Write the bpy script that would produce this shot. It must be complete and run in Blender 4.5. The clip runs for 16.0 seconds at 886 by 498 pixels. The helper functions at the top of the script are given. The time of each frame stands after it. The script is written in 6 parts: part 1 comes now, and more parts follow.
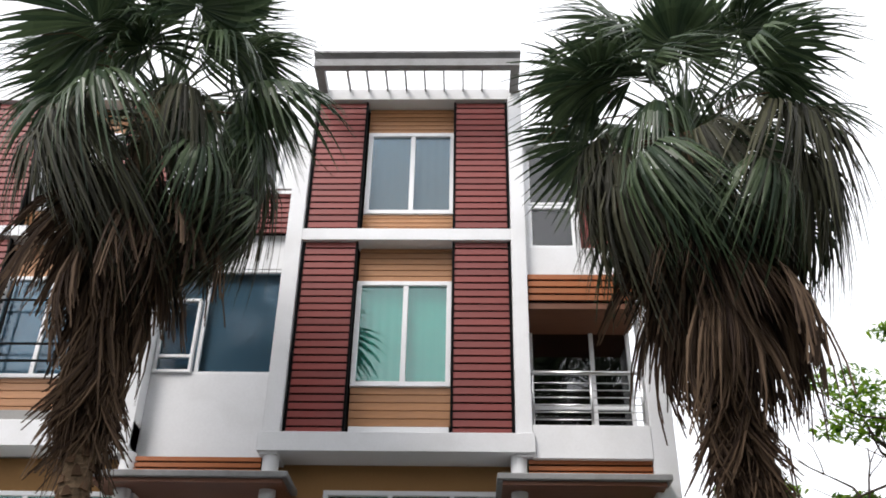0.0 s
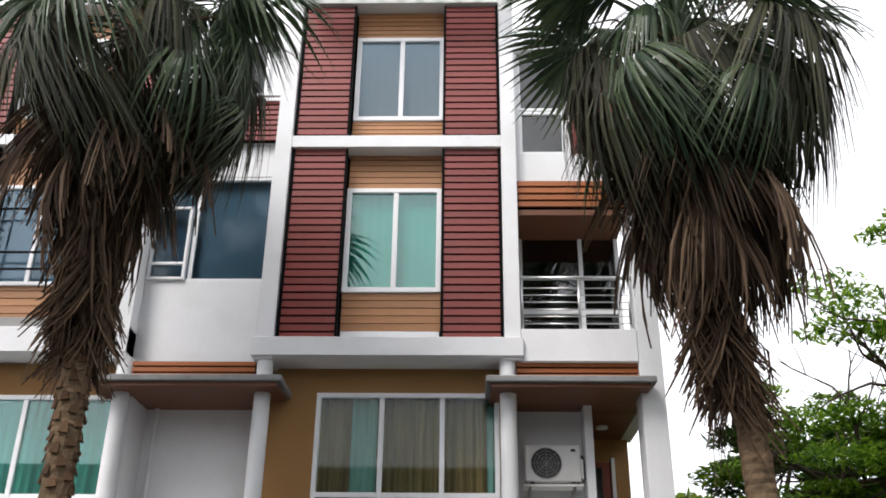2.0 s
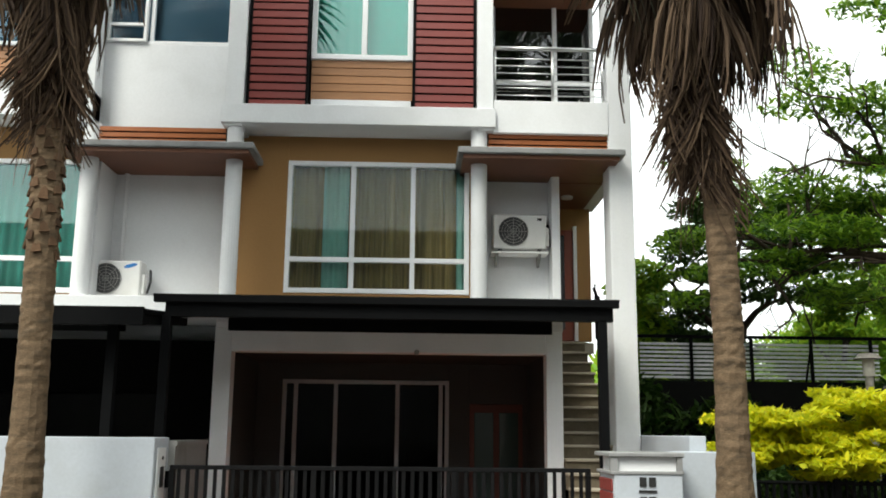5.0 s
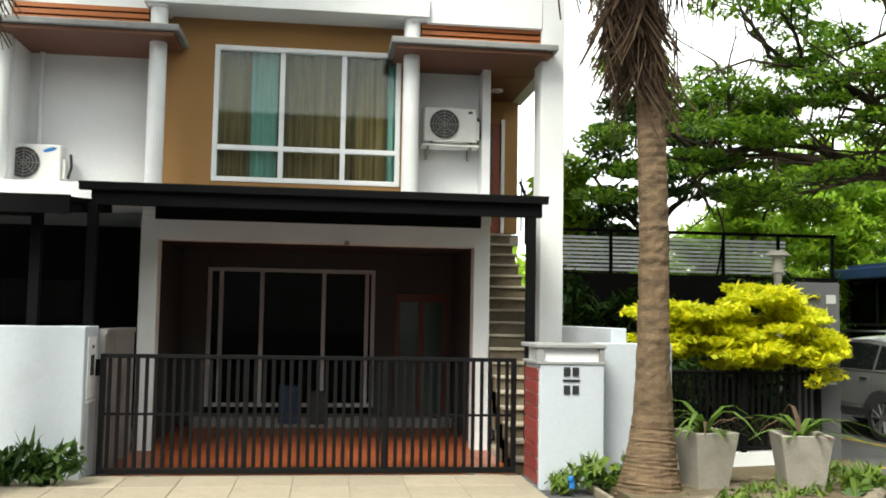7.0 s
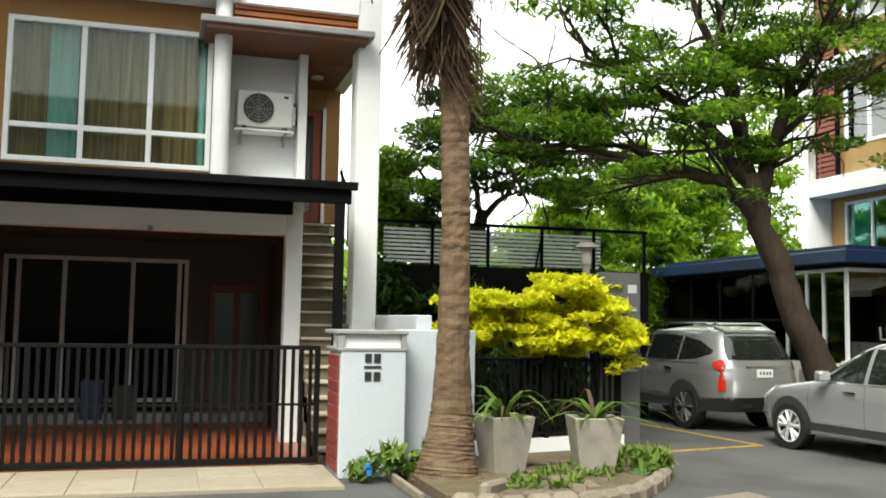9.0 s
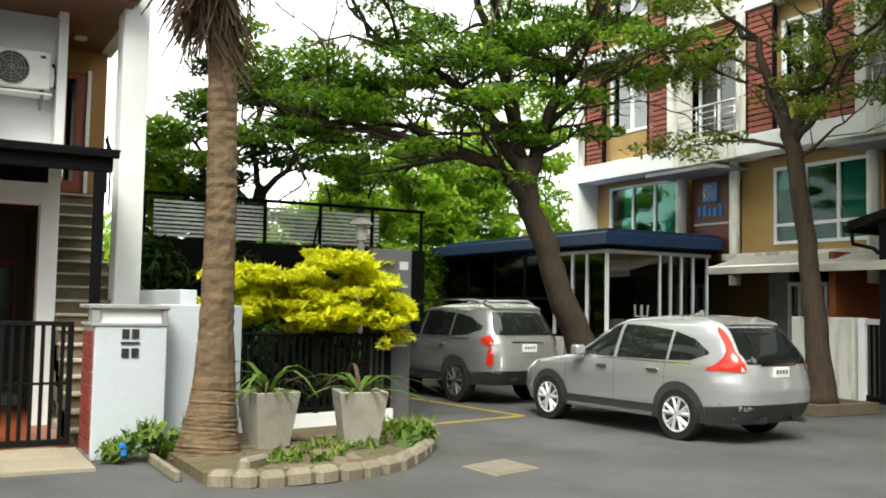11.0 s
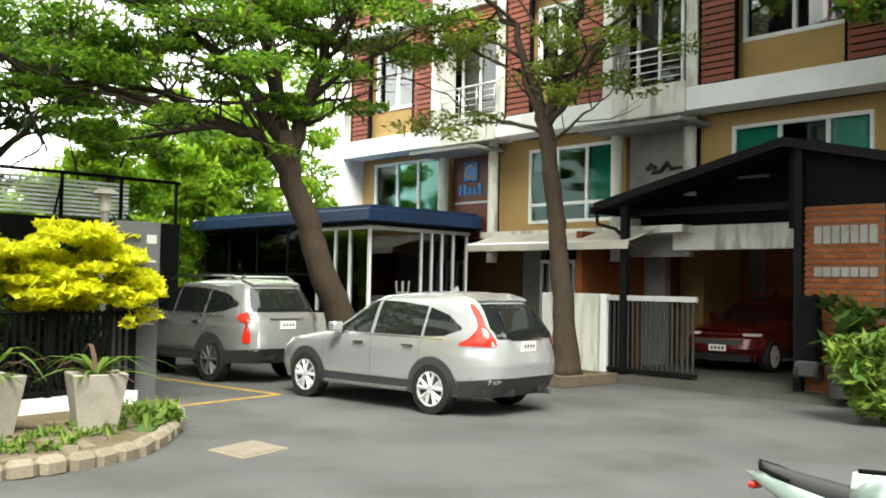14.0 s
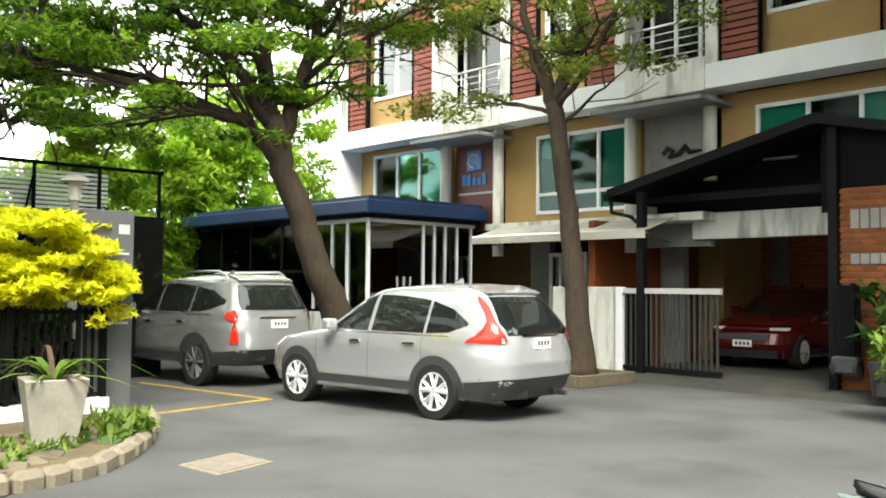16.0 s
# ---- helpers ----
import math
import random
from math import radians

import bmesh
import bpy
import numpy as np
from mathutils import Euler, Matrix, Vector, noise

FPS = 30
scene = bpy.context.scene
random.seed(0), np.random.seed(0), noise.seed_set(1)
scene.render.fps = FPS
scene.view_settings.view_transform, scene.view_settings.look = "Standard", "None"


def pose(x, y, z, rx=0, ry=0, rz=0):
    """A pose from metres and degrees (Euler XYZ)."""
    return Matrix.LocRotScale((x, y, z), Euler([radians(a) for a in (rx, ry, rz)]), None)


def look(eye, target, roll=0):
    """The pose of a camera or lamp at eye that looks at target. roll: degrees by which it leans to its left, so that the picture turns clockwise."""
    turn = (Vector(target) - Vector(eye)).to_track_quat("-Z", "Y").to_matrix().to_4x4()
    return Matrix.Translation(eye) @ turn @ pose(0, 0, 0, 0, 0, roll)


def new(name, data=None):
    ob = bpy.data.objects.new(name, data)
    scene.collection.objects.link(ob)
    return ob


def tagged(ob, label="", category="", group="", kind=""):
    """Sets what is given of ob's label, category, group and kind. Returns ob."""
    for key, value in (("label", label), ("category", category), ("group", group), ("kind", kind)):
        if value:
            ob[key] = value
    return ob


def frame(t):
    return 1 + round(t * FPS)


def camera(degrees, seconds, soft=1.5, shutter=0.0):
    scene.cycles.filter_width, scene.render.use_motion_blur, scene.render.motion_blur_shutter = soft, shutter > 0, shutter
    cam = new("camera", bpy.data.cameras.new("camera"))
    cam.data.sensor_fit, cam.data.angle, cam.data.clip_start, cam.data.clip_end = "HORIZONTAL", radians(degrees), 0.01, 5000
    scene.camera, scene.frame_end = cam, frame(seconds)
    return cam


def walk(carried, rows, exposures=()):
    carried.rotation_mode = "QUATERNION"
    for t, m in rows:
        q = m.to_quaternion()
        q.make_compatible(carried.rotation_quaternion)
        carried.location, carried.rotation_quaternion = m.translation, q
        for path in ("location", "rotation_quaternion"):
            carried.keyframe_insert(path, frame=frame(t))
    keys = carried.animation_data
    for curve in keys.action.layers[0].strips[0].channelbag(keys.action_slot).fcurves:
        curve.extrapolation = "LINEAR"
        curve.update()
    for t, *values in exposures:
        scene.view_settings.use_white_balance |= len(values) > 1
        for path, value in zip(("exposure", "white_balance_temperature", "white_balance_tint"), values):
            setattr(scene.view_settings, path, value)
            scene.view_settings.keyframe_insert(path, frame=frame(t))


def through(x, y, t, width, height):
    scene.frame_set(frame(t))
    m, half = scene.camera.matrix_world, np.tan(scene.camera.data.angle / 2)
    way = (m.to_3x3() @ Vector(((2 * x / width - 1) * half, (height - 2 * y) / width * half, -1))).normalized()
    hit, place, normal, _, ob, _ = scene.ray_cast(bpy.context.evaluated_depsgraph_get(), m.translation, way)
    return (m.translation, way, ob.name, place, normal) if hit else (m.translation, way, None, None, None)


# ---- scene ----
cam = camera(50.9, 16.0, soft=1.8)
PATH = [
    (0, (0.101, -2.173, 1.799), (0.046, -0.470, 2.846), 1.11),
    (0.5, (0.128, -2.210, 1.797), (0.074, -0.489, 2.815), 1.06),
    (1, (0.142, -2.236, 1.799), (0.091, -0.492, 2.777), 0.99),
    (1.5, (0.162, -2.242, 1.801), (0.114, -0.471, 2.730), 0.86),
    (2, (0.201, -2.263, 1.788), (0.155, -0.462, 2.656), 0.65),
    (2.5, (0.237, -2.259, 1.789), (0.193, -0.425, 2.586), 0.53),
    (3, (0.275, -2.245, 1.769), (0.236, -0.381, 2.491), 0.55),
    (3.5, (0.279, -2.275, 1.738), (0.250, -0.382, 2.384), 0.57),
    (4, (0.188, -2.279, 1.791), (0.186, -0.358, 2.350), 0.49),
    (6.5, (-0.383, -2.474, 1.946), (-0.189, -0.493, 2.132), 0.91),
    (7, (-0.364, -2.442, 1.981), (-0.113, -0.463, 2.127), 0.98),
    (7.5, (-0.191, -2.389, 1.915), (0.115, -0.418, 2.055), 1.09),
    (8, (-0.011, -2.359, 1.861), (0.371, -0.401, 2.007), 1.10),
    (10.5, (0.486, -2.420, 1.748), (1.345, -0.620, 1.887), 0.98),
    (11, (0.522, -2.453, 1.736), (1.490, -0.708, 1.859), 1.08),
    (11.5, (0.551, -2.478, 1.723), (1.626, -0.796, 1.830), 1.22),
    (12, (0.586, -2.498, 1.727), (1.752, -0.876, 1.823), 1.37),
    (12.5, (0.626, -2.470, 1.734), (1.867, -0.904, 1.825), 1.48),
    (13, (0.648, -2.473, 1.755), (1.946, -0.955, 1.842), 1.53),
    (13.5, (0.697, -2.468, 1.763), (2.037, -0.985, 1.846), 1.32),
    (14, (0.814, -2.370, 1.746), (2.179, -0.910, 1.827), 1.16),
    (14.5, (0.944, -2.275, 1.747), (2.321, -0.825, 1.825), 1.06),
    (15, (1.134, -2.100, 1.735), (2.512, -0.653, 1.812), 0.95),
    (15.5, (1.385, -1.799, 1.688), (2.759, -0.347, 1.768), 0.73),
    (16, (1.664, -1.455, 1.628), (3.024, 0.009, 1.711), 0.50),
]
walk(cam, [(t, look(eye, target, roll)) for t, eye, target, roll in PATH],
     [(0, 0.33, 6450, 14), (2, 0.36, 6450, 14), (4, 0.42, 6500, 6), (7, 1.05, 6750, 3), (10.5, 1.0, 6800, 3), (12.5, 1.3, 6850, 2), (16, 1.72, 6850, 3)])

# ---- world and light: a bright overcast sky ----
world = bpy.data.worlds.new("overcast")
scene.world = world
world.use_nodes = True
wt = world.node_tree
sky = wt.nodes.new("ShaderNodeTexSky")
sky.sky_type = "NISHITA"
sky.sun_disc = False
sky.sun_elevation, sky.sun_rotation = radians(50), radians(216)
veil = wt.nodes.new("ShaderNodeMix")
veil.data_type = "RGBA"
veil.inputs[0].default_value = 0.9
veil.inputs[7].default_value = (14.5, 14.8, 15.0, 1)
wt.links.new(sky.outputs[0], veil.inputs[6])
wt.links.new(veil.outputs[2], wt.nodes["Background"].inputs[0])
wt.nodes["Background"].inputs[1].default_value = 0.09
sun_data = bpy.data.lights.new("sun", "SUN")
sun_data.energy, sun_data.angle, sun_data.color = 2.5, radians(25), (1.0, 0.96, 0.9)
sun = new("sun", sun_data)
sun.matrix_world = look((0, 0, 40), (20, 27, 0))

# ---- building helpers ----
RND = random.Random(7)
ORG = {}


def thing(name, loc=(0, 0, 0), label="", category="", group="", kind="", m=None):
    """An Empty at a thing's base; its parts are given in its own frame when m is given, else in the world's."""
    ob = new(name)
    ob.empty_display_size = 0.2
    if m is None:
        ob.location = loc
        ORG[ob] = Vector(loc)
    else:
        ob.matrix_world = m
        ORG[ob] = Vector((0, 0, 0))
    return tagged(ob, label, category, group, kind)


def part(name, bm, material, parent=None, label="", smooth=False):
    """One mesh object out of a bmesh, under a thing or a part."""
    me = bpy.data.meshes.new(name)
    off = ORG.get(parent, Vector((0, 0, 0)))
    if off.length:
        bmesh.ops.translate(bm, verts=bm.verts, vec=-off)
    if smooth:
        for f in bm.faces:
            f.smooth = True
    bm.to_mesh(me)
    bm.free()
    me.materials.append(material)
    ob = new(name, me)
    if parent:
        ob.parent = parent
        ORG[ob] = off
    if label:
        ob["label"] = label
    return ob


def piece(name, me, parent, loc, rot=(0, 0, 0), scale=None):
    """One more object on a mesh that is shared."""
    ob = new(name, me)
    ob.parent = parent
    ob.location = Vector(loc) - ORG.get(parent, Vector((0, 0, 0)))
    ob.rotation_euler = [radians(a) for a in rot]
    if scale:
        ob.scale = scale
    return ob


def mesh_of(name, bm, material, smooth=False):
    me = bpy.data.meshes.new(name)
    if smooth:
        for f in bm.faces:
            f.smooth = True
    bm.to_mesh(me)
    bm.free()
    me.materials.append(material)
    return me


def bx(bm, x0, x1, y0, y1, z0, z1, bevel=0.0):
    """A box with its edges broken."""
    m = Matrix.Translation(((x0 + x1) / 2, (y0 + y1) / 2, (z0 + z1) / 2)) @ Matrix.Diagonal((abs(x1 - x0), abs(y1 - y0), abs(z1 - z0), 1))
    made = bmesh.ops.create_cube(bm, size=1, matrix=m)
    if bevel:
        edges = list({e for v in made["verts"] for e in v.link_edges})
        bmesh.ops.bevel(bm, geom=edges, offset=bevel, segments=1, affect="EDGES")
    return bm


def B(*a, bevel=0.0):
    return bx(bmesh.new(), *a, bevel=bevel)


def rod(bm, p0, p1, r0, r1=None, seg=10):
    """A round bar, tapered if r1 is given."""
    p0, p1 = Vector(p0), Vector(p1)
    d = p1 - p0
    m = Matrix.Translation((p0 + p1) / 2) @ d.to_track_quat("Z", "Y").to_matrix().to_4x4()
    bmesh.ops.create_cone(bm, cap_ends=True, segments=seg, radius1=r0, radius2=r0 if r1 is None else r1, depth=d.length, matrix=m)
    return bm


def tube(bm, pts, radii, seg=8):
    """A tube along points, with a radius at each."""
    rings = []
    for i, p in enumerate(pts):
        a, b = Vector(pts[max(i - 1, 0)]), Vector(pts[min(i + 1, len(pts) - 1)])
        d = (b - a).normalized()
        q = Vector((0, 0, 1)).rotation_difference(d) if d.z > 0.5 else d.to_track_quat("Z", "Y")
        r = radii[i] if hasattr(radii, "__len__") else radii
        rings.append([bm.verts.new(Vector(p) + q @ Vector((r * math.cos(6.28318 * k / seg), r * math.sin(6.28318 * k / seg), 0))) for k in range(seg)])
    for a, b in zip(rings, rings[1:]):
        for k in range(seg):
            bm.faces.new((a[k], a[(k + 1) % seg], b[(k + 1) % seg], b[k]))
    bm.faces.new(rings[0][::-1])
    bm.faces.new(rings[-1])
    return bm


def prism(bm, poly, axis, lo, hi):
    """A flat outline pushed along an axis ('x', 'y' or 'z'); the outline holds the two other coordinates."""
    def at(p, v):
        return {"x": (v, p[0], p[1]), "y": (p[0], v, p[1]), "z": (p[0], p[1], v)}[axis]
    a = [bm.verts.new(at(p, lo)) for p in poly]
    b = [bm.verts.new(at(p, hi)) for p in poly]
    bm.faces.new(a)
    bm.faces.new(b[::-1])
    for i in range(len(poly)):
        j = (i + 1) % len(poly)
        bm.faces.new((a[i], b[i], b[j], a[j]))
    bmesh.ops.recalc_face_normals(bm, faces=bm.faces)
    return bm


# ---- materials ----
def surface(name, col, rough=0.6, metal=0.0, var=0.12, scale=1.5, fine=30.0, bump=0.15, stain=None, stain_amt=0.0, piece_var=0.0, island=False, stretch=(1, 1, 1), spec=None, sss=0.0):
    """Paint, plaster, stone and the like: large and fine variation, an optional stain colour, fine relief."""
    m = bpy.data.materials.new(name)
    m.use_nodes = True
    nt = m.node_tree
    p = nt.nodes["Principled BSDF"]
    tc = nt.nodes.new("ShaderNodeTexCoord")
    mp = nt.nodes.new("ShaderNodeMapping")
    mp.inputs["Scale"].default_value = stretch
    nt.links.new(tc.outputs["Object"], mp.inputs[0])

    def noise_node(s, detail):
        n = nt.nodes.new("ShaderNodeTexNoise")
        n.inputs["Scale"].default_value, n.inputs["Detail"].default_value = s, detail
        nt.links.new(mp.outputs[0], n.inputs["Vector"])
        return n

    big, small = noise_node(scale, 4), noise_node(fine, 3)
    add = nt.nodes.new("ShaderNodeMath")
    add.operation = "ADD"
    nt.links.new(big.outputs[0], add.inputs[0])
    nt.links.new(small.outputs[0], add.inputs[1])
    rng = nt.nodes.new("ShaderNodeMapRange")
    rng.inputs[1].default_value, rng.inputs[2].default_value = 0.6, 1.4
    rng.inputs[3].default_value, rng.inputs[4].default_value = 1 - var, 1 + var
    nt.links.new(add.outputs[0], rng.inputs[0])
    value = rng.outputs[0]
    if piece_var:
        src = nt.nodes.new("ShaderNodeNewGeometry") if island else nt.nodes.new("ShaderNodeObjectInfo")
        r2 = nt.nodes.new("ShaderNodeMapRange")
        r2.inputs[3].default_value, r2.inputs[4].default_value = 1 - piece_var, 1 + piece_var
        nt.links.new(src.outputs["Random Per Island" if island else "Random"], r2.inputs[0])
        mul = nt.nodes.new("ShaderNodeMath")
        mul.operation = "MULTIPLY"
        nt.links.new(value, mul.inputs[0])
        nt.links.new(r2.outputs[0], mul.inputs[1])
        value = mul.outputs[0]
    vm = nt.nodes.new("ShaderNodeVectorMath")
    vm.operation = "SCALE"
    vm.inputs[0].default_value = col
    nt.links.new(value, vm.inputs["Scale"])
    colour = vm.outputs[0]
    if stain:
        sn = noise_node(scale * 1.7, 6)
        sr = nt.nodes.new("ShaderNodeMapRange")
        sr.inputs[1].default_value, sr.inputs[2].default_value = 0.48, 0.75
        sr.inputs[3].default_value, sr.inputs[4].default_value = 0.0, stain_amt
        nt.links.new(sn.outputs[0], sr.inputs[0])
        mx = nt.nodes.new("ShaderNodeMix")
        mx.data_type = "RGBA"
        nt.links.new(sr.outputs[0], mx.inputs[0])
        nt.links.new(colour, mx.inputs[6])
        mx.inputs[7].default_value = (*stain, 1)
        colour = mx.outputs[2]
    nt.links.new(colour, p.inputs["Base Color"])
    p.inputs["Roughness"].default_value = rough
    p.inputs["Metallic"].default_value = metal
    p.inputs["Specular IOR Level"].default_value = spec if spec is not None else (0.15 if rough > 0.7 else 0.5)
    if bump:
        bn = nt.nodes.new("ShaderNodeBump")
        bn.inputs["Strength"].default_value, bn.inputs["Distance"].default_value = bump, 0.01
        nt.links.new(add.outputs[0], bn.inputs["Height"])
        nt.links.new(bn.outputs[0], p.inputs["Normal"])
    return m


def pane_mat(name, tint, gloss=1.0, rough=0.02, ior=1.9):
    """A window pane: tinted see-through with a mirror gloss by Fresnel."""
    m = bpy.data.materials.new(name)
    m.use_nodes = True
    nt = m.node_tree
    nt.nodes.remove(nt.nodes["Principled BSDF"])
    tr, gl, fr, mx = (nt.nodes.new("ShaderNode" + k) for k in ("BsdfTransparent", "BsdfGlossy", "Fresnel", "MixShader"))
    tr.inputs[0].default_value = (*tint, 1)
    gl.inputs["Color"].default_value = (gloss, gloss, gloss, 1)
    gl.inputs["Roughness"].default_value = rough
    fr.inputs[0].default_value = ior
    nt.links.new(fr.outputs[0], mx.inputs[0])
    nt.links.new(tr.outputs[0], mx.inputs[1])
    nt.links.new(gl.outputs[0], mx.inputs[2])
    nt.links.new(mx.outputs[0], nt.nodes["Material Output"].inputs[0])
    return m


def leaf_mat(name, col, col2, rough=0.45, through=0.35):
    """Leaves: two greens by leaf, a little light through them."""
    m = bpy.data.materials.new(name)
    m.use_nodes = True
    nt = m.node_tree
    p = nt.nodes["Principled BSDF"]
    geo = nt.nodes.new("ShaderNodeNewGeometry")
    mx = nt.nodes.new("ShaderNodeMix")
    mx.data_type = "RGBA"
    mx.inputs[6].default_value, mx.inputs[7].default_value = (*col, 1), (*col2, 1)
    nt.links.new(geo.outputs["Random Per Island"], mx.inputs[0])
    nt.links.new(mx.outputs[2], p.inputs["Base Color"])
    p.inputs["Roughness"].default_value = rough
    p.inputs["Specular IOR Level"].default_value = 0.25
    tl = nt.nodes.new("ShaderNodeBsdfTranslucent")
    nt.links.new(mx.outputs[2], tl.inputs[0])
    ms = nt.nodes.new("ShaderNodeMixShader")
    ms.inputs[0].default_value = through
    nt.links.new(p.outputs[0], ms.inputs[1])
    nt.links.new(tl.outputs[0], ms.inputs[2])
    nt.links.new(ms.outputs[0], nt.nodes["Material Output"].inputs[0])
    return m


WHITE = surface("white_plaster", (0.80, 0.81, 0.82), 0.75, var=0.04, scale=0.7, stain=(0.5, 0.5, 0.47), stain_amt=0.25, bump=0.08)
PALEWALL = surface("pale_blue_grey_wall_paint", (0.493, 0.531, 0.578), 0.75, var=0.06, scale=0.8, stain=(0.36, 0.37, 0.36), stain_amt=0.4, bump=0.1)
WHITE_OLD = surface("weathered_white_plaster", (0.68, 0.67, 0.62), 0.85, var=0.1, scale=1.0, stain=(0.16, 0.15, 0.12), stain_amt=0.9, stretch=(2.2, 2.2, 0.5), bump=0.15)
ALU = surface("white_aluminium", (0.82, 0.83, 0.84), 0.4, var=0.03, bump=0.0)
TAN = surface("tan_plaster", (0.336, 0.188, 0.076), 0.8, var=0.07, scale=0.8, bump=0.1)
TAN_R = surface("pale_tan_plaster", (0.4, 0.264, 0.112), 0.8, var=0.1, scale=0.8, stain=(0.25, 0.17, 0.08), stain_amt=0.4, bump=0.1)
REDSLAT = surface("red_brown_slat_paint", (0.208, 0.036, 0.0288), 0.5, var=0.1, scale=3, piece_var=0.12, stretch=(0.4, 3, 3), bump=0.1)
# Faded office slats; shade of the overhanging leaves also darkens this red.
REDSLAT_R = surface("faded_shade_dark_red_slat", (0.218, 0.0561, 0.033), 0.6, var=0.15, scale=3, piece_var=0.15, stretch=(0.4, 3, 3), bump=0.1)
WOOD = surface("varnished_cladding", (0.368, 0.172, 0.068), 0.5, var=0.25, scale=2, fine=14, piece_var=0.14, stretch=(0.5, 5, 8), bump=0.15)
LOUVRE = surface("orange_louvre_wood", (0.336, 0.104, 0.028), 0.5, var=0.2, scale=2, piece_var=0.15, stretch=(0.5, 4, 4), bump=0.1)
SOFFIT = surface("brown_soffit_boards", (0.16, 0.06, 0.028), 0.55, var=0.2, scale=2, stretch=(0.5, 6, 2), bump=0.15)
BLACK = surface("black_steel_paint", (0.005, 0.0052, 0.0056), 0.7, var=0.2, scale=4, bump=0.05, spec=0.06)
GATEM = surface("dark_grey_gate_paint", (0.0066, 0.0066, 0.00726), 0.55, var=0.2, scale=4, bump=0.05, spec=0.12)
GREYCONC = surface("grey_concrete", (0.272, 0.268, 0.256), 0.85, var=0.15, scale=1.2, stain=(0.14, 0.135, 0.12), stain_amt=0.6, bump=0.25)
CANOPYEDGE = surface("grey_slab_edge", (0.288, 0.288, 0.288), 0.8, var=0.12, scale=2, stain=(0.15, 0.15, 0.14), stain_amt=0.5, bump=0.15)
# Grey garage plaster, darkened so that its colour holds the inside's shade.
GARWALL = surface("shade_dark_garage_plaster", (0.0726, 0.0739, 0.0713), 0.8, var=0.08, scale=0.8, bump=0.1)
# Near-black that paints shade onto rooms, recesses and covered walls.
DEEPSHADE = surface("shade_near_black", (0.0066, 0.0066, 0.00627), 0.9, var=0.2, scale=1, bump=0.0)
REDDOOR = surface("red_stained_door", (0.24, 0.044, 0.016), 0.4, var=0.2, scale=2, stretch=(5, 5, 0.6), bump=0.1)
STEEL = surface("brushed_steel", (0.6, 0.6, 0.6), 0.3, 1.0, var=0.08, bump=0.0)
# Riser copy of the step stone, darkened to paint in shade.
RISER = surface("step_stone_painted_shade", (0.16, 0.132, 0.092), 0.85, var=0.2, scale=3, stain=(0.09, 0.075, 0.05), stain_amt=0.6, bump=0.2)
# Colour of made-up sheets that give the office panes their teal.
TEALSHEET = surface("teal_pane_sheet", (0.336, 0.64, 0.592), 0.9, var=0.08, scale=2, bump=0.05)
# Step stone made paler: skylight on the treads is put into its colour.
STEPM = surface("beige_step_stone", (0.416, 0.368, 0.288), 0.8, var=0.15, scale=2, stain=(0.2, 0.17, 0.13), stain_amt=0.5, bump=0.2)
ACWHITE = surface("ac_housing", (0.76, 0.76, 0.74), 0.45, var=0.04, bump=0.0, stain=(0.5, 0.48, 0.43), stain_amt=0.25)
TERRA = surface("terracotta_tile", (0.304, 0.076, 0.024), 0.4, var=0.15, scale=4, piece_var=0.16, bump=0.1)
ASPHALT = surface("worn_asphalt", (0.0972, 0.0972, 0.0986), 0.85, var=0.36, scale=0.45, fine=60, stain=(0.06, 0.058, 0.055), stain_amt=0.8, bump=0.8)
PAVE = surface("beige_concrete_apron", (0.32, 0.28, 0.212), 0.85, var=0.12, scale=0.9, stain=(0.25, 0.22, 0.17), stain_amt=0.6, bump=0.25)
# Dirty concrete; tree and carport shade is also put into the base colour.
DRIVE = surface("dirty_shaded_drive", (0.0528, 0.0508, 0.0449), 0.85, var=0.2, scale=0.7, stain=(0.08, 0.078, 0.07), stain_amt=0.7, bump=0.3)
KERB = surface("kerb_stone", (0.224, 0.192, 0.144), 0.9, var=0.2, scale=3, stain=(0.15, 0.13, 0.1), stain_amt=0.7, piece_var=0.12, bump=0.5)
SOIL = surface("mossy_soil", (0.132, 0.102, 0.066), 0.95, var=0.35, scale=4, stain=(0.07, 0.09, 0.03), stain_amt=0.8, bump=0.8)
POTM = surface("cast_concrete_pot", (0.32, 0.296, 0.256), 0.85, var=0.12, scale=3, stain=(0.22, 0.2, 0.16), stain_amt=0.6, bump=0.2)
BRICK = surface("orange_brick", (0.224, 0.0693, 0.0231), 0.85, var=0.15, scale=8, piece_var=0.22, bump=0.25)
MORTAR = surface("brick_mortar", (0.145, 0.0858, 0.0561), 0.9, var=0.15, scale=5, bump=0.2)
SIGNRED = surface("brown_sign_cladding", (0.128, 0.036, 0.0224), 0.5, var=0.15, scale=1.5, bump=0.1)
SIGNBLUE = surface("blue_sign_enamel", (0.024, 0.176, 0.496), 0.3, var=0.04, bump=0.0)
BLUEROOF = surface("dark_blue_fascia", (0.0112, 0.0384, 0.112), 0.5, var=0.15, scale=1.5, bump=0.1)
AWNING = surface("cream_awning_canvas", (0.496, 0.464, 0.4), 0.8, var=0.1, scale=1.5, stain=(0.3, 0.27, 0.22), stain_amt=0.6, bump=0.1)
YELLOW = surface("yellow_road_paint", (0.4, 0.264, 0.048), 0.8, var=0.2, scale=3, fine=20, stain=(0.12, 0.11, 0.09), stain_amt=0.8, bump=0.2)
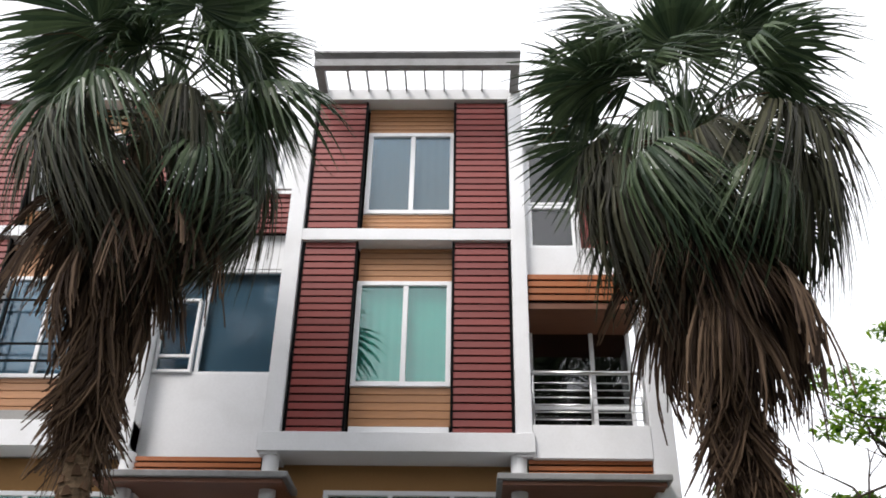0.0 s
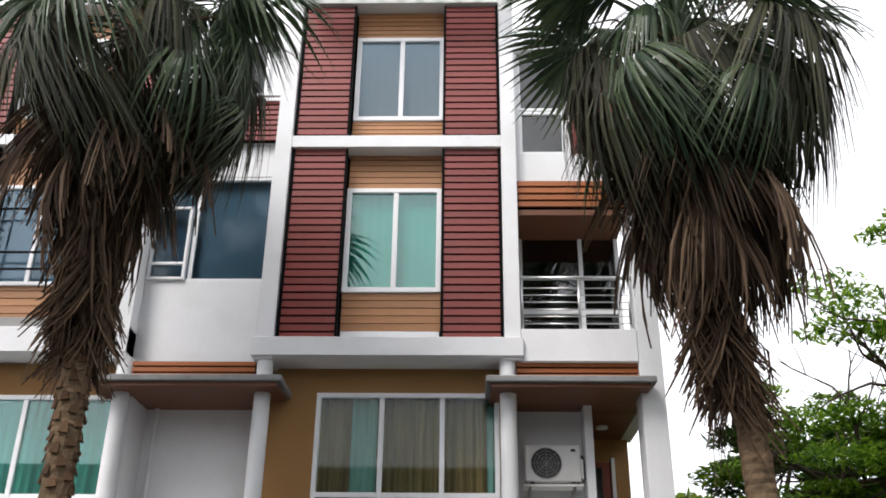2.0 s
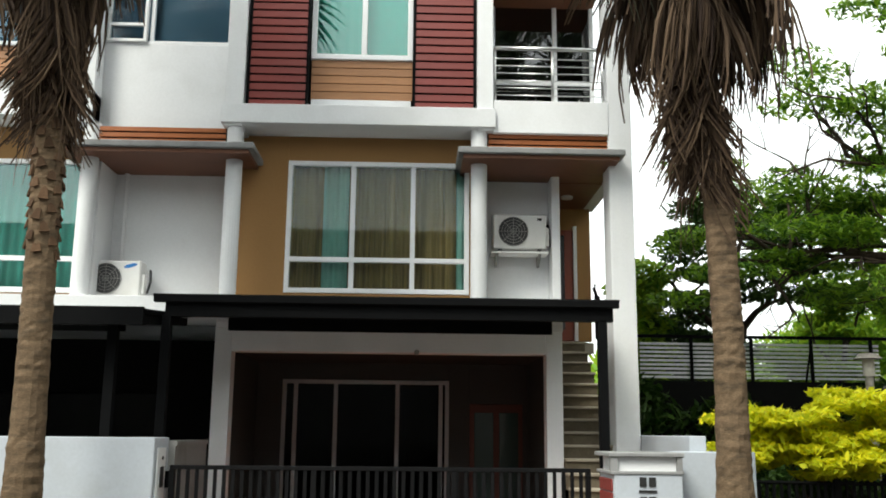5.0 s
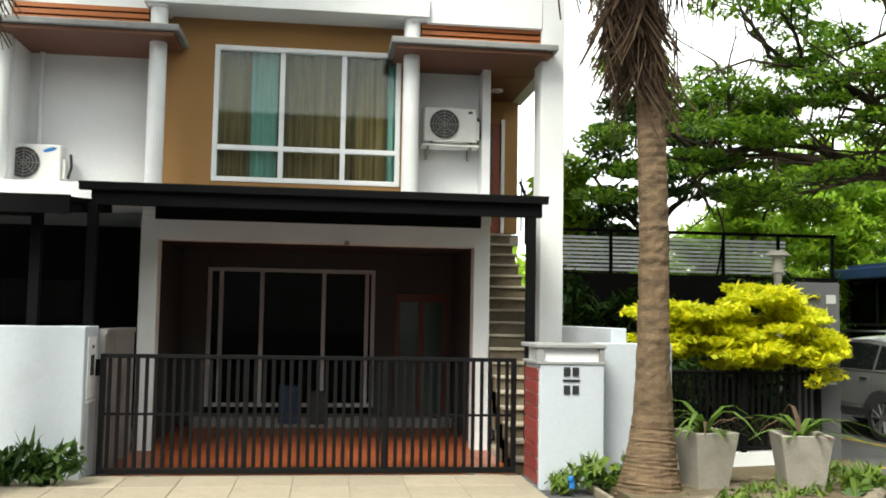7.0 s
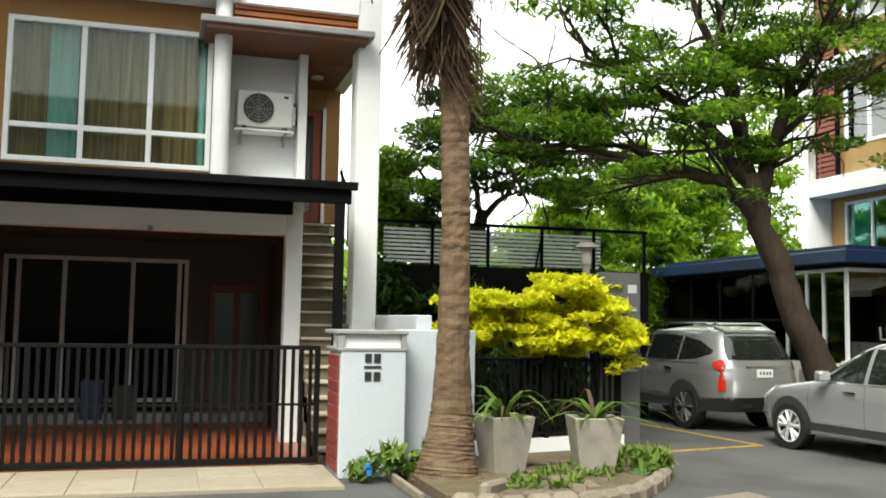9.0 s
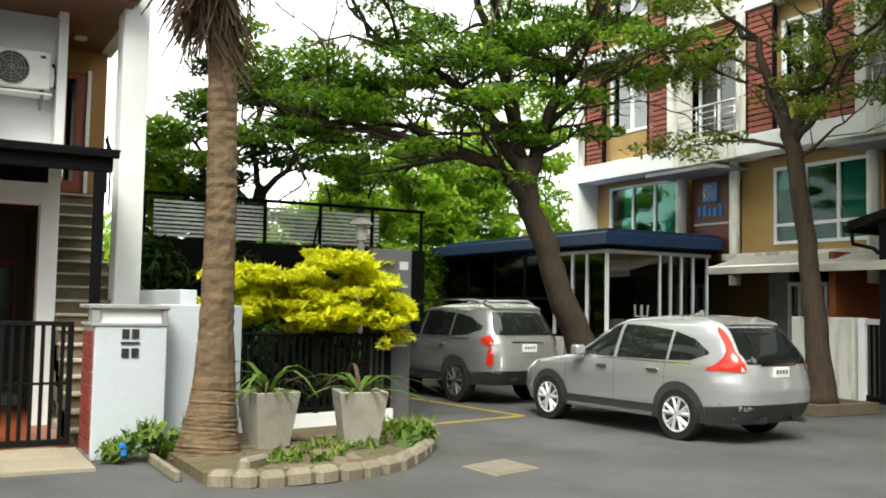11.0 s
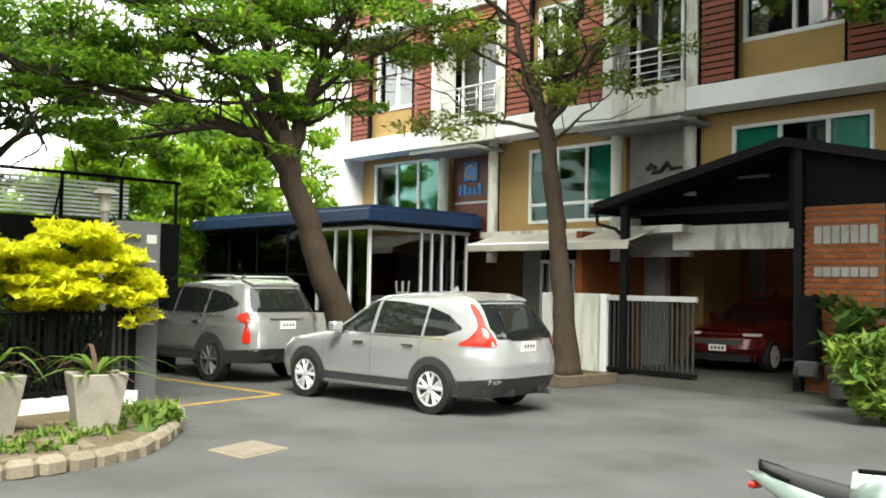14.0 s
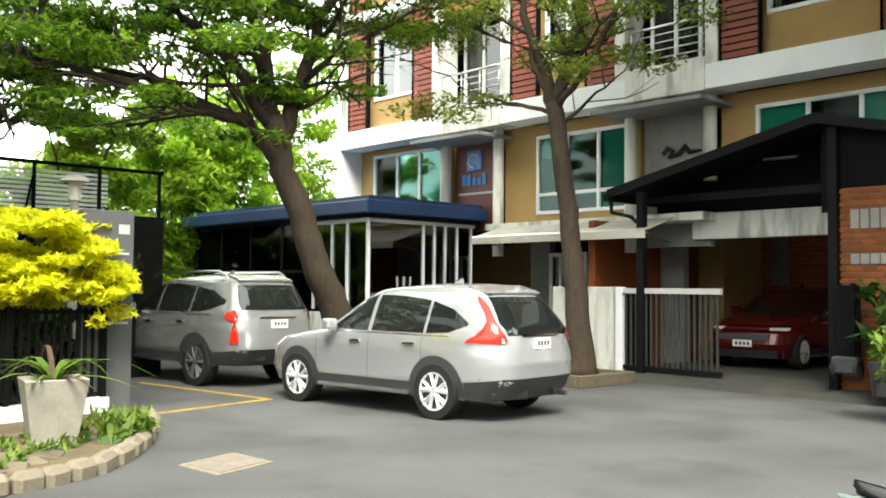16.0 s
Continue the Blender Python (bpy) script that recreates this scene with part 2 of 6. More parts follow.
PYLON = surface("grey_sign_panel", (0.104, 0.104, 0.112), 0.55, var=0.1, scale=1, bump=0.05)
PALEBAR = surface("pale_lettering", (0.5, 0.5, 0.5), 0.5, var=0.03, bump=0.0)
BARK = surface("tree_bark", (0.055, 0.041, 0.03), 0.95, var=0.35, scale=5, fine=25, stretch=(3, 3, 0.6), bump=1.0)
PALMBARK = surface("palm_bark", (0.148, 0.102, 0.0624), 0.95, var=0.4, scale=2.2, fine=26, stretch=(1.6, 1.6, 4), stain=(0.055, 0.042, 0.028), stain_amt=0.9, bump=0.7)
HUSK = surface("split_leaf_bases", (0.084, 0.0496, 0.0288), 0.95, var=0.3, scale=8, piece_var=0.35, bump=0.6)
# Strong upright streaks paint the shade of folds into the cloth colour.
CURTAIN = surface("gold_curtain_cloth", (0.264, 0.18, 0.08), 0.9, var=0.75, scale=4, fine=9, stretch=(4, 1, 0.05), bump=0.1)
CURTAIN2 = surface("aqua_curtain_cloth", (0.28, 0.496, 0.464), 0.9, var=0.1, scale=3, stretch=(6, 1, 0.2), bump=0.1)
BLIND = surface("beige_blind", (0.416, 0.336, 0.288), 0.9, var=0.05, scale=2, bump=0.05)
BLIND2 = surface("aqua_blind", (0.32, 0.528, 0.496), 0.9, var=0.06, scale=2, bump=0.05)
RUBBER = surface("tyre_rubber", (0.02, 0.02, 0.02), 0.85, var=0.15, scale=6, bump=0.1)
PLASTIC = surface("dark_grey_plastic", (0.035, 0.035, 0.037), 0.6, var=0.1, bump=0.1)
ALLOY = surface("alloy_wheel", (0.72, 0.72, 0.74), 0.35, 0.5, var=0.05, bump=0.0)
DARKALLOY = surface("dark_alloy_wheel", (0.16, 0.16, 0.165), 0.4, 0.6, var=0.08, bump=0.0)
LIDSTONE = surface("pale_concrete_lid", (0.2, 0.17, 0.14), 0.85, var=0.15, scale=4, stain=(0.25, 0.22, 0.17), stain_amt=0.6, bump=0.3)
CHROME = surface("chrome", (0.8, 0.8, 0.8), 0.12, 1.0, var=0.02, bump=0.0)
LAMPRED = surface("red_lamp_lens", (0.52, 0.024, 0.012), 0.15, var=0.05, bump=0.0)
CARGLASS = surface("car_glass", (0.012, 0.014, 0.014), 0.03, var=0.05, bump=0.0, spec=1.0)
PLATE = surface("number_plate", (0.7, 0.7, 0.68), 0.5, var=0.02, bump=0.0)
INK = surface("black_lettering", (0.02, 0.02, 0.02), 0.5, var=0.05, bump=0.0)
DEADLEAF = leaf_mat("dry_palm_leaf", (0.12, 0.0784, 0.048), (0.028, 0.0168, 0.0128), 0.85, 0.15)
OLDLEAF = leaf_mat("ageing_palm_leaf", (0.068, 0.068, 0.036), (0.024, 0.024, 0.0176), 0.6, 0.2)
PALMGREEN = leaf_mat("palm_leaf", (0.08, 0.116, 0.056), (0.024, 0.044, 0.024), 0.32, 0.25)
TREEGREEN = leaf_mat("rain_tree_leaf", (0.026, 0.09, 0.011), (0.24, 0.40, 0.028), 0.5, 0.5)
TREEGREEN2 = leaf_mat("feathery_leaf", (0.08, 0.13, 0.016), (0.2, 0.25, 0.03), 0.5, 0.5)
DARKGREEN = leaf_mat("dark_hedge_leaf", (0.024, 0.06, 0.012), (0.068, 0.128, 0.0224), 0.5, 0.4)
LIME = leaf_mat("golden_lime_leaf", (0.92, 0.84, 0.04), (0.60, 0.68, 0.04), 0.45, 0.5)
BRIGHT = leaf_mat("bright_leaf", (0.36, 0.50, 0.035), (0.12, 0.27, 0.025), 0.5, 0.5)
WEED = leaf_mat("weed_leaf", (0.056, 0.128, 0.02), (0.192, 0.264, 0.04), 0.5, 0.35)
TEAL = pane_mat("teal_glass", (0.42, 0.74, 0.70))
TEALDARK = pane_mat("dark_teal_glass", (0.16, 0.30, 0.29))
BRIGHTGLASS = pane_mat("sky_reflecting_glass", (0.5, 0.72, 0.72), ior=2.6)
CURTGLASS = pane_mat("curtained_glass", (0.84, 0.90, 0.87), ior=1.35)
SKYGLASS = pane_mat("reflective_glass", (0.25, 0.3, 0.32), ior=2.6)
DIMGLASS = pane_mat("dim_glass", (0.2, 0.22, 0.22), gloss=0.22, ior=1.5)
FILMGLASS = pane_mat("filmed_glass", (0.55, 0.68, 0.75), ior=1.6, rough=0.12)
# Grey-blue sheet colour that paints a sky reflection behind window glass.
SKYSHEET = surface("sky_reflection_sheet", (0.216, 0.288, 0.336), 0.9, var=0.12, scale=1.2, bump=0.05)
OFFICEGLASS = pane_mat("green_office_glass", (0.42, 0.7, 0.65), ior=1.3)
SMOKE = pane_mat("smoked_glass", (0.22, 0.25, 0.26))
CLEAR = pane_mat("clear_glass", (0.8, 0.85, 0.83))


def car_paint(name, col, metal=0.75):
    m = surface(name, col, 0.26, metal, var=0.02, bump=0.0)
    p = m.node_tree.nodes["Principled BSDF"]
    p.inputs["Coat Weight"].default_value, p.inputs["Coat Roughness"].default_value = 0.8, 0.05
    return m


SILVER = car_paint("silver_paint", (0.616, 0.625, 0.651), 0.68)
SILVER2 = car_paint("grey_silver_paint", (0.458, 0.458, 0.458), 0.68)
# Red car paint, darkened to hold the carport's deep shade.
REDCAR = car_paint("shade_dark_red_paint", (0.09, 0.003, 0.003), 0.3)


def glowing(name, col, power):
    m = surface(name, col, 0.4, var=0.0, bump=0.0)
    p = m.node_tree.nodes["Principled BSDF"]
    p.inputs["Emission Color"].default_value, p.inputs["Emission Strength"].default_value = (*col, 1), power
    return m

# ---- facade parts, in a frame with u along the wall, d into the building and z up ----
SHARED = {}


def bar_mesh(key, sx, sy, sz, material, bevel=0.004):
    key = (key, round(sx, 3), round(sy, 3), round(sz, 3), material.name)
    if key not in SHARED:
        SHARED[key] = mesh_of(key[0], B(-sx / 2, sx / 2, -sy / 2, sy / 2, -sz / 2, sz / 2, bevel=bevel), material)
    return SHARED[key]


def window(P, u0, u1, z0, z1, d, splits=(0.5,), rows=(), pane=None, fw=0.07, frame=None, skip=()):
    """A framed window: splits are the uprights and rows the crossbars, as shares of the width and height."""
    frame = frame or ALU
    # one welded frame, its inner and outer edges cut at the corners
    bm = bmesh.new()
    outer, inner = [(u0, z0), (u1, z0), (u1, z1), (u0, z1)], [(u0 + fw, z0 + fw), (u1 - fw, z0 + fw), (u1 - fw, z1 - fw), (u0 + fw, z1 - fw)]
    loops = [[bm.verts.new((x, y, z)) for x, z in ring] for ring, y in ((outer, d - 0.042), (outer, d + 0.05), (inner, d + 0.05), (inner, d - 0.042))]
    lip = [bm.verts.new((x + (0.008 if x == u0 else -0.008), d - 0.05, z + (0.008 if z == z0 else -0.008))) for x, z in outer]
    lip2 = [bm.verts.new((x + (-0.008 if x == u0 + fw else 0.008), d - 0.05, z + (-0.008 if z == z0 + fw else 0.008))) for x, z in inner]
    loops += [lip2, lip]
    for a, b in zip(loops, loops[1:] + loops[:1]):
        for i in range(4):
            bm.faces.new((a[i], a[(i + 1) % 4], b[(i + 1) % 4], b[i]))
    bmesh.ops.recalc_face_normals(bm, faces=bm.faces)
    w = part("window", bm, frame, P)
    us = [u0] + [u0 + s * (u1 - u0) for s in splits] + [u1]
    zs = [z0] + [z0 + s * (z1 - z0) for s in rows] + [z1]
    for u in us[1:-1]:
        part("mullion", B(u - fw / 2, u + fw / 2, d - 0.045, d + 0.045, z0 + fw, z1 - fw, bevel=0.006), frame, w)
    for z in zs[1:-1]:
        for a, b in zip(us, us[1:]):
            part("transom", B(a + fw / 2, b - fw / 2, d - 0.04, d + 0.04, z - fw / 2, z + fw / 2, bevel=0.006), frame, w)
    for a, b in zip(us, us[1:]):
        for c, e in zip(zs, zs[1:]):
            g = part("pane", B(a + fw * 0.5, b - fw * 0.5, d - 0.004, d + 0.004, c + fw * 0.5, e - fw * 0.5), pane, w)
            g.visible_shadow = False
    return w


def shutter(P, u0, u1, z0, z1, d, material, pitch=0.129, name="slatted_screen"):
    """A dark steel frame with many boards across it."""
    s = part(name, B(u0, u1, d + 0.12, d + 0.13, z0, z1), BLACK, P)
    for a, b, e in ((u0 - 0.035, u0, -0.03), (u1, u1 + 0.035, -0.03), (u0 + 0.18 * (u1 - u0) - 0.02, u0 + 0.18 * (u1 - u0) + 0.02, 0.02), (u0 + 0.82 * (u1 - u0) - 0.02, u0 + 0.82 * (u1 - u0) + 0.02, 0.02)):
        part("upright", B(a, b, d + e, d + 0.05, z0, z1), BLACK, s)
    n = int((z1 - z0) / pitch)
    me = bar_mesh("slat", u1 - u0 - 0.01, 0.022, pitch * 0.80, material)
    for i in range(n):
        piece("slat", me, s, ((u0 + u1) / 2, d + RND.uniform(-0.002, 0.002), z0 + (i + 0.5) * (z1 - z0) / n))
    return s


def cladding(P, u0, u1, z0, z1, d, material, n=5):
    s = part("wood_panel", B(u0, u1, d + 0.012, d + 0.05, z0, z1), SOFFIT, P)
    h = (z1 - z0) / n
    me = bar_mesh("plank", u1 - u0 - 0.004, 0.02, h - 0.012, material)
    for i in range(n):
        piece("plank", me, s, ((u0 + u1) / 2, d, z0 + (i + 0.5) * h))
    return s


def louvres(P, u0, u1, z0, z1, d, material, n=3):
    s = part("louvre", B(u0, u1, d + 0.05, d + 0.07, z0, z1), BLACK, P)
    h = (z1 - z0) / n
    me = bar_mesh("louvre_board", u1 - u0 - 0.004, 0.03, h * 0.72, material)
    for i in range(n):
        piece("louvre_board", me, s, ((u0 + u1) / 2, d, z0 + (i + 0.5) * h))
    return s


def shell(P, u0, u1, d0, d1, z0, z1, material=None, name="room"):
    """A room behind glass, open to the front, its dimness put into a near-black colour."""
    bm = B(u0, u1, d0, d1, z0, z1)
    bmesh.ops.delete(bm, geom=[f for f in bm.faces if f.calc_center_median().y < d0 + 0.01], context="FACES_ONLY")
    return part(name, bm, material or DEEPSHADE, P)


def curtain(P, u0, u1, z0, z1, d, material, wave=0.035, name="curtain"):
    bm = bmesh.new()
    n = max(8, int((u1 - u0) / 0.03))
    rows = []
    for z in (z0, (z0 + z1) / 2, z1):
        rows.append([bm.verts.new((u0 + (u1 - u0) * i / n, d + wave * math.sin(i * 1.3) + 0.4 * wave * math.sin(i * 0.37 + z), z)) for i in range(n + 1)])
    for a, b in zip(rows, rows[1:]):
        for i in range(n):
            bm.faces.new((a[i], a[i + 1], b[i + 1], b[i]))
    return part(name, bm, material, P, smooth=True)


def wall_part(P, name, material, *boxes, bevel=0.006, label=""):
    made = [part(name, B(*b, bevel=bevel), material, P, label) for b in boxes]
    return made[0]


def ac_unit(loc, label, blue=False, m=None, bracket=False):
    """An outdoor air-conditioner: case, round fan guard of rings and spokes, badge, feet, pipe."""
    x, y, z = loc
    w, dp, h = 0.84, 0.3, 0.6
    T = thing("air_conditioner", loc, label, "air conditioner", "outdoor air conditioners")
    part("casing", B(x, x + w, y, y + dp, z + 0.04, z + h, bevel=0.02), ACWHITE, T)
    cx, cz, r = x + 0.32, z + 0.32, 0.23
    bm = bmesh.new()
    bmesh.ops.create_cone(bm, cap_ends=True, segments=28, radius1=r, radius2=r, depth=0.02, matrix=Matrix.Translation((cx, y - 0.004, cz)) @ pose(0, 0, 0, 90))
    fan = part("fan_opening", bm, PLASTIC, T)
    bm = bmesh.new()
    for k in range(1, 6):
        rr = r * k / 5
        pts = [(cx + rr * math.cos(a * 0.314), y - 0.022, cz + rr * math.sin(a * 0.314)) for a in range(21)]
        tube(bm, pts, 0.005, 4)
    for k in range(8):
        a = k * math.pi / 4
        rod(bm, (cx, y - 0.024, cz), (cx + r * math.cos(a), y - 0.024, cz + r * math.sin(a)), 0.005, seg=4)
    part("fan_guard", bm, GREYCONC, fan, "grey wire guard")
    if blue:
        bm = bmesh.new()
        bmesh.ops.create_cone(bm, cap_ends=True, segments=18, radius1=0.1, radius2=0.1, depth=0.006, matrix=Matrix.Translation((x + 0.68, y - 0.004, z + 0.52)) @ pose(0, 0, 0, 90, 0, 0) @ pose(0, 0, 0, 0, 0, 15) @ Matrix.Diagonal((1, 0.28, 1, 1)))
        part("badge", bm, SIGNBLUE, T, "blue oval badge")
    else:
        part("badge", B(x + 0.7, x + 0.77, y - 0.004, y + 0.01, z + 0.5, z + 0.54), INK, T)
    for a in (0.08, w - 0.14):
        part("foot", B(x + a, x + a + 0.06, y - 0.02, y + dp + 0.02, z, z + 0.04), PLASTIC, T)
    bm = bmesh.new()
    tube(bm, [(x + w, y + 0.15, z + 0.15), (x + w + 0.07, y + 0.15, z + 0.12), (x + w + 0.1, y + 0.2, z + 0.3), (x + w + 0.06, y + 0.3, z + 0.5)], 0.02, 6)
    part("pipe", bm, PLASTIC, T)
    part("valve_cover", B(x + w, x + w + 0.05, y + 0.05, y + 0.2, z + 0.1, z + 0.4, bevel=0.01), ACWHITE, T)
    if bracket:
        part("shelf", B(x - 0.03, x + w + 0.03, y - 0.04, y + dp + 0.02, z - 0.03, z, bevel=0.004), ACWHITE, T)
        for a in (0.05, w - 0.12):
            bm = bmesh.new()
            bx(bm, x + a, x + a + 0.04, y + dp - 0.02, y + dp + 0.02, z - 0.2, z - 0.03)
            prism(bm, [(y, z - 0.03), (y + dp, z - 0.2), (y + dp, z - 0.17), (y + 0.06, z - 0.03)], "x", x + a, x + a + 0.04)
            part("bracket", bm, GREYCONC, T)
    return T


# ---- the townhouse with the gate ----
HO = thing("townhouse", label="four-storey townhouse with white frame and red slatted screens", category="house", m=pose(0, 11.3, 0))
wall_part(HO, "pier", WHITE, (-3.02, -2.75, -0.10, 0.7, 6.42, 13.56))
wall_part(HO, "pier", WHITE, (0.82, 1.07, -0.10, 0.7, 6.42, 13.56))
wall_part(HO, "floor_band", WHITE, (-2.75, 0.82, -0.09, 0.3, 10.21, 10.44))
wall_part(HO, "floor_band", WHITE, (-3.06, 1.1, -0.16, 0.7, 6.46, 6.76))
wall_part(HO, "floor_band", WHITE, (-2.75, 0.82, -0.09, 0.3, 13.32, 13.58))
wall_part(HO, "sill_wall", WHITE, (-1.76, -0.2, 0.2, 0.3, 6.72, 6.98))
for z0, z1 in ((6.76, 10.22), (10.50, 13.30)):
    for u0, u1 in ((-2.69, -1.82), (-0.14, 0.77)):
        shutter(HO, u0, u1, z0, z1, 0.0, REDSLAT)
cladding(HO, -1.77, -0.18, 9.55, 10.24, 0.22, WOOD, 6)
cladding(HO, -1.77, -0.18, 6.98, 7.64, 0.22, WOOD, 5)
cladding(HO, -1.77, -0.18, 12.73, 13.32, 0.22, WOOD, 6)
cladding(HO, -1.77, -0.18, 10.49, 10.92, 0.22, WOOD, 5)
window(HO, -1.78, -0.18, 7.64, 9.55, 0.22, (0.52,), (), TEAL, 0.085)
window(HO, -1.76, -0.16, 10.92, 12.73, 0.22, (0.52,), (), FILMGLASS, 0.085)
curtain(HO, -1.75, -0.2, 7.55, 9.58, 0.34, BLIND2, 0.004, "blind")
curtain(HO, -1.75, -0.2, 11.0, 13.0, 0.34, BLIND, 0.004, "blind")
# Recess walls behind the slats, their shade put into the colour.
wall_part(HO, "inner_wall", DEEPSHADE, (-2.75, -1.79, 0.2, 0.24, 6.72, 13.32), (-0.15, 0.82, 0.2, 0.24, 6.72, 13.32))
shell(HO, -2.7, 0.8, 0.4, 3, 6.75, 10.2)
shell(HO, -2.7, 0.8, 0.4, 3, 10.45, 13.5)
# open roof frame over the bay
bm = bmesh.new()
bx(bm, -2.72, 1.02, -0.85, -0.70, 13.47, 13.63)
bx(bm, -2.72, -2.56, -0.70, 0.1, 13.47, 13.63)
bx(bm, 0.86, 1.02, -0.70, 0.1, 13.47, 13.63)
RF = part("roof_frame", bm, CANOPYEDGE, HO, "grey projecting pergola frame")
part("roof_cap", B(-2.74, 1.04, -0.88, -0.6, 13.76, 13.80), CANOPYEDGE, RF)
for i in range(8):
    u = -2.14 + i * 0.355
    part("roof_bar", B(u - 0.012, u + 0.012, -0.70, -0.10, 13.5, 13.6), GREYCONC, RF)
wall_part(HO, "roof_parapet", WHITE, (-2.75, 0.82, 0.1, 0.4, 13.58, 13.74))
# bay between the two frames, seen beside the palm
wall_part(HO, "spandrel_wall", WHITE, (-5.0, -3.02, 0.22, 0.4, 6.36, 7.84))
wall_part(HO, "head_wall", WHITE, (-5.0, -3.02, 0.22, 0.4, 9.80, 10.42))
window(HO, -5.0, -3.04, 7.84, 9.80, 0.28, (0.36,), (), FILMGLASS, 0.06)
window(HO, -4.98, -4.36, 7.86, 9.2, 0.22, (), (0.22,), FILMGLASS, 0.05)
# Not a real blind: an added sheet giving this window its sky reflection.
part("blind", B(-4.96, -3.06, 0.36, 0.38, 7.88, 9.76), SKYSHEET, HO)
shell(HO, -5.0, -3.04, 0.42, 3, 7.5, 10.2)
louvres(HO, -5.0, -3.02, 10.45, 11.3, 0.1, REDSLAT, 8)
part("rail_bar", B(-5.0, -3.02, -0.02, 0.04, 11.32, 11.38), WHITE, HO)
wall_part(HO, "upper_wall", WHITE, (-5.0, -3.02, 0.5, 0.7, 10.42, 13.3))
window(HO, -4.6, -3.4, 10.9, 12.9, 0.46, (0.5,), (), SMOKE, 0.06)
# neighbouring bay
wall_part(HO, "pier", WHITE, (-5.27, -5.0, -0.10, 0.7, 6.42, 13.56))
wall_part(HO, "floor_band", WHITE, (-9.3, -5.0, -0.12, 0.7, 6.52, 6.93))
wall_part(HO, "floor_band", WHITE, (-9.3, -5.27, -0.09, 0.3, 10.28, 10.49))
wall_part(HO, "floor_band", WHITE, (-9.3, -5.27, -0.09, 0.3, 13.32, 13.58))
for z0, z1 in ((6.95, 10.26), (10.50, 13.30)):
    for u0, u1 in ((-8.8, -7.82), (-6.22, -5.32)):
        shutter(HO, u0, u1, z0, z1, 0.0, REDSLAT)
for z0, z1 in ((9.62, 10.28), (7.14, 7.80), (12.73, 13.32), (10.49, 11.0)):
    cladding(HO, -7.8, -6.24, z0, z1, 0.22, WOOD, 5)
window(HO, -7.8, -6.24, 7.75, 9.62, 0.22, (0.55,), (), FILMGLASS, 0.07)
# Added sheet again, for reflected sky in the neighbouring window.
part("blind", B(-7.76, -6.28, 0.32, 0.34, 7.8, 9.58), SKYSHEET, HO)
window(HO, -7.8, -6.24, 11.0, 12.73, 0.22, (0.55,), (), SKYGLASS, 0.07)
wall_part(HO, "ledge", GREYCONC, (-7.8, -6.24, 0.0, 0.25, 6.93, 7.13))
wall_part(HO, "inner_wall", DEEPSHADE, (-9.3, -7.8, 0.2, 0.24, 6.9, 13.32), (-6.24, -5.27, 0.2, 0.24, 6.9, 13.32))
shell(HO, -8.8, -5.3, 0.4, 3, 6.95, 10.2)
shell(HO, -8.8, -5.3, 0.4, 3, 10.45, 13.5)
bm = bmesh.new()
for z in (7.95, 8.25, 9.05):
    bx(bm, -7.78, -6.3, -0.01, 0.015, z, z + 0.035)
for u in (-7.72, -7.55):
    bx(bm, u, u + 0.03, -0.01, 0.015, 7.78, 9.6)
for i in range(12):
    bx(bm, -7.72, -7.64, -0.008, 0.012, 7.85 + i * 0.145, 7.88 + i * 0.145)
part("window_grille", bm, BLACK, HO, "black steel window grille")
# balcony bay beside the stair
wall_part(HO, "parapet", WHITE, (1.07, 2.84, -0.08, 0.12, 6.40, 6.92))
wall_part(HO, "balcony_floor", WHITE, (1.07, 2.84, 0.12, 2.8, 6.34, 6.52))
bm = bmesh.new()
tube(bm, [(1.07, -0.02, 7.80), (2.84, -0.02, 7.80)], 0.035, 8)
rail = part("balcony_rail", bm, STEEL, HO, "brushed steel balcony rail", smooth=True)
for u in (1.1, 2.0, 2.78):
    part("rail_post", tube(bmesh.new(), [(u, -0.02, 6.92), (u, -0.02, 7.80)], 0.022, 6), STEEL, rail, smooth=True)
for k in range(6):
    part("rail_bar", tube(bmesh.new(), [(1.08, -0.02, 7.03 + k * 0.12), (2.8, -0.02, 7.03 + k * 0.12)], 0.009, 5), STEEL, rail, smooth=True)
window(HO, 1.12, 2.84, 6.55, 9.05, 0.95, (0.62,), (0.42,), SMOKE, 0.07)
shell(HO, 1.1, 2.84, 1.1, 3, 6.55, 9.2)
wall_part(HO, "balcony_head", SOFFIT, (1.07, 2.84, 0.02, 2.0, 8.95, 9.06))
louvres(HO, 1.08, 2.84, 9.08, 9.6, 0.0, LOUVRE, 4)
wall_part(HO, "upper_wall", WHITE, (1.07, 2.84, 0.1, 0.4, 9.62, 10.17), (1.07, 1.14, 0.1, 0.4, 10.17, 12.3), (1.95, 2.02, 0.1, 0.4, 10.17, 12.3))
part("roof_slab", B(1.07, 3.1, 0.0, 3.0, 12.3, 12.5, bevel=0.01), WHITE, HO)
window(HO, 1.14, 1.95, 10.17, 11.05, 0.16, (), (), CLEAR, 0.06)
curtain(HO, 1.18, 1.92, 10.2, 11.02, 0.22, BLIND, 0.002, "blind")
window(HO, 1.14, 1.95, 11.1, 12.25, 0.2, (), (), SMOKE, 0.05)
shell(HO, 1.1, 1.95, 0.42, 2.5, 10.2, 12.3)
cladding(HO, 2.02, 2.84, 10.17, 12.3, 0.2, REDSLAT, 14)
wall_part(HO, "corner_column", WHITE, (2.84, 3.2, -0.06, 0.42, 0.0, 12.3), bevel=0.012)
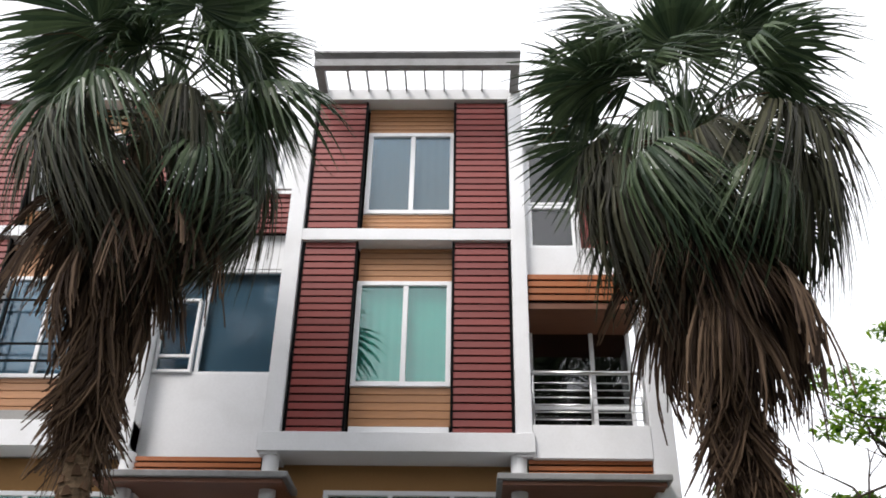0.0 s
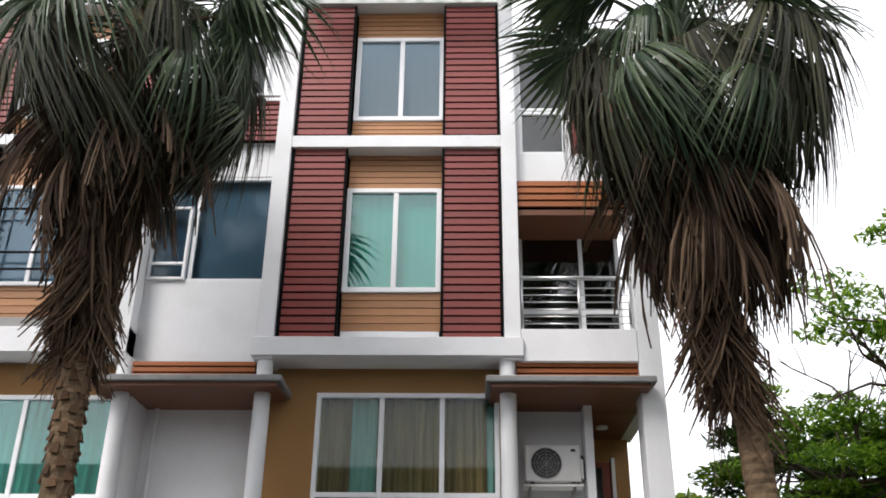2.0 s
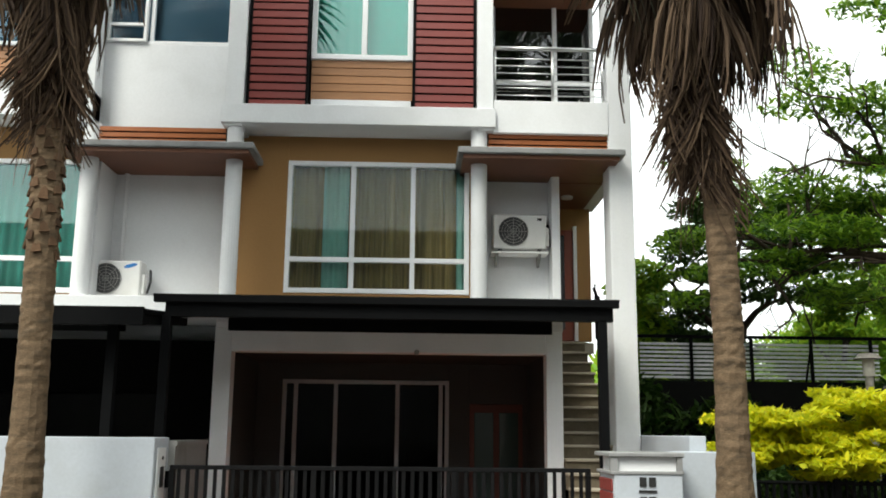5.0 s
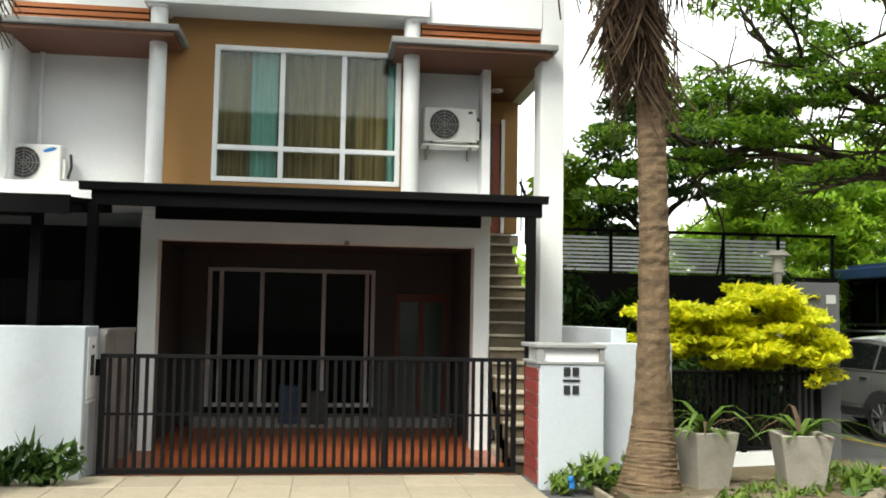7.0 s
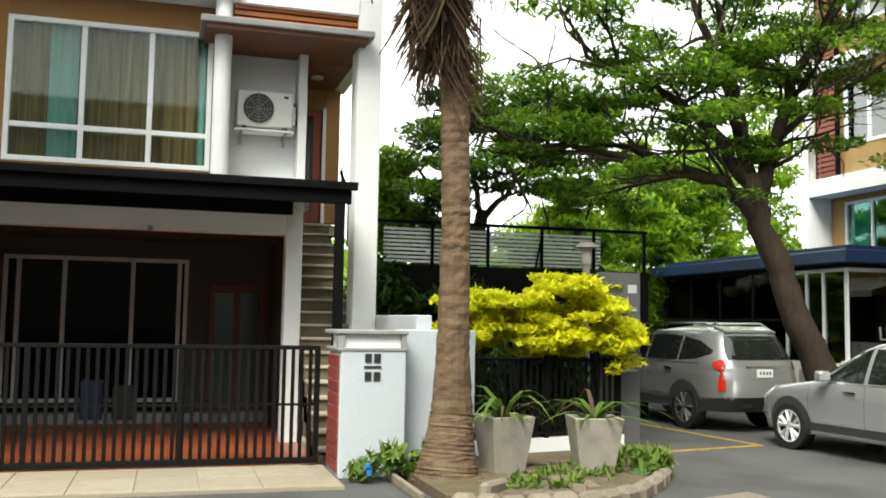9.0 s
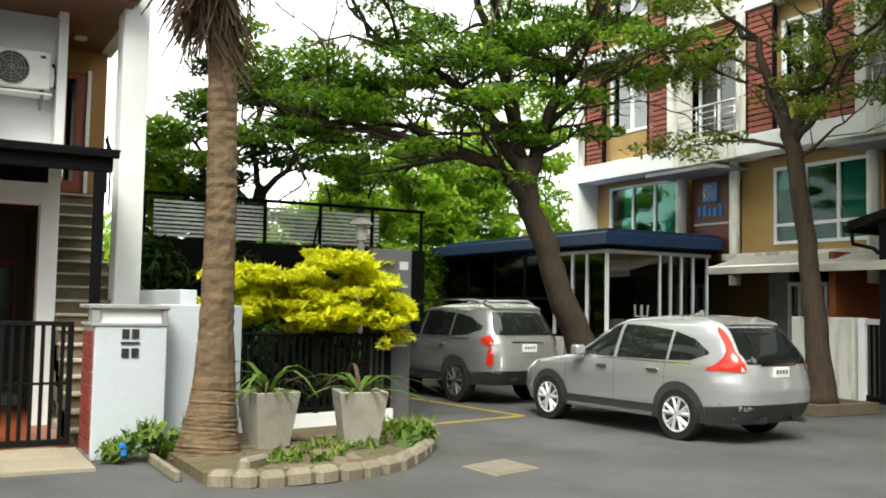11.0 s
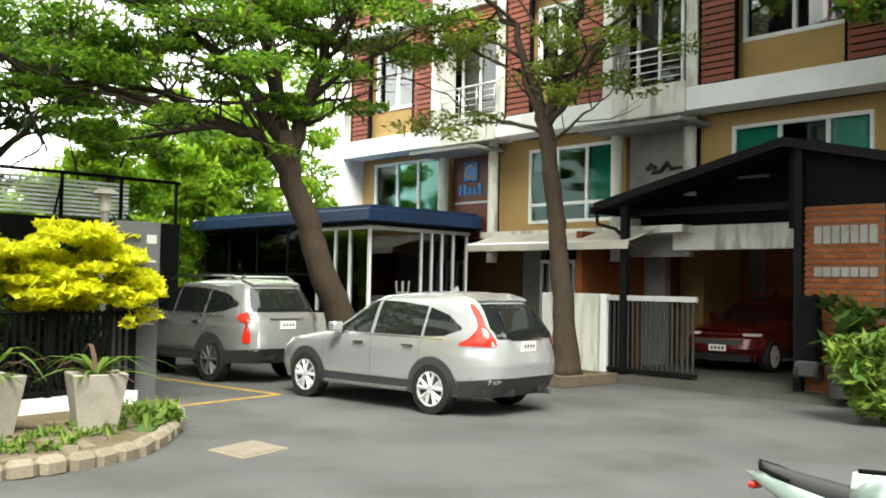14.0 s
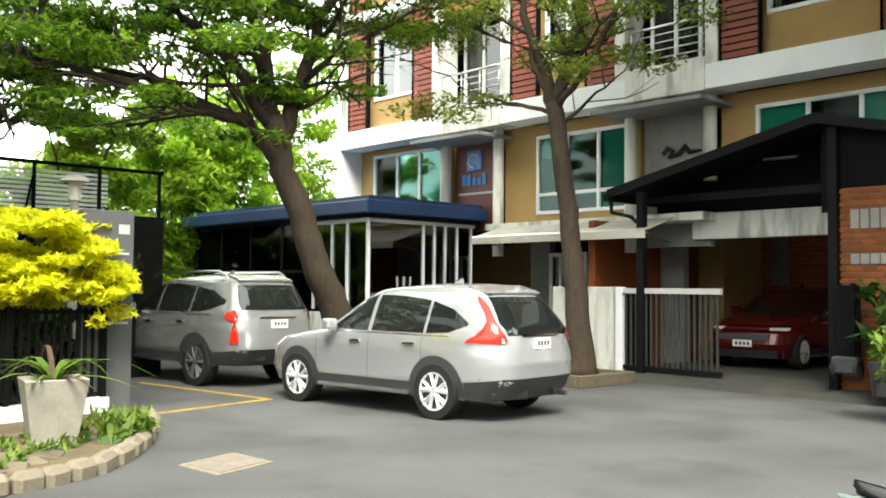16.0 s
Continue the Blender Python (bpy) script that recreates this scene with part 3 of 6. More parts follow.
# first floor
wall_part(HO, "front_wall", TAN, (-2.98, -2.1, 0.5, 0.7, 3.5, 6.46), (0.74, 0.98, 0.5, 0.7, 3.5, 6.46), (-2.1, 0.74, 0.5, 0.7, 6.06, 6.46), (-2.1, 0.74, 0.5, 0.7, 3.5, 3.97))
window(HO, -2.1, 0.74, 3.97, 6.06, 0.52, (0.36, 0.69), (0.25,), CURTGLASS, 0.075)
for u0, u1, mt in ((-2.05, -1.55, CURTAIN), (-1.55, -1.15, CURTAIN2), (-1.15, 0.05, CURTAIN), (0.05, 0.55, CURTAIN), (0.55, 0.72, CURTAIN2)):
    curtain(HO, u0, u1, 3.99, 6.04, 0.75 if mt is CURTAIN else 0.7, mt, 0.05)
shell(HO, -2.9, 0.95, 0.9, 3, 3.5, 6.3)
for u in (-2.86, 0.86, -5.02):
    bm = rod(bmesh.new(), (u, 0.05, 3.45), (u, 0.05, 6.46), 0.125, seg=20)
    part("round_column", bm, WHITE, HO, smooth=False)
wall_part(HO, "recess_wall", WHITE, (-4.9, -2.98, 0.95, 1.1, 3.5, 6.3), (-5.0, -4.9, 0.2, 1.1, 3.5, 6.3))
bm = tube(bmesh.new(), [(-4.72, 0.9, 3.7), (-4.72, 0.9, 6.2)], 0.04, 8)
part("drain_pipe", bm, WHITE, HO)
wall_part(HO, "ledge", WHITE, (-9.3, -2.98, -0.15, 1.1, 3.5, 3.8))
wall_part(HO, "ledge", WHITE, (-2.98, 2.1, -0.02, 1.1, 3.36, 3.56))
wall_part(HO, "recess_wall", WHITE, (0.98, 2.05, 0.98, 1.1, 3.5, 6.3))
wall_part(HO, "recess_pier", WHITE, (2.05, 2.18, 0.6, 1.1, 3.5, 6.25))
for u0, u1 in ((-5.45, -2.5), (0.52, 3.02)):
    c = part("canopy", B(u0, u1, -0.42, 0.98, 5.97, 6.07, bevel=0.015), CANOPYEDGE, HO, "grey concrete window canopy")
    part("soffit", B(u0 + 0.08, u1 - 0.08, -0.36, 0.97, 5.91, 5.968), SOFFIT, c, "brown boarded soffit")
    louvres(HO, max(u0, -4.95) if u0 < 0 else 1.0, -3.0 if u0 < 0 else 2.84, 6.14, 6.42, 0.02, LOUVRE, 3)
# stair passage
wall_part(HO, "soffit", SOFFIT, (2.18, 2.95, 0.98, 2.9, 5.9, 6.0))
wall_part(HO, "edge_beam", WHITE, (2.95, 3.15, 0.42, 2.9, 5.9, 6.3))
wall_part(HO, "passage_wall", TAN, (2.1, 2.36, 2.7, 2.85, 3.5, 5.95), (2.78, 3.06, 2.7, 2.85, 3.5, 5.95), (2.36, 2.78, 2.7, 2.85, 5.5, 5.95), (2.1, 2.2, 1.1, 2.7, 3.5, 5.95))
dr = part("door", B(2.36, 2.78, 2.66, 2.72, 3.5, 5.5, bevel=0.01), REDDOOR, HO, "red-stained door with glazed strip")
part("door_frame", B(2.74, 2.8, 2.6, 2.7, 3.5, 5.56), ALU, dr)
part("glazing", B(2.44, 2.58, 2.645, 2.66, 3.7, 5.4), TEALDARK, dr)
part("lamp", rod(bmesh.new(), (2.5, 1.8, 5.86), (2.5, 1.8, 5.9), 0.1, seg=16), WHITE, HO)
bm = bmesh.new()
tube(bm, [(3.05, -0.1 + 0.5, 3.0), (3.05, 2.4, 4.4)], 0.03, 6)
rail = part("stair_rail", bm, BLACK, HO)
for k in range(6):
    part("rail_bar", tube(bmesh.new(), [(3.05, 0.6 + k * 0.34, 2.3 + k * 0.24), (3.05, 0.6 + k * 0.34, 3.14 + k * 0.265)], 0.015, 5), BLACK, rail)
# stair
ST = part("stair", B(2.12, 2.3, -1.4, 2.6, 0.0, 0.1), STEPM, HO, "beige stone stair")
N = 18
for i in range(N):
    y0 = -1.95 + i * 0.262
    wide = 3.12 if y0 < 0.05 else 2.9
    # Dark risers under pale treads: shade and light given by colour.
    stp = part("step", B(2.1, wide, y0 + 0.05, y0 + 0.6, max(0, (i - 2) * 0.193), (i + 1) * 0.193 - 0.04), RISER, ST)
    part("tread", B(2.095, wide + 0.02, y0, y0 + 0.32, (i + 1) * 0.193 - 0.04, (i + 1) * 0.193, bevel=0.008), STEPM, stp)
part("landing", B(2.1, 3.1, 2.75, 3.2, 3.3, 3.48), STEPM, ST)
# garage front and inside
DOORPANE = surface("green_door_glass", (0.05, 0.085, 0.075), 0.12, var=0.1, bump=0.0)
wall_part(HO, "back_step", GREYCONC, (-2.6, 1.95, 2.75, 3.1, 0.0, 0.2))
wall_part(HO, "garage_pier", WHITE, (-2.99, -2.74, 0.0, 0.3, 0.0, 3.36))
wall_part(HO, "garage_pier", WHITE, (1.85, 2.09, 0.0, 0.3, 0.0, 3.36))
wall_part(HO, "garage_beam", WHITE, (-2.74, 1.85, 0.0, 0.3, 3.03, 3.42))
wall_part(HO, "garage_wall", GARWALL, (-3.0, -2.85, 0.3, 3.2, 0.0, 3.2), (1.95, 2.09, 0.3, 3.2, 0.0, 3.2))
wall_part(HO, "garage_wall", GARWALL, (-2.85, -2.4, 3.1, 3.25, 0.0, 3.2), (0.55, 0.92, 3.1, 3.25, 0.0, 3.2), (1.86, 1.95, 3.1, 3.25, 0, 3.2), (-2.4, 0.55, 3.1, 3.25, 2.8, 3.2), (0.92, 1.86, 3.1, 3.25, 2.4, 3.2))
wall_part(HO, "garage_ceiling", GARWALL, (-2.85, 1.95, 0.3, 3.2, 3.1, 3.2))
window(HO, -2.4, 0.55, 0.35, 2.8, 3.12, (0.08, 0.32, 0.69, 0.95), (), DIMGLASS, 0.07, frame=surface("grey_aluminium", (0.5, 0.51, 0.52), 0.4, var=0.04, bump=0.0))
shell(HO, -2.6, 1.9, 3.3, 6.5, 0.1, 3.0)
dr = part("door", B(0.92, 1.86, 3.08, 3.16, 0.1, 2.4, bevel=0.01), SIGNRED, HO, "brown panelled back door")
for a in (1.0, 1.44):
    part("door_pane", B(a, a + 0.34, 3.06, 3.08, 0.25, 2.25, bevel=0.008), DOORPANE, dr, "dim green glass")
part("garage_light", rod(bmesh.new(), (-0.05, -0.03, 3.04), (-0.05, 0.0, 3.04), 0.04, seg=12), GREYCONC, HO)
part("back_mass", B(-9.3, 3.0, 3.3, 10.0, 3.3, 12.2), WHITE, HO)
for k in range(2):
    part("cabinet", B(-1.1 + 0.5 * k, -0.75 + 0.5 * k, 2.7, 3.0, 0.1, 0.75 - 0.1 * k, bevel=0.02), BLUEROOF if k == 0 else PLASTIC, HO)
# neighbour's first floor and dark carport
window(HO, -8.9, -5.2, 3.9, 5.97, 0.4, (0.3, 0.62, 0.86), (0.25,), TEAL, 0.075)
wall_part(HO, "front_wall", TAN, (-9.3, -5.2, 0.42, 0.6, 5.97, 6.5), (-9.3, -5.2, 0.42, 0.6, 3.68, 3.9))
curtain(HO, -8.9, -5.25, 3.9, 5.95, 0.7, CURTAIN2, 0.03)
shell(HO, -9.2, -5.2, 0.9, 3, 3.6, 6.3)
# Depth of the neighbouring carport: shade painted as a near-black wall.
wall_part(HO, "neighbour_front", DEEPSHADE, (-9.3, -3.0, 2.6, 2.8, 0.0, 3.42), (-9.3, -9.1, 0.3, 2.6, 0, 3.42))
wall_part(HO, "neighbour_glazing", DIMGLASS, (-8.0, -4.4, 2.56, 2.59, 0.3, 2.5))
NC = thing("carport_canopy", (-6, 9.4, 0), "black steel carport roof over the neighbouring drive", "carport", "carports")
part("roof_sheet", prism(bmesh.new(), [(8.9, 3.32), (11.25, 3.55), (11.25, 3.5), (8.9, 3.27)], "x", -9.3, -3.35), BLACK, NC)
for x in (-9.0, -7.2, -5.4, -3.45):
    part("rafter", prism(bmesh.new(), [(8.9, 3.26), (11.25, 3.49), (11.25, 3.38), (8.9, 3.13)], "x", x, x + 0.06), BLACK, NC)
part("front_beam", B(-9.3, -3.35, 8.86, 8.93, 3.12, 3.34), BLACK, NC)
for x in (-3.9, -8.6):
    part("post", B(x, x + 0.12, 9.3, 9.42, 0, 3.25), BLACK, NC)
ac_unit((-5.1, 12.0 - 0.25, 3.82), "white air conditioner with blue oval badge on a ledge", True)
ac_unit((1.12, 11.88, 4.68), "white air conditioner on wall brackets", False, bracket=True)

# ---- the carport canopy over the gate ----
CC = thing("carport_canopy", (-0.4, 9.6, 0), "black steel carport canopy on two posts", "carport", "carports")
part("roof_sheet", prism(bmesh.new(), [(9.6, 3.61), (11.27, 3.67), (11.27, 3.64), (9.6, 3.58)], "x", -3.45, 2.58), BLACK, CC)
part("front_beam", B(-3.3, 2.5, 9.66, 9.78, 3.33, 3.57), BLACK, CC)
part("gutter", B(-3.44, 2.57, 9.58, 9.66, 3.5, 3.6, bevel=0.01), BLACK, CC)
part("back_beam", B(-2.75, 1.9, 11.0, 11.1, 3.3, 3.6), BLACK, CC)
for i in range(7):
    x = -3.2 + i * 0.92
    part("rafter", prism(bmesh.new(), [(9.78, 3.57), (11.0, 3.62), (11.0, 3.52), (9.78, 3.45)], "x", x, x + 0.06), BLACK, CC)
for y in (10.1, 10.55):
    part("purlin", B(-3.4, 2.52, y, y + 0.05, 3.53, 3.58), BLACK, CC)
for x in (-3.34, 2.3):
    part("post", B(x, x + 0.12, 9.66, 9.78, 0.0, 3.35, bevel=0.006), BLACK, CC)

# ---- gate, pillars and walls ----
GA = thing("driveway_gate", (-0.45, 9.15, 0), "dark grey barred sliding steel gate", "gate")
part("top_rail", B(-2.98, 2.06, 9.12, 9.17, 1.43, 1.48, bevel=0.004), GATEM, GA)
part("bottom_rail", B(-2.98, 2.06, 9.11, 9.18, 0.06, 0.13, bevel=0.004), GATEM, GA)
part("mid_rail", B(-2.98, 2.06, 9.15, 9.175, 0.75, 0.78), GATEM, GA)
for x in (-2.98, -1.3, 0.38, 2.0):
    part("stile", B(x, x + 0.06, 9.11, 9.18, 0.13, 1.43), GATEM, GA)
me = bar_mesh("bar", 0.045, 0.02, 1.3, GATEM)
for i in range(46):
    piece("bar", me, GA, (-2.87 + i * 0.107, 9.145, 0.78))
part("track", B(-3.0, 2.1, 9.1, 9.2, 0.0, 0.03), STEEL, GA)
for x in (-2.4, 1.5):
    bm = bmesh.new()
    bmesh.ops.create_cone(bm, cap_ends=True, segments=14, radius1=0.045, radius2=0.045, depth=0.03, matrix=Matrix.Translation((x, 9.145, 0.06)) @ pose(0, 0, 0, 90))
    part("roller", bm, STEEL, GA)

GP = thing("gate_pillar", (2.55, 8.6, 0), "white rendered gate pillar with black number marks", "gate pillar")
part("shaft", B(2.16, 2.93, 8.25, 9.05, 0.0, 1.47, bevel=0.01), PALEWALL, GP)
part("niche", B(2.2, 2.89, 8.29, 9.05, 1.47, 1.64), ALU, GP)
part("cap", B(2.1, 2.95, 8.22, 9.08, 1.64, 1.69, bevel=0.01), CANOPYEDGE, GP, "grey cap slab")
part("ledge", B(2.12, 2.94, 8.235, 9.06, 1.45, 1.485, bevel=0.006), CANOPYEDGE, GP)
for a, b in ((2.12, 2.2), (2.87, 2.93)):
    part("corner_block", B(a, b, 8.24, 8.34, 1.485, 1.64), CANOPYEDGE, GP)
for i in range(9):
    part("side_tile", B(2.135, 2.162, 8.33, 8.98, 0.06 + i * 0.15, 0.195 + i * 0.15, bevel=0.006), REDSLAT, GP)
for a, b, c, d in ((2.44, 2.515, 1.32, 1.42), (2.545, 2.62, 1.32, 1.42), (2.43, 2.63, 1.255, 1.28), (2.44, 2.515, 1.11, 1.21), (2.545, 2.62, 1.11, 1.21)):
    part("number_bar", B(a, b, 8.235, 8.252, c, d), INK, GP)

tagged(part("wall_front", B(2.93, 3.9, 8.62, 8.85, 0.0, 1.70, bevel=0.01), PALEWALL), kind="structure")
tagged(part("wall_side", B(3.2, 3.4, 8.85, 15.0, 0.0, 1.88, bevel=0.01), PALEWALL), kind="structure")
bm = B(-9.5, -3.1, 8.85, 9.1, 0.0, 1.80, bevel=0.01)
bx(bm, -3.5, -3.1, 9.1, 9.5, 0.0, 1.80, bevel=0.01)
wl = tagged(part("wall_left", bm, PALEWALL), kind="structure")
mb = part("mail_box", B(-3.11, -3.085, 8.98, 9.34, 0.95, 1.68, bevel=0.006), ALU, wl)
part("slot", B(-3.09, -3.075, 9.1, 9.24, 1.22, 1.46), INK, mb)
part("knob", rod(bmesh.new(), (-3.09, 9.17, 1.56), (-3.07, 9.17, 1.56), 0.02), INK, mb)
part("ridge", B(-3.105, -3.08, 8.98, 9.36, 0.9, 0.93), ALU, mb)
part("latch", B(-3.1, -3.05, 9.38, 9.42, 1.2, 1.4), BLACK, wl)
tagged(part("wall_between", bx(B(-3.2, -3.02, 9.5, 11.3, 0.0, 1.70), -3.22, -3.0, 9.5, 11.3, 1.70, 1.76), GREYCONC), kind="structure")

# ---- ground ----
bm = bmesh.new()
bmesh.ops.create_grid(bm, x_segments=1, y_segments=1, size=400)
tagged(part("ground", bm, ASPHALT), kind="structure")
ap = tagged(part("pavement_apron", B(-9.5, 2.12, 7.6, 9.1, -0.05, 0.035), PAVE), kind="structure")
fl = tagged(part("garage_floor", B(-3.0, 2.08, 9.1, 14.5, -0.05, 0.02), MORTAR), kind="structure")
tagged(part("neighbour_floor", B(-9.3, -3.22, 9.1, 14.0, -0.05, 0.02), GREYCONC), kind="structure")

# unseen walls, added to block sky light behind the camera and beside the carport
tagged(part("wall_opposite", B(-22, 34, -7.6, -6.6, 0.0, 9.0), GREYCONC), kind="structure")
tagged(part("wall_carport_side", B(15.9, 21.5, 0.0, 0.2, 0.0, 3.6), GREYCONC), kind="structure")
tagged(part("wall_lane_end", B(-22, -21, -6.6, 8.9, 0.0, 8.0), GREYCONC), kind="structure")

# ---- planted island with kerb, pots, fence, sign ----
PAVER = surface("broken_paver", (0.15, 0.122, 0.088), 0.9, var=0.25, scale=4, stain=(0.12, 0.1, 0.06), stain_amt=0.7, piece_var=0.25, bump=0.4)
IS = [(2.95, 6.45), (3.35, 6.16), (3.9, 6.12), (4.45, 6.24), (4.95, 6.47), (5.52, 7.04), (5.95, 7.62), (6.3, 8.2), (6.6, 8.8), (6.85, 9.45)]
bm = bmesh.new()
prism(bm, [(2.9, 8.2), (2.92, 6.5)] + IS[1:] + [(6.9, 10.6), (3.4, 10.6)], "z", -0.02, 0.11)
soil = tagged(part("planting_bed", bm, SOIL), kind="structure")
kerb = tagged(part("kerb", B(3.3, 3.4, 7.2, 7.3, 0.0, 0.1), KERB), kind="structure")
for (xa, ya), (xb, yb) in zip(IS, IS[1:]):
    L = math.hypot(xb - xa, yb - ya)
    for f in (0.25, 0.75):
        me = bar_mesh("kerb_stone", L / 2 - RND.uniform(0.002, 0.012), RND.uniform(0.17, 0.2), 0.2, KERB, 0.05)
        piece("kerb_stone", me, kerb, (xa + (xb - xa) * f + RND.uniform(-0.012, 0.012), ya + (yb - ya) * f + RND.uniform(-0.012, 0.012), 0.055 + RND.uniform(-0.01, 0.01)), (RND.uniform(-4, 4), RND.uniform(-2.5, 2.5), math.degrees(math.atan2(yb - ya, xb - xa)) + RND.uniform(-3, 3)))
for k in range(80):
    x, y = RND.uniform(3.6, 6.1), RND.uniform(6.3, 8.4)
    if y < 6.15 + max(0, x - 4.2) * 0.95 + 0.2:
        continue
    me = bar_mesh("paver", RND.uniform(0.2, 0.42), RND.uniform(0.15, 0.3), 0.04, PAVER, 0.012)
    piece("paver", me, soil, (x, y, 0.115), (RND.uniform(-5, 5), RND.uniform(-5, 5), RND.uniform(0, 90)))
part("brick_edge", B(2.7, 2.76, 6.7, 8.2, 0, 0.1, bevel=0.01), KERB, kerb)
me = bar_mesh("kerb_stone", 0.62, 0.12, 0.16, KERB, 0.03)
piece("kerb_stone", me, kerb, (3.45, 6.6, 0.14), (0, 4, 52))


def pot(x, y, w, h, turn):
    """A tall square pot, narrower at its foot, with soil and strap leaves."""
    T = thing("plant_pot", label="tapered grey concrete pot with strap-leaved plant", category="plant pot", group="pots by the fence", m=pose(x, y, 0.1, 0, 0, turn))
    bm = bmesh.new()
    a, b, t = w / 2 * 0.68, w / 2, 0.05
    rings = [[(sx * r, sy * r, z) for sx, sy in ((-1, -1), (1, -1), (1, 1), (-1, 1))] for r, z in ((a, 0), (b, h), (b - t, h), (b - t - 0.02, h - 0.08))]
    vs = [[bm.verts.new(p) for p in ring] for ring in rings]
    bm.faces.new(vs[0][::-1])
    for p, q in zip(vs, vs[1:]):
        for k in range(4):
            bm.faces.new((p[k], p[(k + 1) % 4], q[(k + 1) % 4], q[k]))
    bm.faces.new(vs[-1])
    bmesh.ops.bevel(bm, geom=list(bm.edges), offset=0.008, segments=1, affect="EDGES")
    part("pot", bm, POTM, T)
    part("soil", B(-b + t, b - t, -b + t, b - t, h - 0.12, h - 0.06), SOIL, T)
    for k in range(19):
        az, L = RND.uniform(0, 6.28), RND.uniform(0.4, 0.95)
        lift = RND.uniform(0.25, 1.1)
        bm = bmesh.new()
        prev = None
        wd = RND.uniform(0.024, 0.05)
        for i in range(6):
            s = i / 5
            r = L * s * (0.45 + 0.6 * (1 - lift / 1.4) + 0.3 * s)
            zz = h - 0.06 + lift * L * (s * 1.6 - s * s * 1.55)
            c = Vector((r * math.cos(az), r * math.sin(az), zz))
            n = Vector((-math.sin(az), math.cos(az), 0)) * wd * (1 - s * s * 0.95)
            row = (bm.verts.new(c - n), bm.verts.new(c + Vector((0, 0, -0.006))), bm.verts.new(c + n))
            if prev:
                bm.faces.new((prev[0], prev[1], row[1], row[0]))
                bm.faces.new((prev[1], prev[2], row[2], row[1]))
            prev = row
        part("leaf", bm, WEED if k % 5 else DEADLEAF, T)
    return T


pot(4.0, 7.86, 0.55, 0.64, 8)
pot(5.02, 7.6, 0.57, 0.64, -12)
# plinth and fence
tagged(part("fence_plinth", prism(bmesh.new(), [(3.92, 8.98), (6.4, 9.52), (6.36, 9.7), (3.88, 9.16)], "z", 0.0, 0.28), WHITE), kind="structure")
FE = thing("garden_fence", (5.1, 9.3, 0.28), "dark steel picket fence on a white plinth", "fence")
def on_fence(s):
    return 3.95 + 2.4 * s, 9.07 + 0.53 * s
for z in (0.36, 1.34):
    bm = bmesh.new()
    (xa, ya), (xb, yb) = on_fence(0), on_fence(1)
    tube(bm, [(xa, ya, z), (xb, yb, z - 0.04)], 0.024, 4)
    part("rail", bm, BLACK, FE)
me = bar_mesh("picket", 0.045, 0.02, 1.02, BLACK)
for i in range(24):
    x, y = on_fence((i + 0.5) / 24)
    piece("picket", me, FE, (x, y, 0.84), (0, 0, 12.5))
for s in (0.0, 0.5, 1.0):
    x, y = on_fence(s)
    part("post", B(x - 0.03, x + 0.03, y - 0.03, y + 0.03, 0.26, 1.4), BLACK, FE)

PY = thing("sign_pylon", (6.46, 9.85, 0), "tall dark grey sign pylon with pale lines", "sign")
part("panel", B(6.14, 6.78, 9.77, 9.93, 0.0, 2.55, bevel=0.006), PYLON, PY)
for z, w in ((2.26, 0.14), (2.26, 0.0), (2.0, 0.5), (1.84, 0.42), (1.70, 0.5), (1.24, 0.4), (1.14, 0.4)):
    if w:
        part("lettering_bar", B(6.72 - w, 6.72, 9.762, 9.772, z, z + (0.12 if w < 0.2 else 0.03)), PALEBAR if z < 2.3 else INK, PY)
LP = thing("garden_lamp", (6.5, 11.0, 0), "pale garden lamp post with a flat cap", "lamp post")
part("post", rod(bmesh.new(), (6.5, 11.0, 0), (6.5, 11.0, 2.75), 0.06, seg=14), POTM, LP)
part("lamp_glass", rod(bmesh.new(), (6.5, 11.0, 2.75), (6.5, 11.0, 3.0), 0.085, seg=14), AWNING, LP)
part("cap", rod(bmesh.new(), (6.5, 11.0, 3.0), (6.5, 11.0, 3.08), 0.2, 0.12, seg=16), POTM, LP)

# ---- back boundary: wall coloured near-black for tree shade, a pale slatted screen and a rail ----
tagged(part("wall_back", bx(B(3.4, 9.4, 14.3, 14.5, 0.0, 2.85), 3.4, 4.0, 14.2, 14.3, 0, 2.85), DEEPSHADE), kind="structure")
SC = thing("slatted_screen", (6.5, 14.4, 2.85), "pale horizontal slatted screen in a black steel frame", "screen")
me = bar_mesh("slat", 4.4, 0.02, 0.045, ALU)
for i in range(9):
    piece("slat", me, SC, (6.2, 14.42, 2.92 + i * 0.075))
part("top_rail", B(3.6, 9.4, 14.34, 14.38, 3.62, 3.68), BLACK, SC)
for x in (3.8, 4.9, 6.0, 7.1, 8.2, 9.3):
    part("post", B(x, x + 0.05, 14.33, 14.38, 2.85, 3.62), BLACK, SC)
part("brace", tube(bmesh.new(), [(7.0, 14.36, 2.85), (7.15, 14.36, 3.62)], 0.02, 5), BLACK, SC)

# ---- road marks ----
tagged(part("road_line", prism(bmesh.new(), [(7.0, 9.62), (9.05, 10.06), (9.05, 10.18), (7.0, 9.74)], "z", 0.0, 0.006), YELLOW), kind="structure")
tagged(part("road_line", prism(bmesh.new(), [(8.95, 10.18), (9.06, 10.18), (8.66, 13.4), (8.54, 13.4)], "z", 0.0, 0.006), YELLOW), kind="structure")
HA = thing("manhole_cover", (6.07, 6.18, 0), "pale concrete drain cover in the asphalt", "manhole cover")
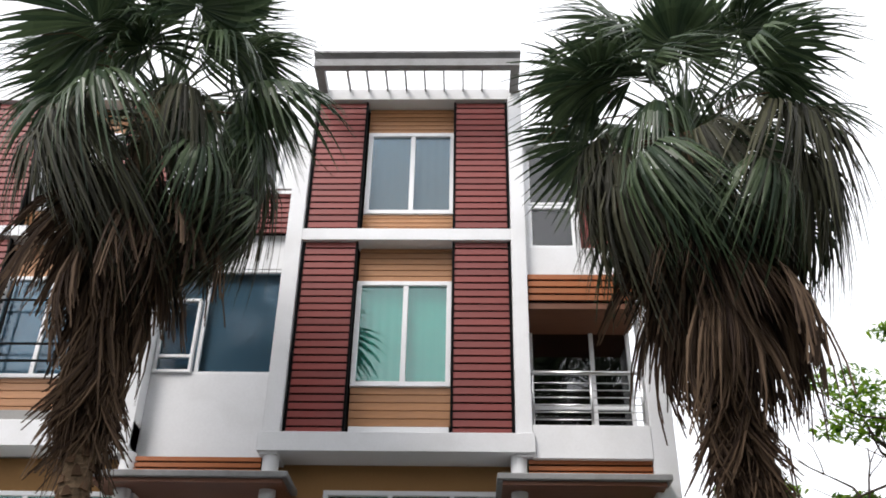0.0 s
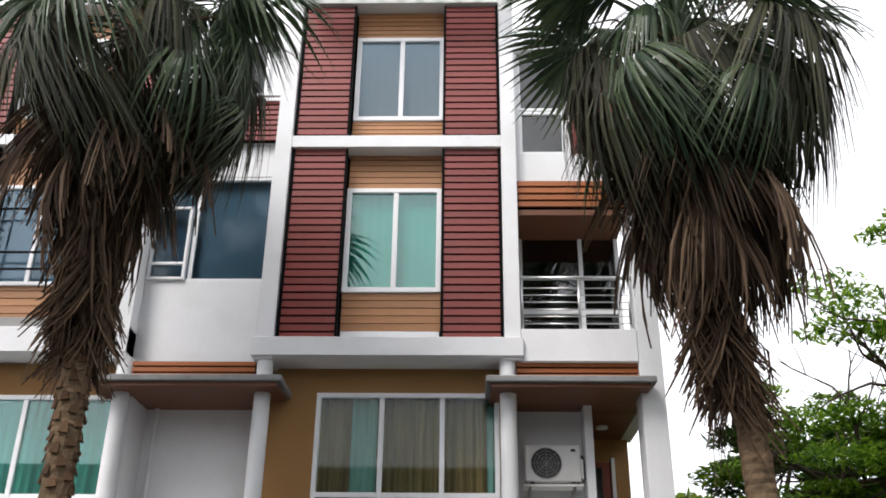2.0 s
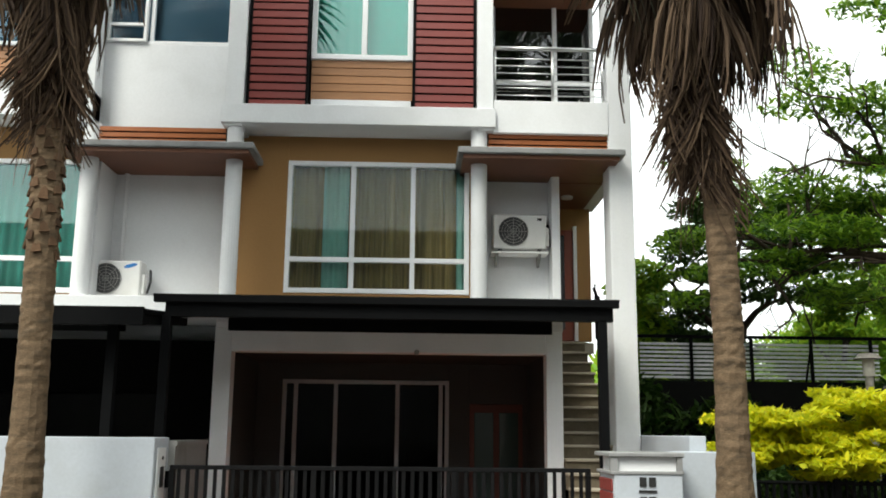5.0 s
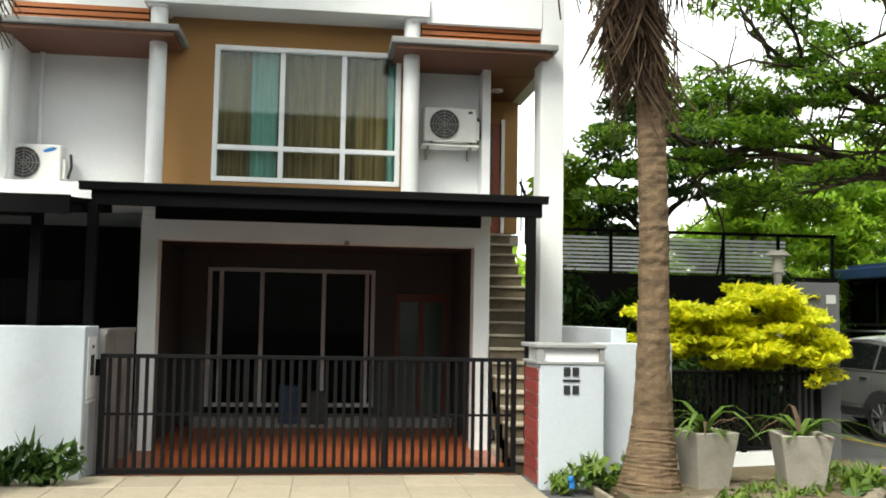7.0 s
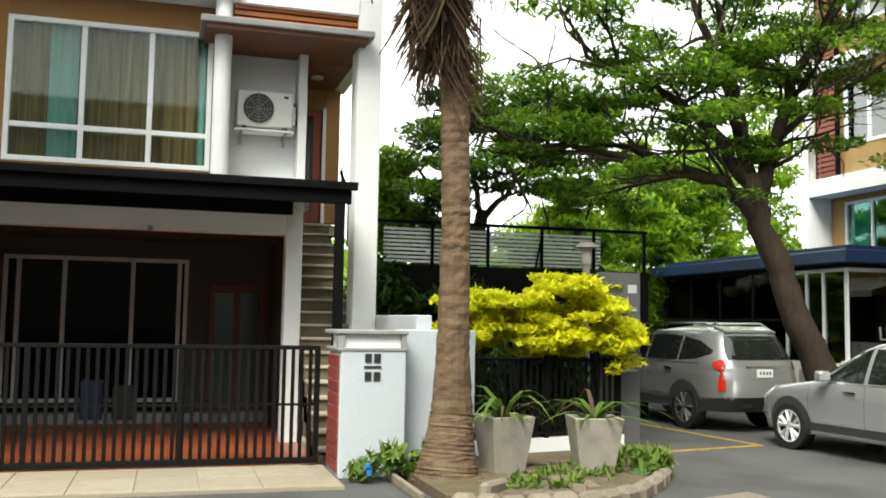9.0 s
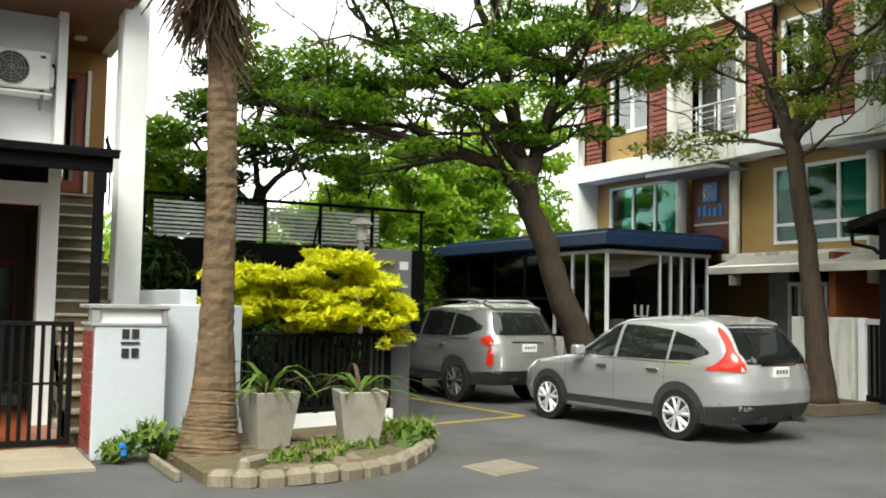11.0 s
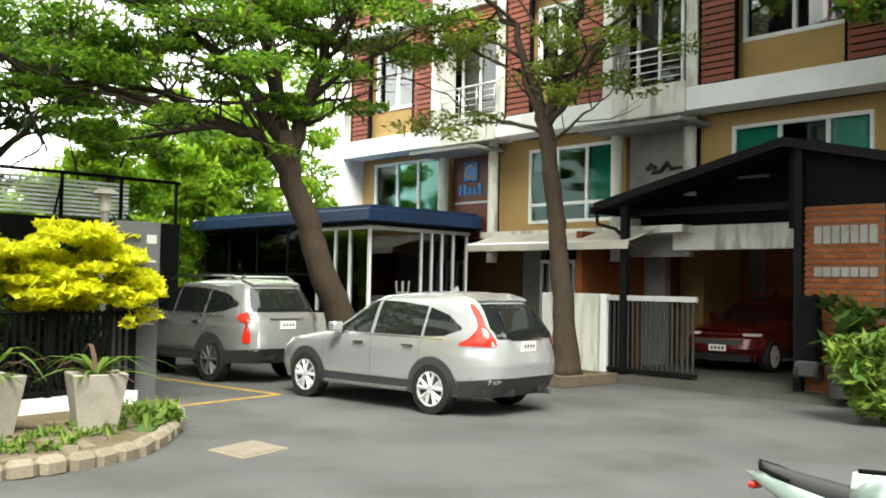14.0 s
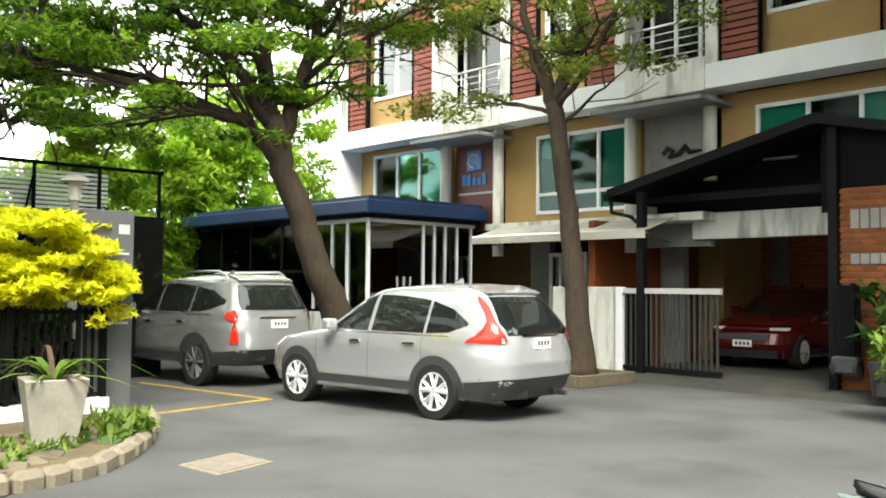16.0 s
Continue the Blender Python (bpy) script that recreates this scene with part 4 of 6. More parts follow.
part("frame", prism(bmesh.new(), [(5.70, 6.38), (6.40, 6.62), (6.44, 5.96), (5.74, 5.74)], "z", 0, 0.008), KERB, HA)
part("lid", prism(bmesh.new(), [(5.77, 6.35), (6.35, 6.55), (6.38, 6.0), (5.80, 5.81)], "z", 0, 0.014), LIDSTONE, HA)

# ---- office building across the lane ----
here = set(scene.objects)
RB = thing("office_building", label="four-storey tan office building with red slatted screens", category="building", m=pose(16.6, 18.0, 0, 0, 0, -90))
for z0, z1, zb in ((5.98, 8.75, 5.50), (9.05, 11.8, 8.78)):
    zt = zb + (0.45 if zb < 6 else 0.27)
    for u0, u1 in ((0.15, 4.0), (6.0, 9.35), (11.1, 15.2)):
        wall_part(RB, "floor_band", WHITE, (u0, u1, -0.12, 0.5, zb, zt))
        sw = 0.72
        shutter(RB, u0 + 0.28, u0 + 0.28 + sw, z0, z1, -0.04, REDSLAT_R)
        shutter(RB, u1 - 0.28 - sw, u1 - 0.28, z0, z1, -0.04, REDSLAT_R)
        a, b = u0 + 0.28 + sw + 0.04, u1 - 0.28 - sw - 0.04
        wall_part(RB, "front_wall", TAN_R, (a, b, 0.2, 0.4, zt, z0 + 0.72), (a, b, 0.2, 0.4, z1 - 0.35, z1 + 0.05))
        wall_part(RB, "inner_wall", TAN_R, (u0 + 0.25, a, 0.2, 0.4, zt, z1 + 0.05), (b, u1 - 0.25, 0.2, 0.4, zt, z1 + 0.05))
        window(RB, a, b, z0 + 0.72, z1 - 0.35, 0.22, (0.5,), (), BRIGHTGLASS, 0.08)
        curtain(RB, a, b, z0 + 0.75, z1 - 0.38, 0.5, BLIND2, 0.01, "blind")
        shell(RB, a - 0.3, b + 0.3, 0.6, 3, zt, z1)
        for u in (u0, u1 - 0.25):
            wall_part(RB, "pier", WHITE_OLD, (u, u + 0.25, -0.12, 0.5, zt, z1 + 0.05))
    for u0, u1 in ((4.0, 6.0), (9.35, 11.1), (15.2, 16.8)):
        wall_part(RB, "parapet", WHITE_OLD, (u0, u1, -0.14, 0.06, zb - 0.02, zb + 0.6))
        wall_part(RB, "balcony_floor", WHITE_OLD, (u0, u1, 0.06, 1.2, zb - 0.02, zb + 0.12))
        bm = bmesh.new()
        for k in range(5):
            tube(bm, [(u0 + 0.05, -0.05, zb + 0.75 + k * 0.15), (u1 - 0.05, -0.05, zb + 0.75 + k * 0.15)], 0.012 if k < 4 else 0.028, 5)
        for k in range(4):
            u = u0 + 0.1 + k * (u1 - u0 - 0.2) / 3
            tube(bm, [(u, -0.05, zb + 0.58), (u, -0.05, zb + 1.36)], 0.016, 5)
        part("balcony_rail", bm, STEEL, RB, smooth=True)
        window(RB, u0 + 0.05, u1 - 0.05, zb + 0.14, z1 - 0.4, 0.7, (0.35, 0.68), (), TEALDARK, 0.07)
        shell(RB, u0, u1, 0.8, 3, zb + 0.1, z1 - 0.3)
        louvres(RB, u0 + 0.02, u1 - 0.02, z1 - 0.42, z1 + 0.02, 0.0, LOUVRE if u0 < 5 else SOFFIT, 5)
wall_part(RB, "roof_band", WHITE_OLD, (0.15, 17, -0.15, 6, 11.85, 12.2))
wall_part(RB, "end_wall", WHITE, (0.0, 0.15, -0.1, 6.0, 0.0, 12.2))
wall_part(RB, "back_mass", TAN_R, (0.15, 9.6, 3.05, 6, 0.0, 11.85), (9.6, 17, 3.05, 6, 3.35, 11.85))
# first floor: tan wall, windows, columns, sign
wall_part(RB, "front_wall", TAN_R, (0.15, 0.7, 0.6, 0.8, 2.9, 5.5), (0.7, 3.4, 0.6, 0.8, 5.36, 5.5), (0.7, 3.4, 0.6, 0.8, 2.9, 3.7), (3.4, 3.7, 0.6, 0.8, 2.9, 5.5))
window(RB, 0.7, 3.4, 3.7, 5.36, 0.62, (0.36, 0.68), (), OFFICEGLASS, 0.075)
# Teal sheets added behind this building's panes; they stand in for bright teal glass.
part("blind", B(0.72, 1.68, 0.72, 0.735, 3.75, 5.34), TEALSHEET, RB)
part("blind", B(2.55, 3.38, 0.72, 0.735, 3.75, 5.34), TEALSHEET, RB)
shell(RB, 0.5, 3.6, 0.85, 3, 3.0, 5.45)
part("orange_panel", B(1.75, 2.75, 0.95, 1.0, 3.8, 4.35), LOUVRE, RB)
wall_part(RB, "front_wall", TAN_R, (5.5, 6.46, 0.6, 0.8, 2.9, 5.5), (6.46, 9.0, 0.6, 0.8, 5.24, 5.5), (6.46, 9.0, 0.6, 0.8, 2.9, 3.5), (9.0, 9.2, 0.6, 0.8, 2.9, 5.5))
window(RB, 6.46, 9.0, 3.5, 5.24, 0.62, (0.34, 0.67), (0.25,), OFFICEGLASS, 0.075)
part("blind", B(8.18, 8.98, 0.72, 0.735, 3.55, 5.2), TEALSHEET, RB)
part("blind", B(6.5, 7.3, 0.72, 0.735, 4.75, 5.2), TEALSHEET, RB)
shell(RB, 6.3, 9.1, 0.85, 3, 3.0, 5.45)
wall_part(RB, "front_wall", TAN_R, (11.0, 11.7, 0.6, 0.8, 2.9, 5.5), (11.7, 14.4, 0.6, 0.8, 5.22, 5.5), (11.7, 14.4, 0.6, 0.8, 2.9, 4.0), (14.4, 17, 0.6, 0.8, 2.9, 5.5))
window(RB, 11.7, 14.4, 4.0, 5.22, 0.62, (0.36, 0.7), (), OFFICEGLASS, 0.075)
part("blind", B(11.72, 12.65, 0.72, 0.735, 4.05, 5.2), TEALSHEET, RB)
part("blind", B(13.6, 14.38, 0.72, 0.735, 4.05, 5.2), TEALSHEET, RB)
shell(RB, 11.5, 14.6, 0.85, 3, 3.5, 5.45)
for u in (3.78, 5.52, 9.15, 10.92):
    part("round_column", rod(bmesh.new(), (u, 0.35, 2.6 if u < 10 else 3.9), (u, 0.35, 5.52), 0.125, seg=18), WHITE_OLD, RB)
for u0, u1 in ((3.4, 5.7), (8.8, 11.25)):
    part("canopy", B(u0, u1, -0.5, 0.6, 5.26, 5.34, bevel=0.01), CANOPYEDGE, RB)
sg = part("sign_board", B(3.9, 5.4, 0.56, 0.66, 3.2, 5.26, bevel=0.01), SIGNRED, RB, "dark red sign board with blue round logo")
bm = bmesh.new()
bx(bm, 4.32, 4.82, 0.50, 0.56, 4.62, 5.12, bevel=0.03)
lg = part("logo", bm, SIGNBLUE, sg, "blue square with a white swirl")
bm = bmesh.new()
tube(bm, [(4.57 + 0.15 * math.cos(a * 0.3 + 0.6), 0.495, 4.87 + 0.15 * math.sin(a * 0.3 + 0.6)) for a in range(16)], [0.015 + 0.002 * a for a in range(16)], 5)
part("swirl", bm, PALEBAR, lg)
for k in range(5):
    u = 4.15 + k * 0.17
    part("letter_bar", B(u, u + 0.12, 0.53, 0.56, 4.3, 4.3 + (0.26 if k in (0, 1, 4) else 0.18)), SIGNBLUE, sg)
part("letter_bar", B(4.0, 5.3, 0.55, 0.56, 4.08, 4.13), PALEBAR, sg)
gp = part("grey_panel", B(9.3, 10.78, 0.6, 0.75, 2.7, 5.26), GREYCONC, RB, "grey rendered panel with dark emblem")
bm = bmesh.new()
tube(bm, [(9.75, 0.57, 4.52), (9.85, 0.57, 4.62), (9.98, 0.57, 4.55), (9.9, 0.57, 4.45), (10.1, 0.57, 4.48), (10.25, 0.57, 4.62), (10.35, 0.57, 4.5), (10.6, 0.57, 4.52)], [0.05, 0.06, 0.05, 0.05, 0.05, 0.06, 0.05, 0.02], 6)
part("emblem", bm, INK, gp)
wall_part(RB, "slab", WHITE_OLD, (5.5, 11.0, -0.05, 0.6, 3.15, 3.3))
# ground floor behind the lane
wall_part(RB, "ground_wall", GREYCONC, (5.4, 6.0, 1.6, 1.8, 0.3, 3.1), (7.1, 9.55, 1.6, 1.8, 0.3, 3.1))
window(RB, 6.0, 7.1, 0.4, 2.7, 1.6, (0.3, 0.65), (), SMOKE, 0.09)
shell(RB, 5.6, 7.3, 1.85, 3, 0.3, 3.0)
AW = thing("awning", label="cream canvas awning with a stained hem", category="awning", m=pose(16.6, 18.0, 0, 0, 0, -90))
part("canvas", prism(bmesh.new(), [(-0.05, 3.22), (-0.95, 2.95), (-0.95, 2.93), (-0.05, 3.2)], "x", 6.0, 10.4), AWNING, AW)
part("hem", B(6.0, 10.4, -0.97, -0.945, 2.80, 2.95, bevel=0.004), AWNING, AW)
part("front_tube", tube(bmesh.new(), [(6.0, -0.93, 2.95), (10.4, -0.93, 2.95)], 0.03, 6), STEEL, AW)
for u in (6.1, 8.2, 10.3):
    part("arm", tube(bmesh.new(), [(u, -0.05, 2.75), (u, -0.9, 2.93)], 0.018, 5), STEEL, AW)

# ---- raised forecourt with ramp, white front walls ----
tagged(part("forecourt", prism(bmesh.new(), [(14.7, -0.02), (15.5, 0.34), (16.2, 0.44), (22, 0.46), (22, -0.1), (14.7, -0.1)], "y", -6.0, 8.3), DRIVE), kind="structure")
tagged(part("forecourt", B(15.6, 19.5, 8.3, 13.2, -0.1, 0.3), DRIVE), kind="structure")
bm = B(15.75, 15.95, 8.42, 9.85, 0.0, 1.92, bevel=0.015)
tagged(part("wall_street", bm, WHITE_OLD), kind="structure")
tagged(part("wall_street", B(15.75, 15.95, 10.9, 12.0, 0.0, 1.75, bevel=0.015), WHITE_OLD), kind="structure")
tagged(part("wall_yard", B(16.0, 21.3, 9.0, 9.15, 0.3, 3.2), BRICK), kind="structure")

# ---- gabled carport ----
GC = thing("gabled_carport", (17.0, 4.5, 0.3), "dark steel carport with a low gable roof", "carport", "carports")
for s in (1, -1):
    ya, yb = 4.5, 4.5 + s * 3.95
    part("roof_sheet", prism(bmesh.new(), [(ya, 4.62), (yb, 3.70), (yb, 3.62), (ya, 4.54)], "x", 15.7, 21.6), BLACK, GC)
    part("barge_board", prism(bmesh.new(), [(ya, 4.64), (yb, 3.72), (yb, 3.56), (ya, 4.48)], "x", 15.64, 15.70), GATEM, GC)
part("gable_sheet", prism(bmesh.new(), [(0.75, 3.66), (4.5, 4.5), (4.5, 3.1), (0.75, 3.1)], "x", 15.9, 15.95), BLACK, GC)
# Black sheet added to stand for the shade under the roof.
part("gable_back", prism(bmesh.new(), [(0.7, 3.62), (4.5, 4.5), (8.3, 3.62), (8.3, 3.2), (0.7, 3.2)], "x", 17.05, 17.08), BLACK, GC)
part("tie_beam", B(16.3, 16.4, 0.7, 8.2, 3.48, 3.6), GATEM, GC)
part("tie_beam", B(17.6, 17.7, 0.7, 8.2, 3.40, 3.5), GATEM, GC)
part("ridge_post", B(15.75, 15.9, 4.2, 4.34, 0.3, 4.5), GATEM, GC)
part("post", B(15.74, 15.88, 7.72, 7.86, 0.2, 3.64), GATEM, GC)
part("gutter", B(15.6, 21.0, 8.38, 8.5, 3.5, 3.64, bevel=0.01), GATEM, GC)
part("down_pipe", tube(bmesh.new(), [(15.7, 8.4, 3.5), (15.7, 8.38, 3.3), (15.78, 8.0, 3.2), (15.8, 7.9, 3.1)], 0.04, 6), GATEM, GC)
part("ceiling_light", B(16.5, 16.6, 5.2, 5.8, 4.1, 4.14), PYLON, GC)
tagged(part("beam_white", B(17.0, 17.15, 0.2, 7.5, 2.82, 3.3, bevel=0.01), WHITE_OLD), kind="structure")
bw = tagged(part("wall_brick", B(21.3, 21.5, 0.0, 9.4, 0.3, 3.35), MORTAR), kind="structure")
bc = tagged(part("brick_pier", B(15.86, 16.1, 2.9, 4.18, 0.3, 3.45), MORTAR), kind="structure")
part("glass_block_back", B(21.27, 21.3, 7.78, 8.18, 2.0, 3.05), GREYCONC, bw)
for i in range(2):
    for j in range(5):
        part("glass_block", B(21.23, 21.275, 7.79 + i * 0.195, 7.965 + i * 0.195, 2.02 + j * 0.205, 2.2 + j * 0.205, bevel=0.012), CLEAR, bw)
part("slit_window", B(21.22, 21.3, 6.42, 6.84, 1.7, 2.7, bevel=0.01), BLACK, bw)
part("slit_pane", B(21.2, 21.22, 6.56, 6.68, 1.82, 2.55), CLEAR, bw)
for z in (2.82, 2.28):
    for i in range(7):
        part("vent_block", B(15.83, 15.86, 3.0 + i * 0.15, 3.13 + i * 0.15, z, z + (0.3 if z > 2.5 else 0.16), bevel=0.01), GREYCONC, bc)

# gate of that carport
G2 = thing("side_gate", (15.85, 7.3, 0.35), "black barred gate with a white frame top", "gate")
part("post", B(15.78, 15.9, 8.2, 8.36, 0.25, 1.92, bevel=0.01), WHITE, G2)
part("top_rail", B(15.79, 15.87, 6.2, 8.2, 1.80, 1.9, bevel=0.006), PALEBAR, G2)
part("bottom_rail", B(15.8, 15.86, 6.2, 8.2, 0.42, 0.5), GATEM, G2)
me = bar_mesh("bar", 0.03, 0.04, 1.3, surface("grey_bar_paint", (0.035, 0.035, 0.034), 0.6, var=0.2, bump=0.05))
for i in range(18):
    piece("bar", me, G2, (15.83, 6.28 + i * 0.11, 1.15))
part("back_sheet", B(15.9, 15.92, 7.7, 8.2, 0.42, 1.8), BLACK, G2)

# ---- glazed kiosk with a blue flat roof ----
KI = thing("glazed_kiosk", (15.2, 14.8, 0), "white-framed glazed kiosk under a dark blue flat roof", "kiosk")
part("roof", B(13.55, 17.1, 12.95, 21.0, 3.42, 3.70, bevel=0.02), BLUEROOF, KI)
part("roof_top", B(13.75, 17.1, 13.15, 20.8, 3.70, 3.80), BLUEROOF, KI)
# Ceiling colour is near-black: the shade under the roof is painted in.
part("ceiling", B(13.7, 17.0, 13.1, 20.9, 3.34, 3.415), DEEPSHADE, KI)
part("base_wall", B(13.85, 17.0, 13.25, 13.4, 0.0, 1.32, bevel=0.008), WHITE_OLD, KI)
part("base_wall", B(13.85, 14.0, 13.4, 15.4, 0.0, 1.32, bevel=0.008), WHITE_OLD, KI)
part("sill", B(13.8, 17.0, 13.2, 13.42, 1.32, 1.38), ALU, KI)
for x in (13.88, 15.42, 15.75, 16.08, 16.45, 16.9):
    part("upright", B(x - 0.026, x + 0.026, 13.28, 13.36, 1.38, 3.34), ALU, KI)
for y in (14.05, 14.6, 15.3):
    part("upright", B(13.87, 13.95, y - 0.035, y + 0.035, 1.38, 3.34), ALU, KI)
part("head_rail", B(13.84, 17.0, 13.27, 13.37, 3.26, 3.34), ALU, KI)
part("head_rail", B(13.86, 13.96, 13.37, 15.35, 3.26, 3.34), ALU, KI)
for a, b in ((13.9, 15.4), (15.44, 15.73), (15.77, 16.06), (16.1, 16.43), (16.47, 16.88)):
    part("pane", B(a, b, 13.31, 13.32, 1.38, 3.26), SMOKE, KI).visible_shadow = False
for a, b in ((13.38, 14.02), (14.08, 14.57), (14.63, 15.27)):
    part("pane", B(13.9, 13.91, a, b, 1.38, 3.26), SMOKE, KI).visible_shadow = False
# Back walls, blind sheet and rear base carry the kiosk's inner shade as near-black.
part("back_wall", B(16.9, 17.0, 13.4, 20.9, 0.0, 3.34), DEEPSHADE, KI)
part("back_wall", B(13.9, 16.9, 20.8, 20.9, 0.0, 3.34), DEEPSHADE, KI)
part("blind_sheet", B(15.6, 15.65, 15.6, 20.8, 0.0, 3.3), DEEPSHADE, KI)
part("base_wall", B(13.85, 14.0, 15.4, 20.8, 0.0, 1.0), DEEPSHADE, KI)
for y in (16.6, 18.0, 19.4, 20.7):
    part("upright", B(13.87, 13.93, y - 0.03, y + 0.03, 1.0, 3.34), GATEM, KI)
part("mid_rail", B(13.87, 13.93, 15.4, 20.8, 2.2, 2.26), GATEM, KI)
for a, b in ((15.4, 16.55), (16.65, 17.95), (18.05, 19.35), (19.45, 20.65)):
    part("pane", B(13.9, 13.91, a, b, 1.0, 3.3), DIMGLASS, KI).visible_shadow = False
part("tube_lamp", B(14.4, 14.46, 15.2, 16.4, 3.26, 3.31), glowing("tube_lamp", (0.9, 0.95, 1.0), 5.0), KI)
part("green_light", B(15.2, 15.3, 16.0, 16.05, 2.1, 2.3), BRIGHT, KI)
MT = thing("meter_box", (13.7, 14.7, 1.0), "small grey meter box on the kiosk wall", "meter box")
part("box", B(13.76, 13.85, 14.5, 14.75, 0.75, 1.15, bevel=0.01), GREYCONC, MT)
HY = thing("standpipe", (14.35, 12.7, 0), "pale three-pronged pipe stand", "pipe stand")
bm = bmesh.new()
tube(bm, [(14.35, 12.7, 0), (14.35, 12.7, 2.1)], 0.03, 6)
tube(bm, [(14.2, 12.75, 2.1), (14.22, 12.75, 1.85), (14.48, 12.66, 1.85), (14.5, 12.66, 2.1)], 0.025, 6)
part("pipe", bm, GREYCONC, HY)

# the whole block across the lane, set out from its own datum
for ob in set(scene.objects) - here:
    if ob.parent is None:
        ob.location += Vector((-0.05, 0.64, -0.25))

# ---- cars ----
def lerp(table, x):
    xs, ys = zip(*table)
    return float(np.interp(x, xs, ys))


def car(name, label, m, paint, L, Wd, front, rear, width, wheels, wr, belt, wins, rearwin, tail, low=0.28, nose=6, rails=False, arch=True, lamps=None):
    """A car out of level outlines: front and rear give its two ends by height, width half its breadth. x ahead, y to its left."""
    T = thing(name, label=label, category="car", group="parked cars", m=m)
    n = 6.0

    def shape(z):
        a, b = lerp(rear, z), lerp(front, z)
        return (a + b) / 2, (b - a) / 2, lerp(width, z)

    def side(s, z):
        c, h, w = shape(z)
        q = min(0.9999, abs((s - c) / h)) if h > 0 else 0
        return w * (1 - q ** n) ** (1 / n)

    def tailx(y, z):
        c, h, w = shape(z)
        q = min(0.9999, abs(y) / w)
        return c - h * (1 - q ** n) ** (1 / n)

    def nosex(y, z):
        c, h, w = shape(z)
        q = min(0.9999, abs(y) / w)
        return c + h * (1 - q ** n) ** (1 / n)

    top = max(z for z, _ in width)
    zs = sorted(set([round(low + (top - low) * i / 46, 4) for i in range(47)] + [z for z, _ in front if z >= low]))
    K = 72
    bm = bmesh.new()
    rings = []
    for z in zs:
        c, h, w = shape(z)
        ring = []
        for k in range(K):
            t = 2 * math.pi * k / K
            ct, st = math.cos(t), math.sin(t)
            ring.append(bm.verts.new((c + h * math.copysign(abs(ct) ** (2 / n), ct), w * math.copysign(abs(st) ** (2 / n), st), z)))
        rings.append(ring)
    for a, b in zip(rings, rings[1:]):
        for k in range(K):
            bm.faces.new((a[k], a[(k + 1) % K], b[(k + 1) % K], b[k]))
    bm.faces.new(rings[0][::-1])
    bm.faces.new(rings[-1])
    body = part("body", bm, paint, T, smooth=True)

    def skin(pname, cols, mat, sgn, off=0.006, parent=T, rows=5):
        """A sheet on the car's side: cols of (s, z_low, z_high)."""
        bm = bmesh.new()
        grid = []
        for s, z0, z1 in cols:
            grid.append([bm.verts.new((s, sgn * (side(s, z0 + (z1 - z0) * j / rows) + off), z0 + (z1 - z0) * j / rows)) for j in range(rows + 1)])
        for a, b in zip(grid, grid[1:]):
            for j in range(rows):
                bm.faces.new((a[j], b[j], b[j + 1], a[j + 1]))
        return part(pname, bm, mat, parent, smooth=True)

    def endskin(pname, rows_, mat, fn, off, parent=T, cols=12):
        """A sheet on the nose or tail: rows of (z, y0, y1)."""
        bm = bmesh.new()
        grid = []
        for z, y0, y1 in rows_:
            grid.append([bm.verts.new((fn(y0 + (y1 - y0) * k / cols, z) + off, y0 + (y1 - y0) * k / cols, z)) for k in range(cols + 1)])
        for a, b in zip(grid, grid[1:]):
            for j in range(cols):
                bm.faces.new((a[j], b[j], b[j + 1], a[j + 1]))
        return part(pname, bm, mat, parent, smooth=True)

    def dense(cols, k=5):
        out = []
        for (a, b, c), (d, e, f) in zip(cols, cols[1:]):
            out += [(a + (d - a) * i / k, b + (e - b) * i / k, c + (f - c) * i / k) for i in range(k)]
        return out + [cols[-1]]

    for sgn in (1, -1):
        for w_ in wins:
            skin("side_window", dense(w_), CARGLASS, sgn)
        lo, hi = min(w_[0][0] for w_ in wins), max(w_[-1][0] for w_ in wins)
        skin("window_trim", dense([(lo + 0.25, belt - 0.02, belt - 0.008), (hi - 0.22, belt - 0.02, belt - 0.008)], 12), CHROME, sgn, 0.01)
        for s in lamps[0]:
            bm = bx(bmesh.new(), s - 0.11, s + 0.11, sgn * (side(s, belt - 0.13) + 0.005), sgn * (side(s, belt - 0.13) + 0.04), belt - 0.145, belt - 0.115, bevel=0.008)
            part("door_handle", bm, CHROME, T)
        for s in lamps[1]:
            skin("door_gap", [(s - 0.004, low + 0.15, belt - 0.03), (s + 0.004, low + 0.15, belt - 0.03)], INK, sgn, 0.003, rows=10)
        skin("crease", dense([(-L / 2 + 0.5, belt - 0.2, belt - 0.19), (L / 2 - 0.9, belt - 0.21, belt - 0.2)], 12), paint, sgn, 0.012)
        skin("sill", dense([(wheels[0] + wr + 0.05, low, low + 0.16), (wheels[1] - wr - 0.05, low, low + 0.16)], 8), PLASTIC, sgn, 0.015)
        bm = tube(bmesh.new(), [(wheels[0] + wr + 0.1, sgn * (Wd / 2 - 0.01), low + 0.02), (wheels[1] - wr - 0.1, sgn * (Wd / 2 - 0.01), low + 0.02)], 0.028, 6)
        part("side_step", bm, STEEL, T)
        s0 = wins[0][0][0] if wins[0][0][0] > wins[-1][0][0] else wins[-1][-1][0]
        sm = max(w_[-1][0] for w_ in wins) - 0.28
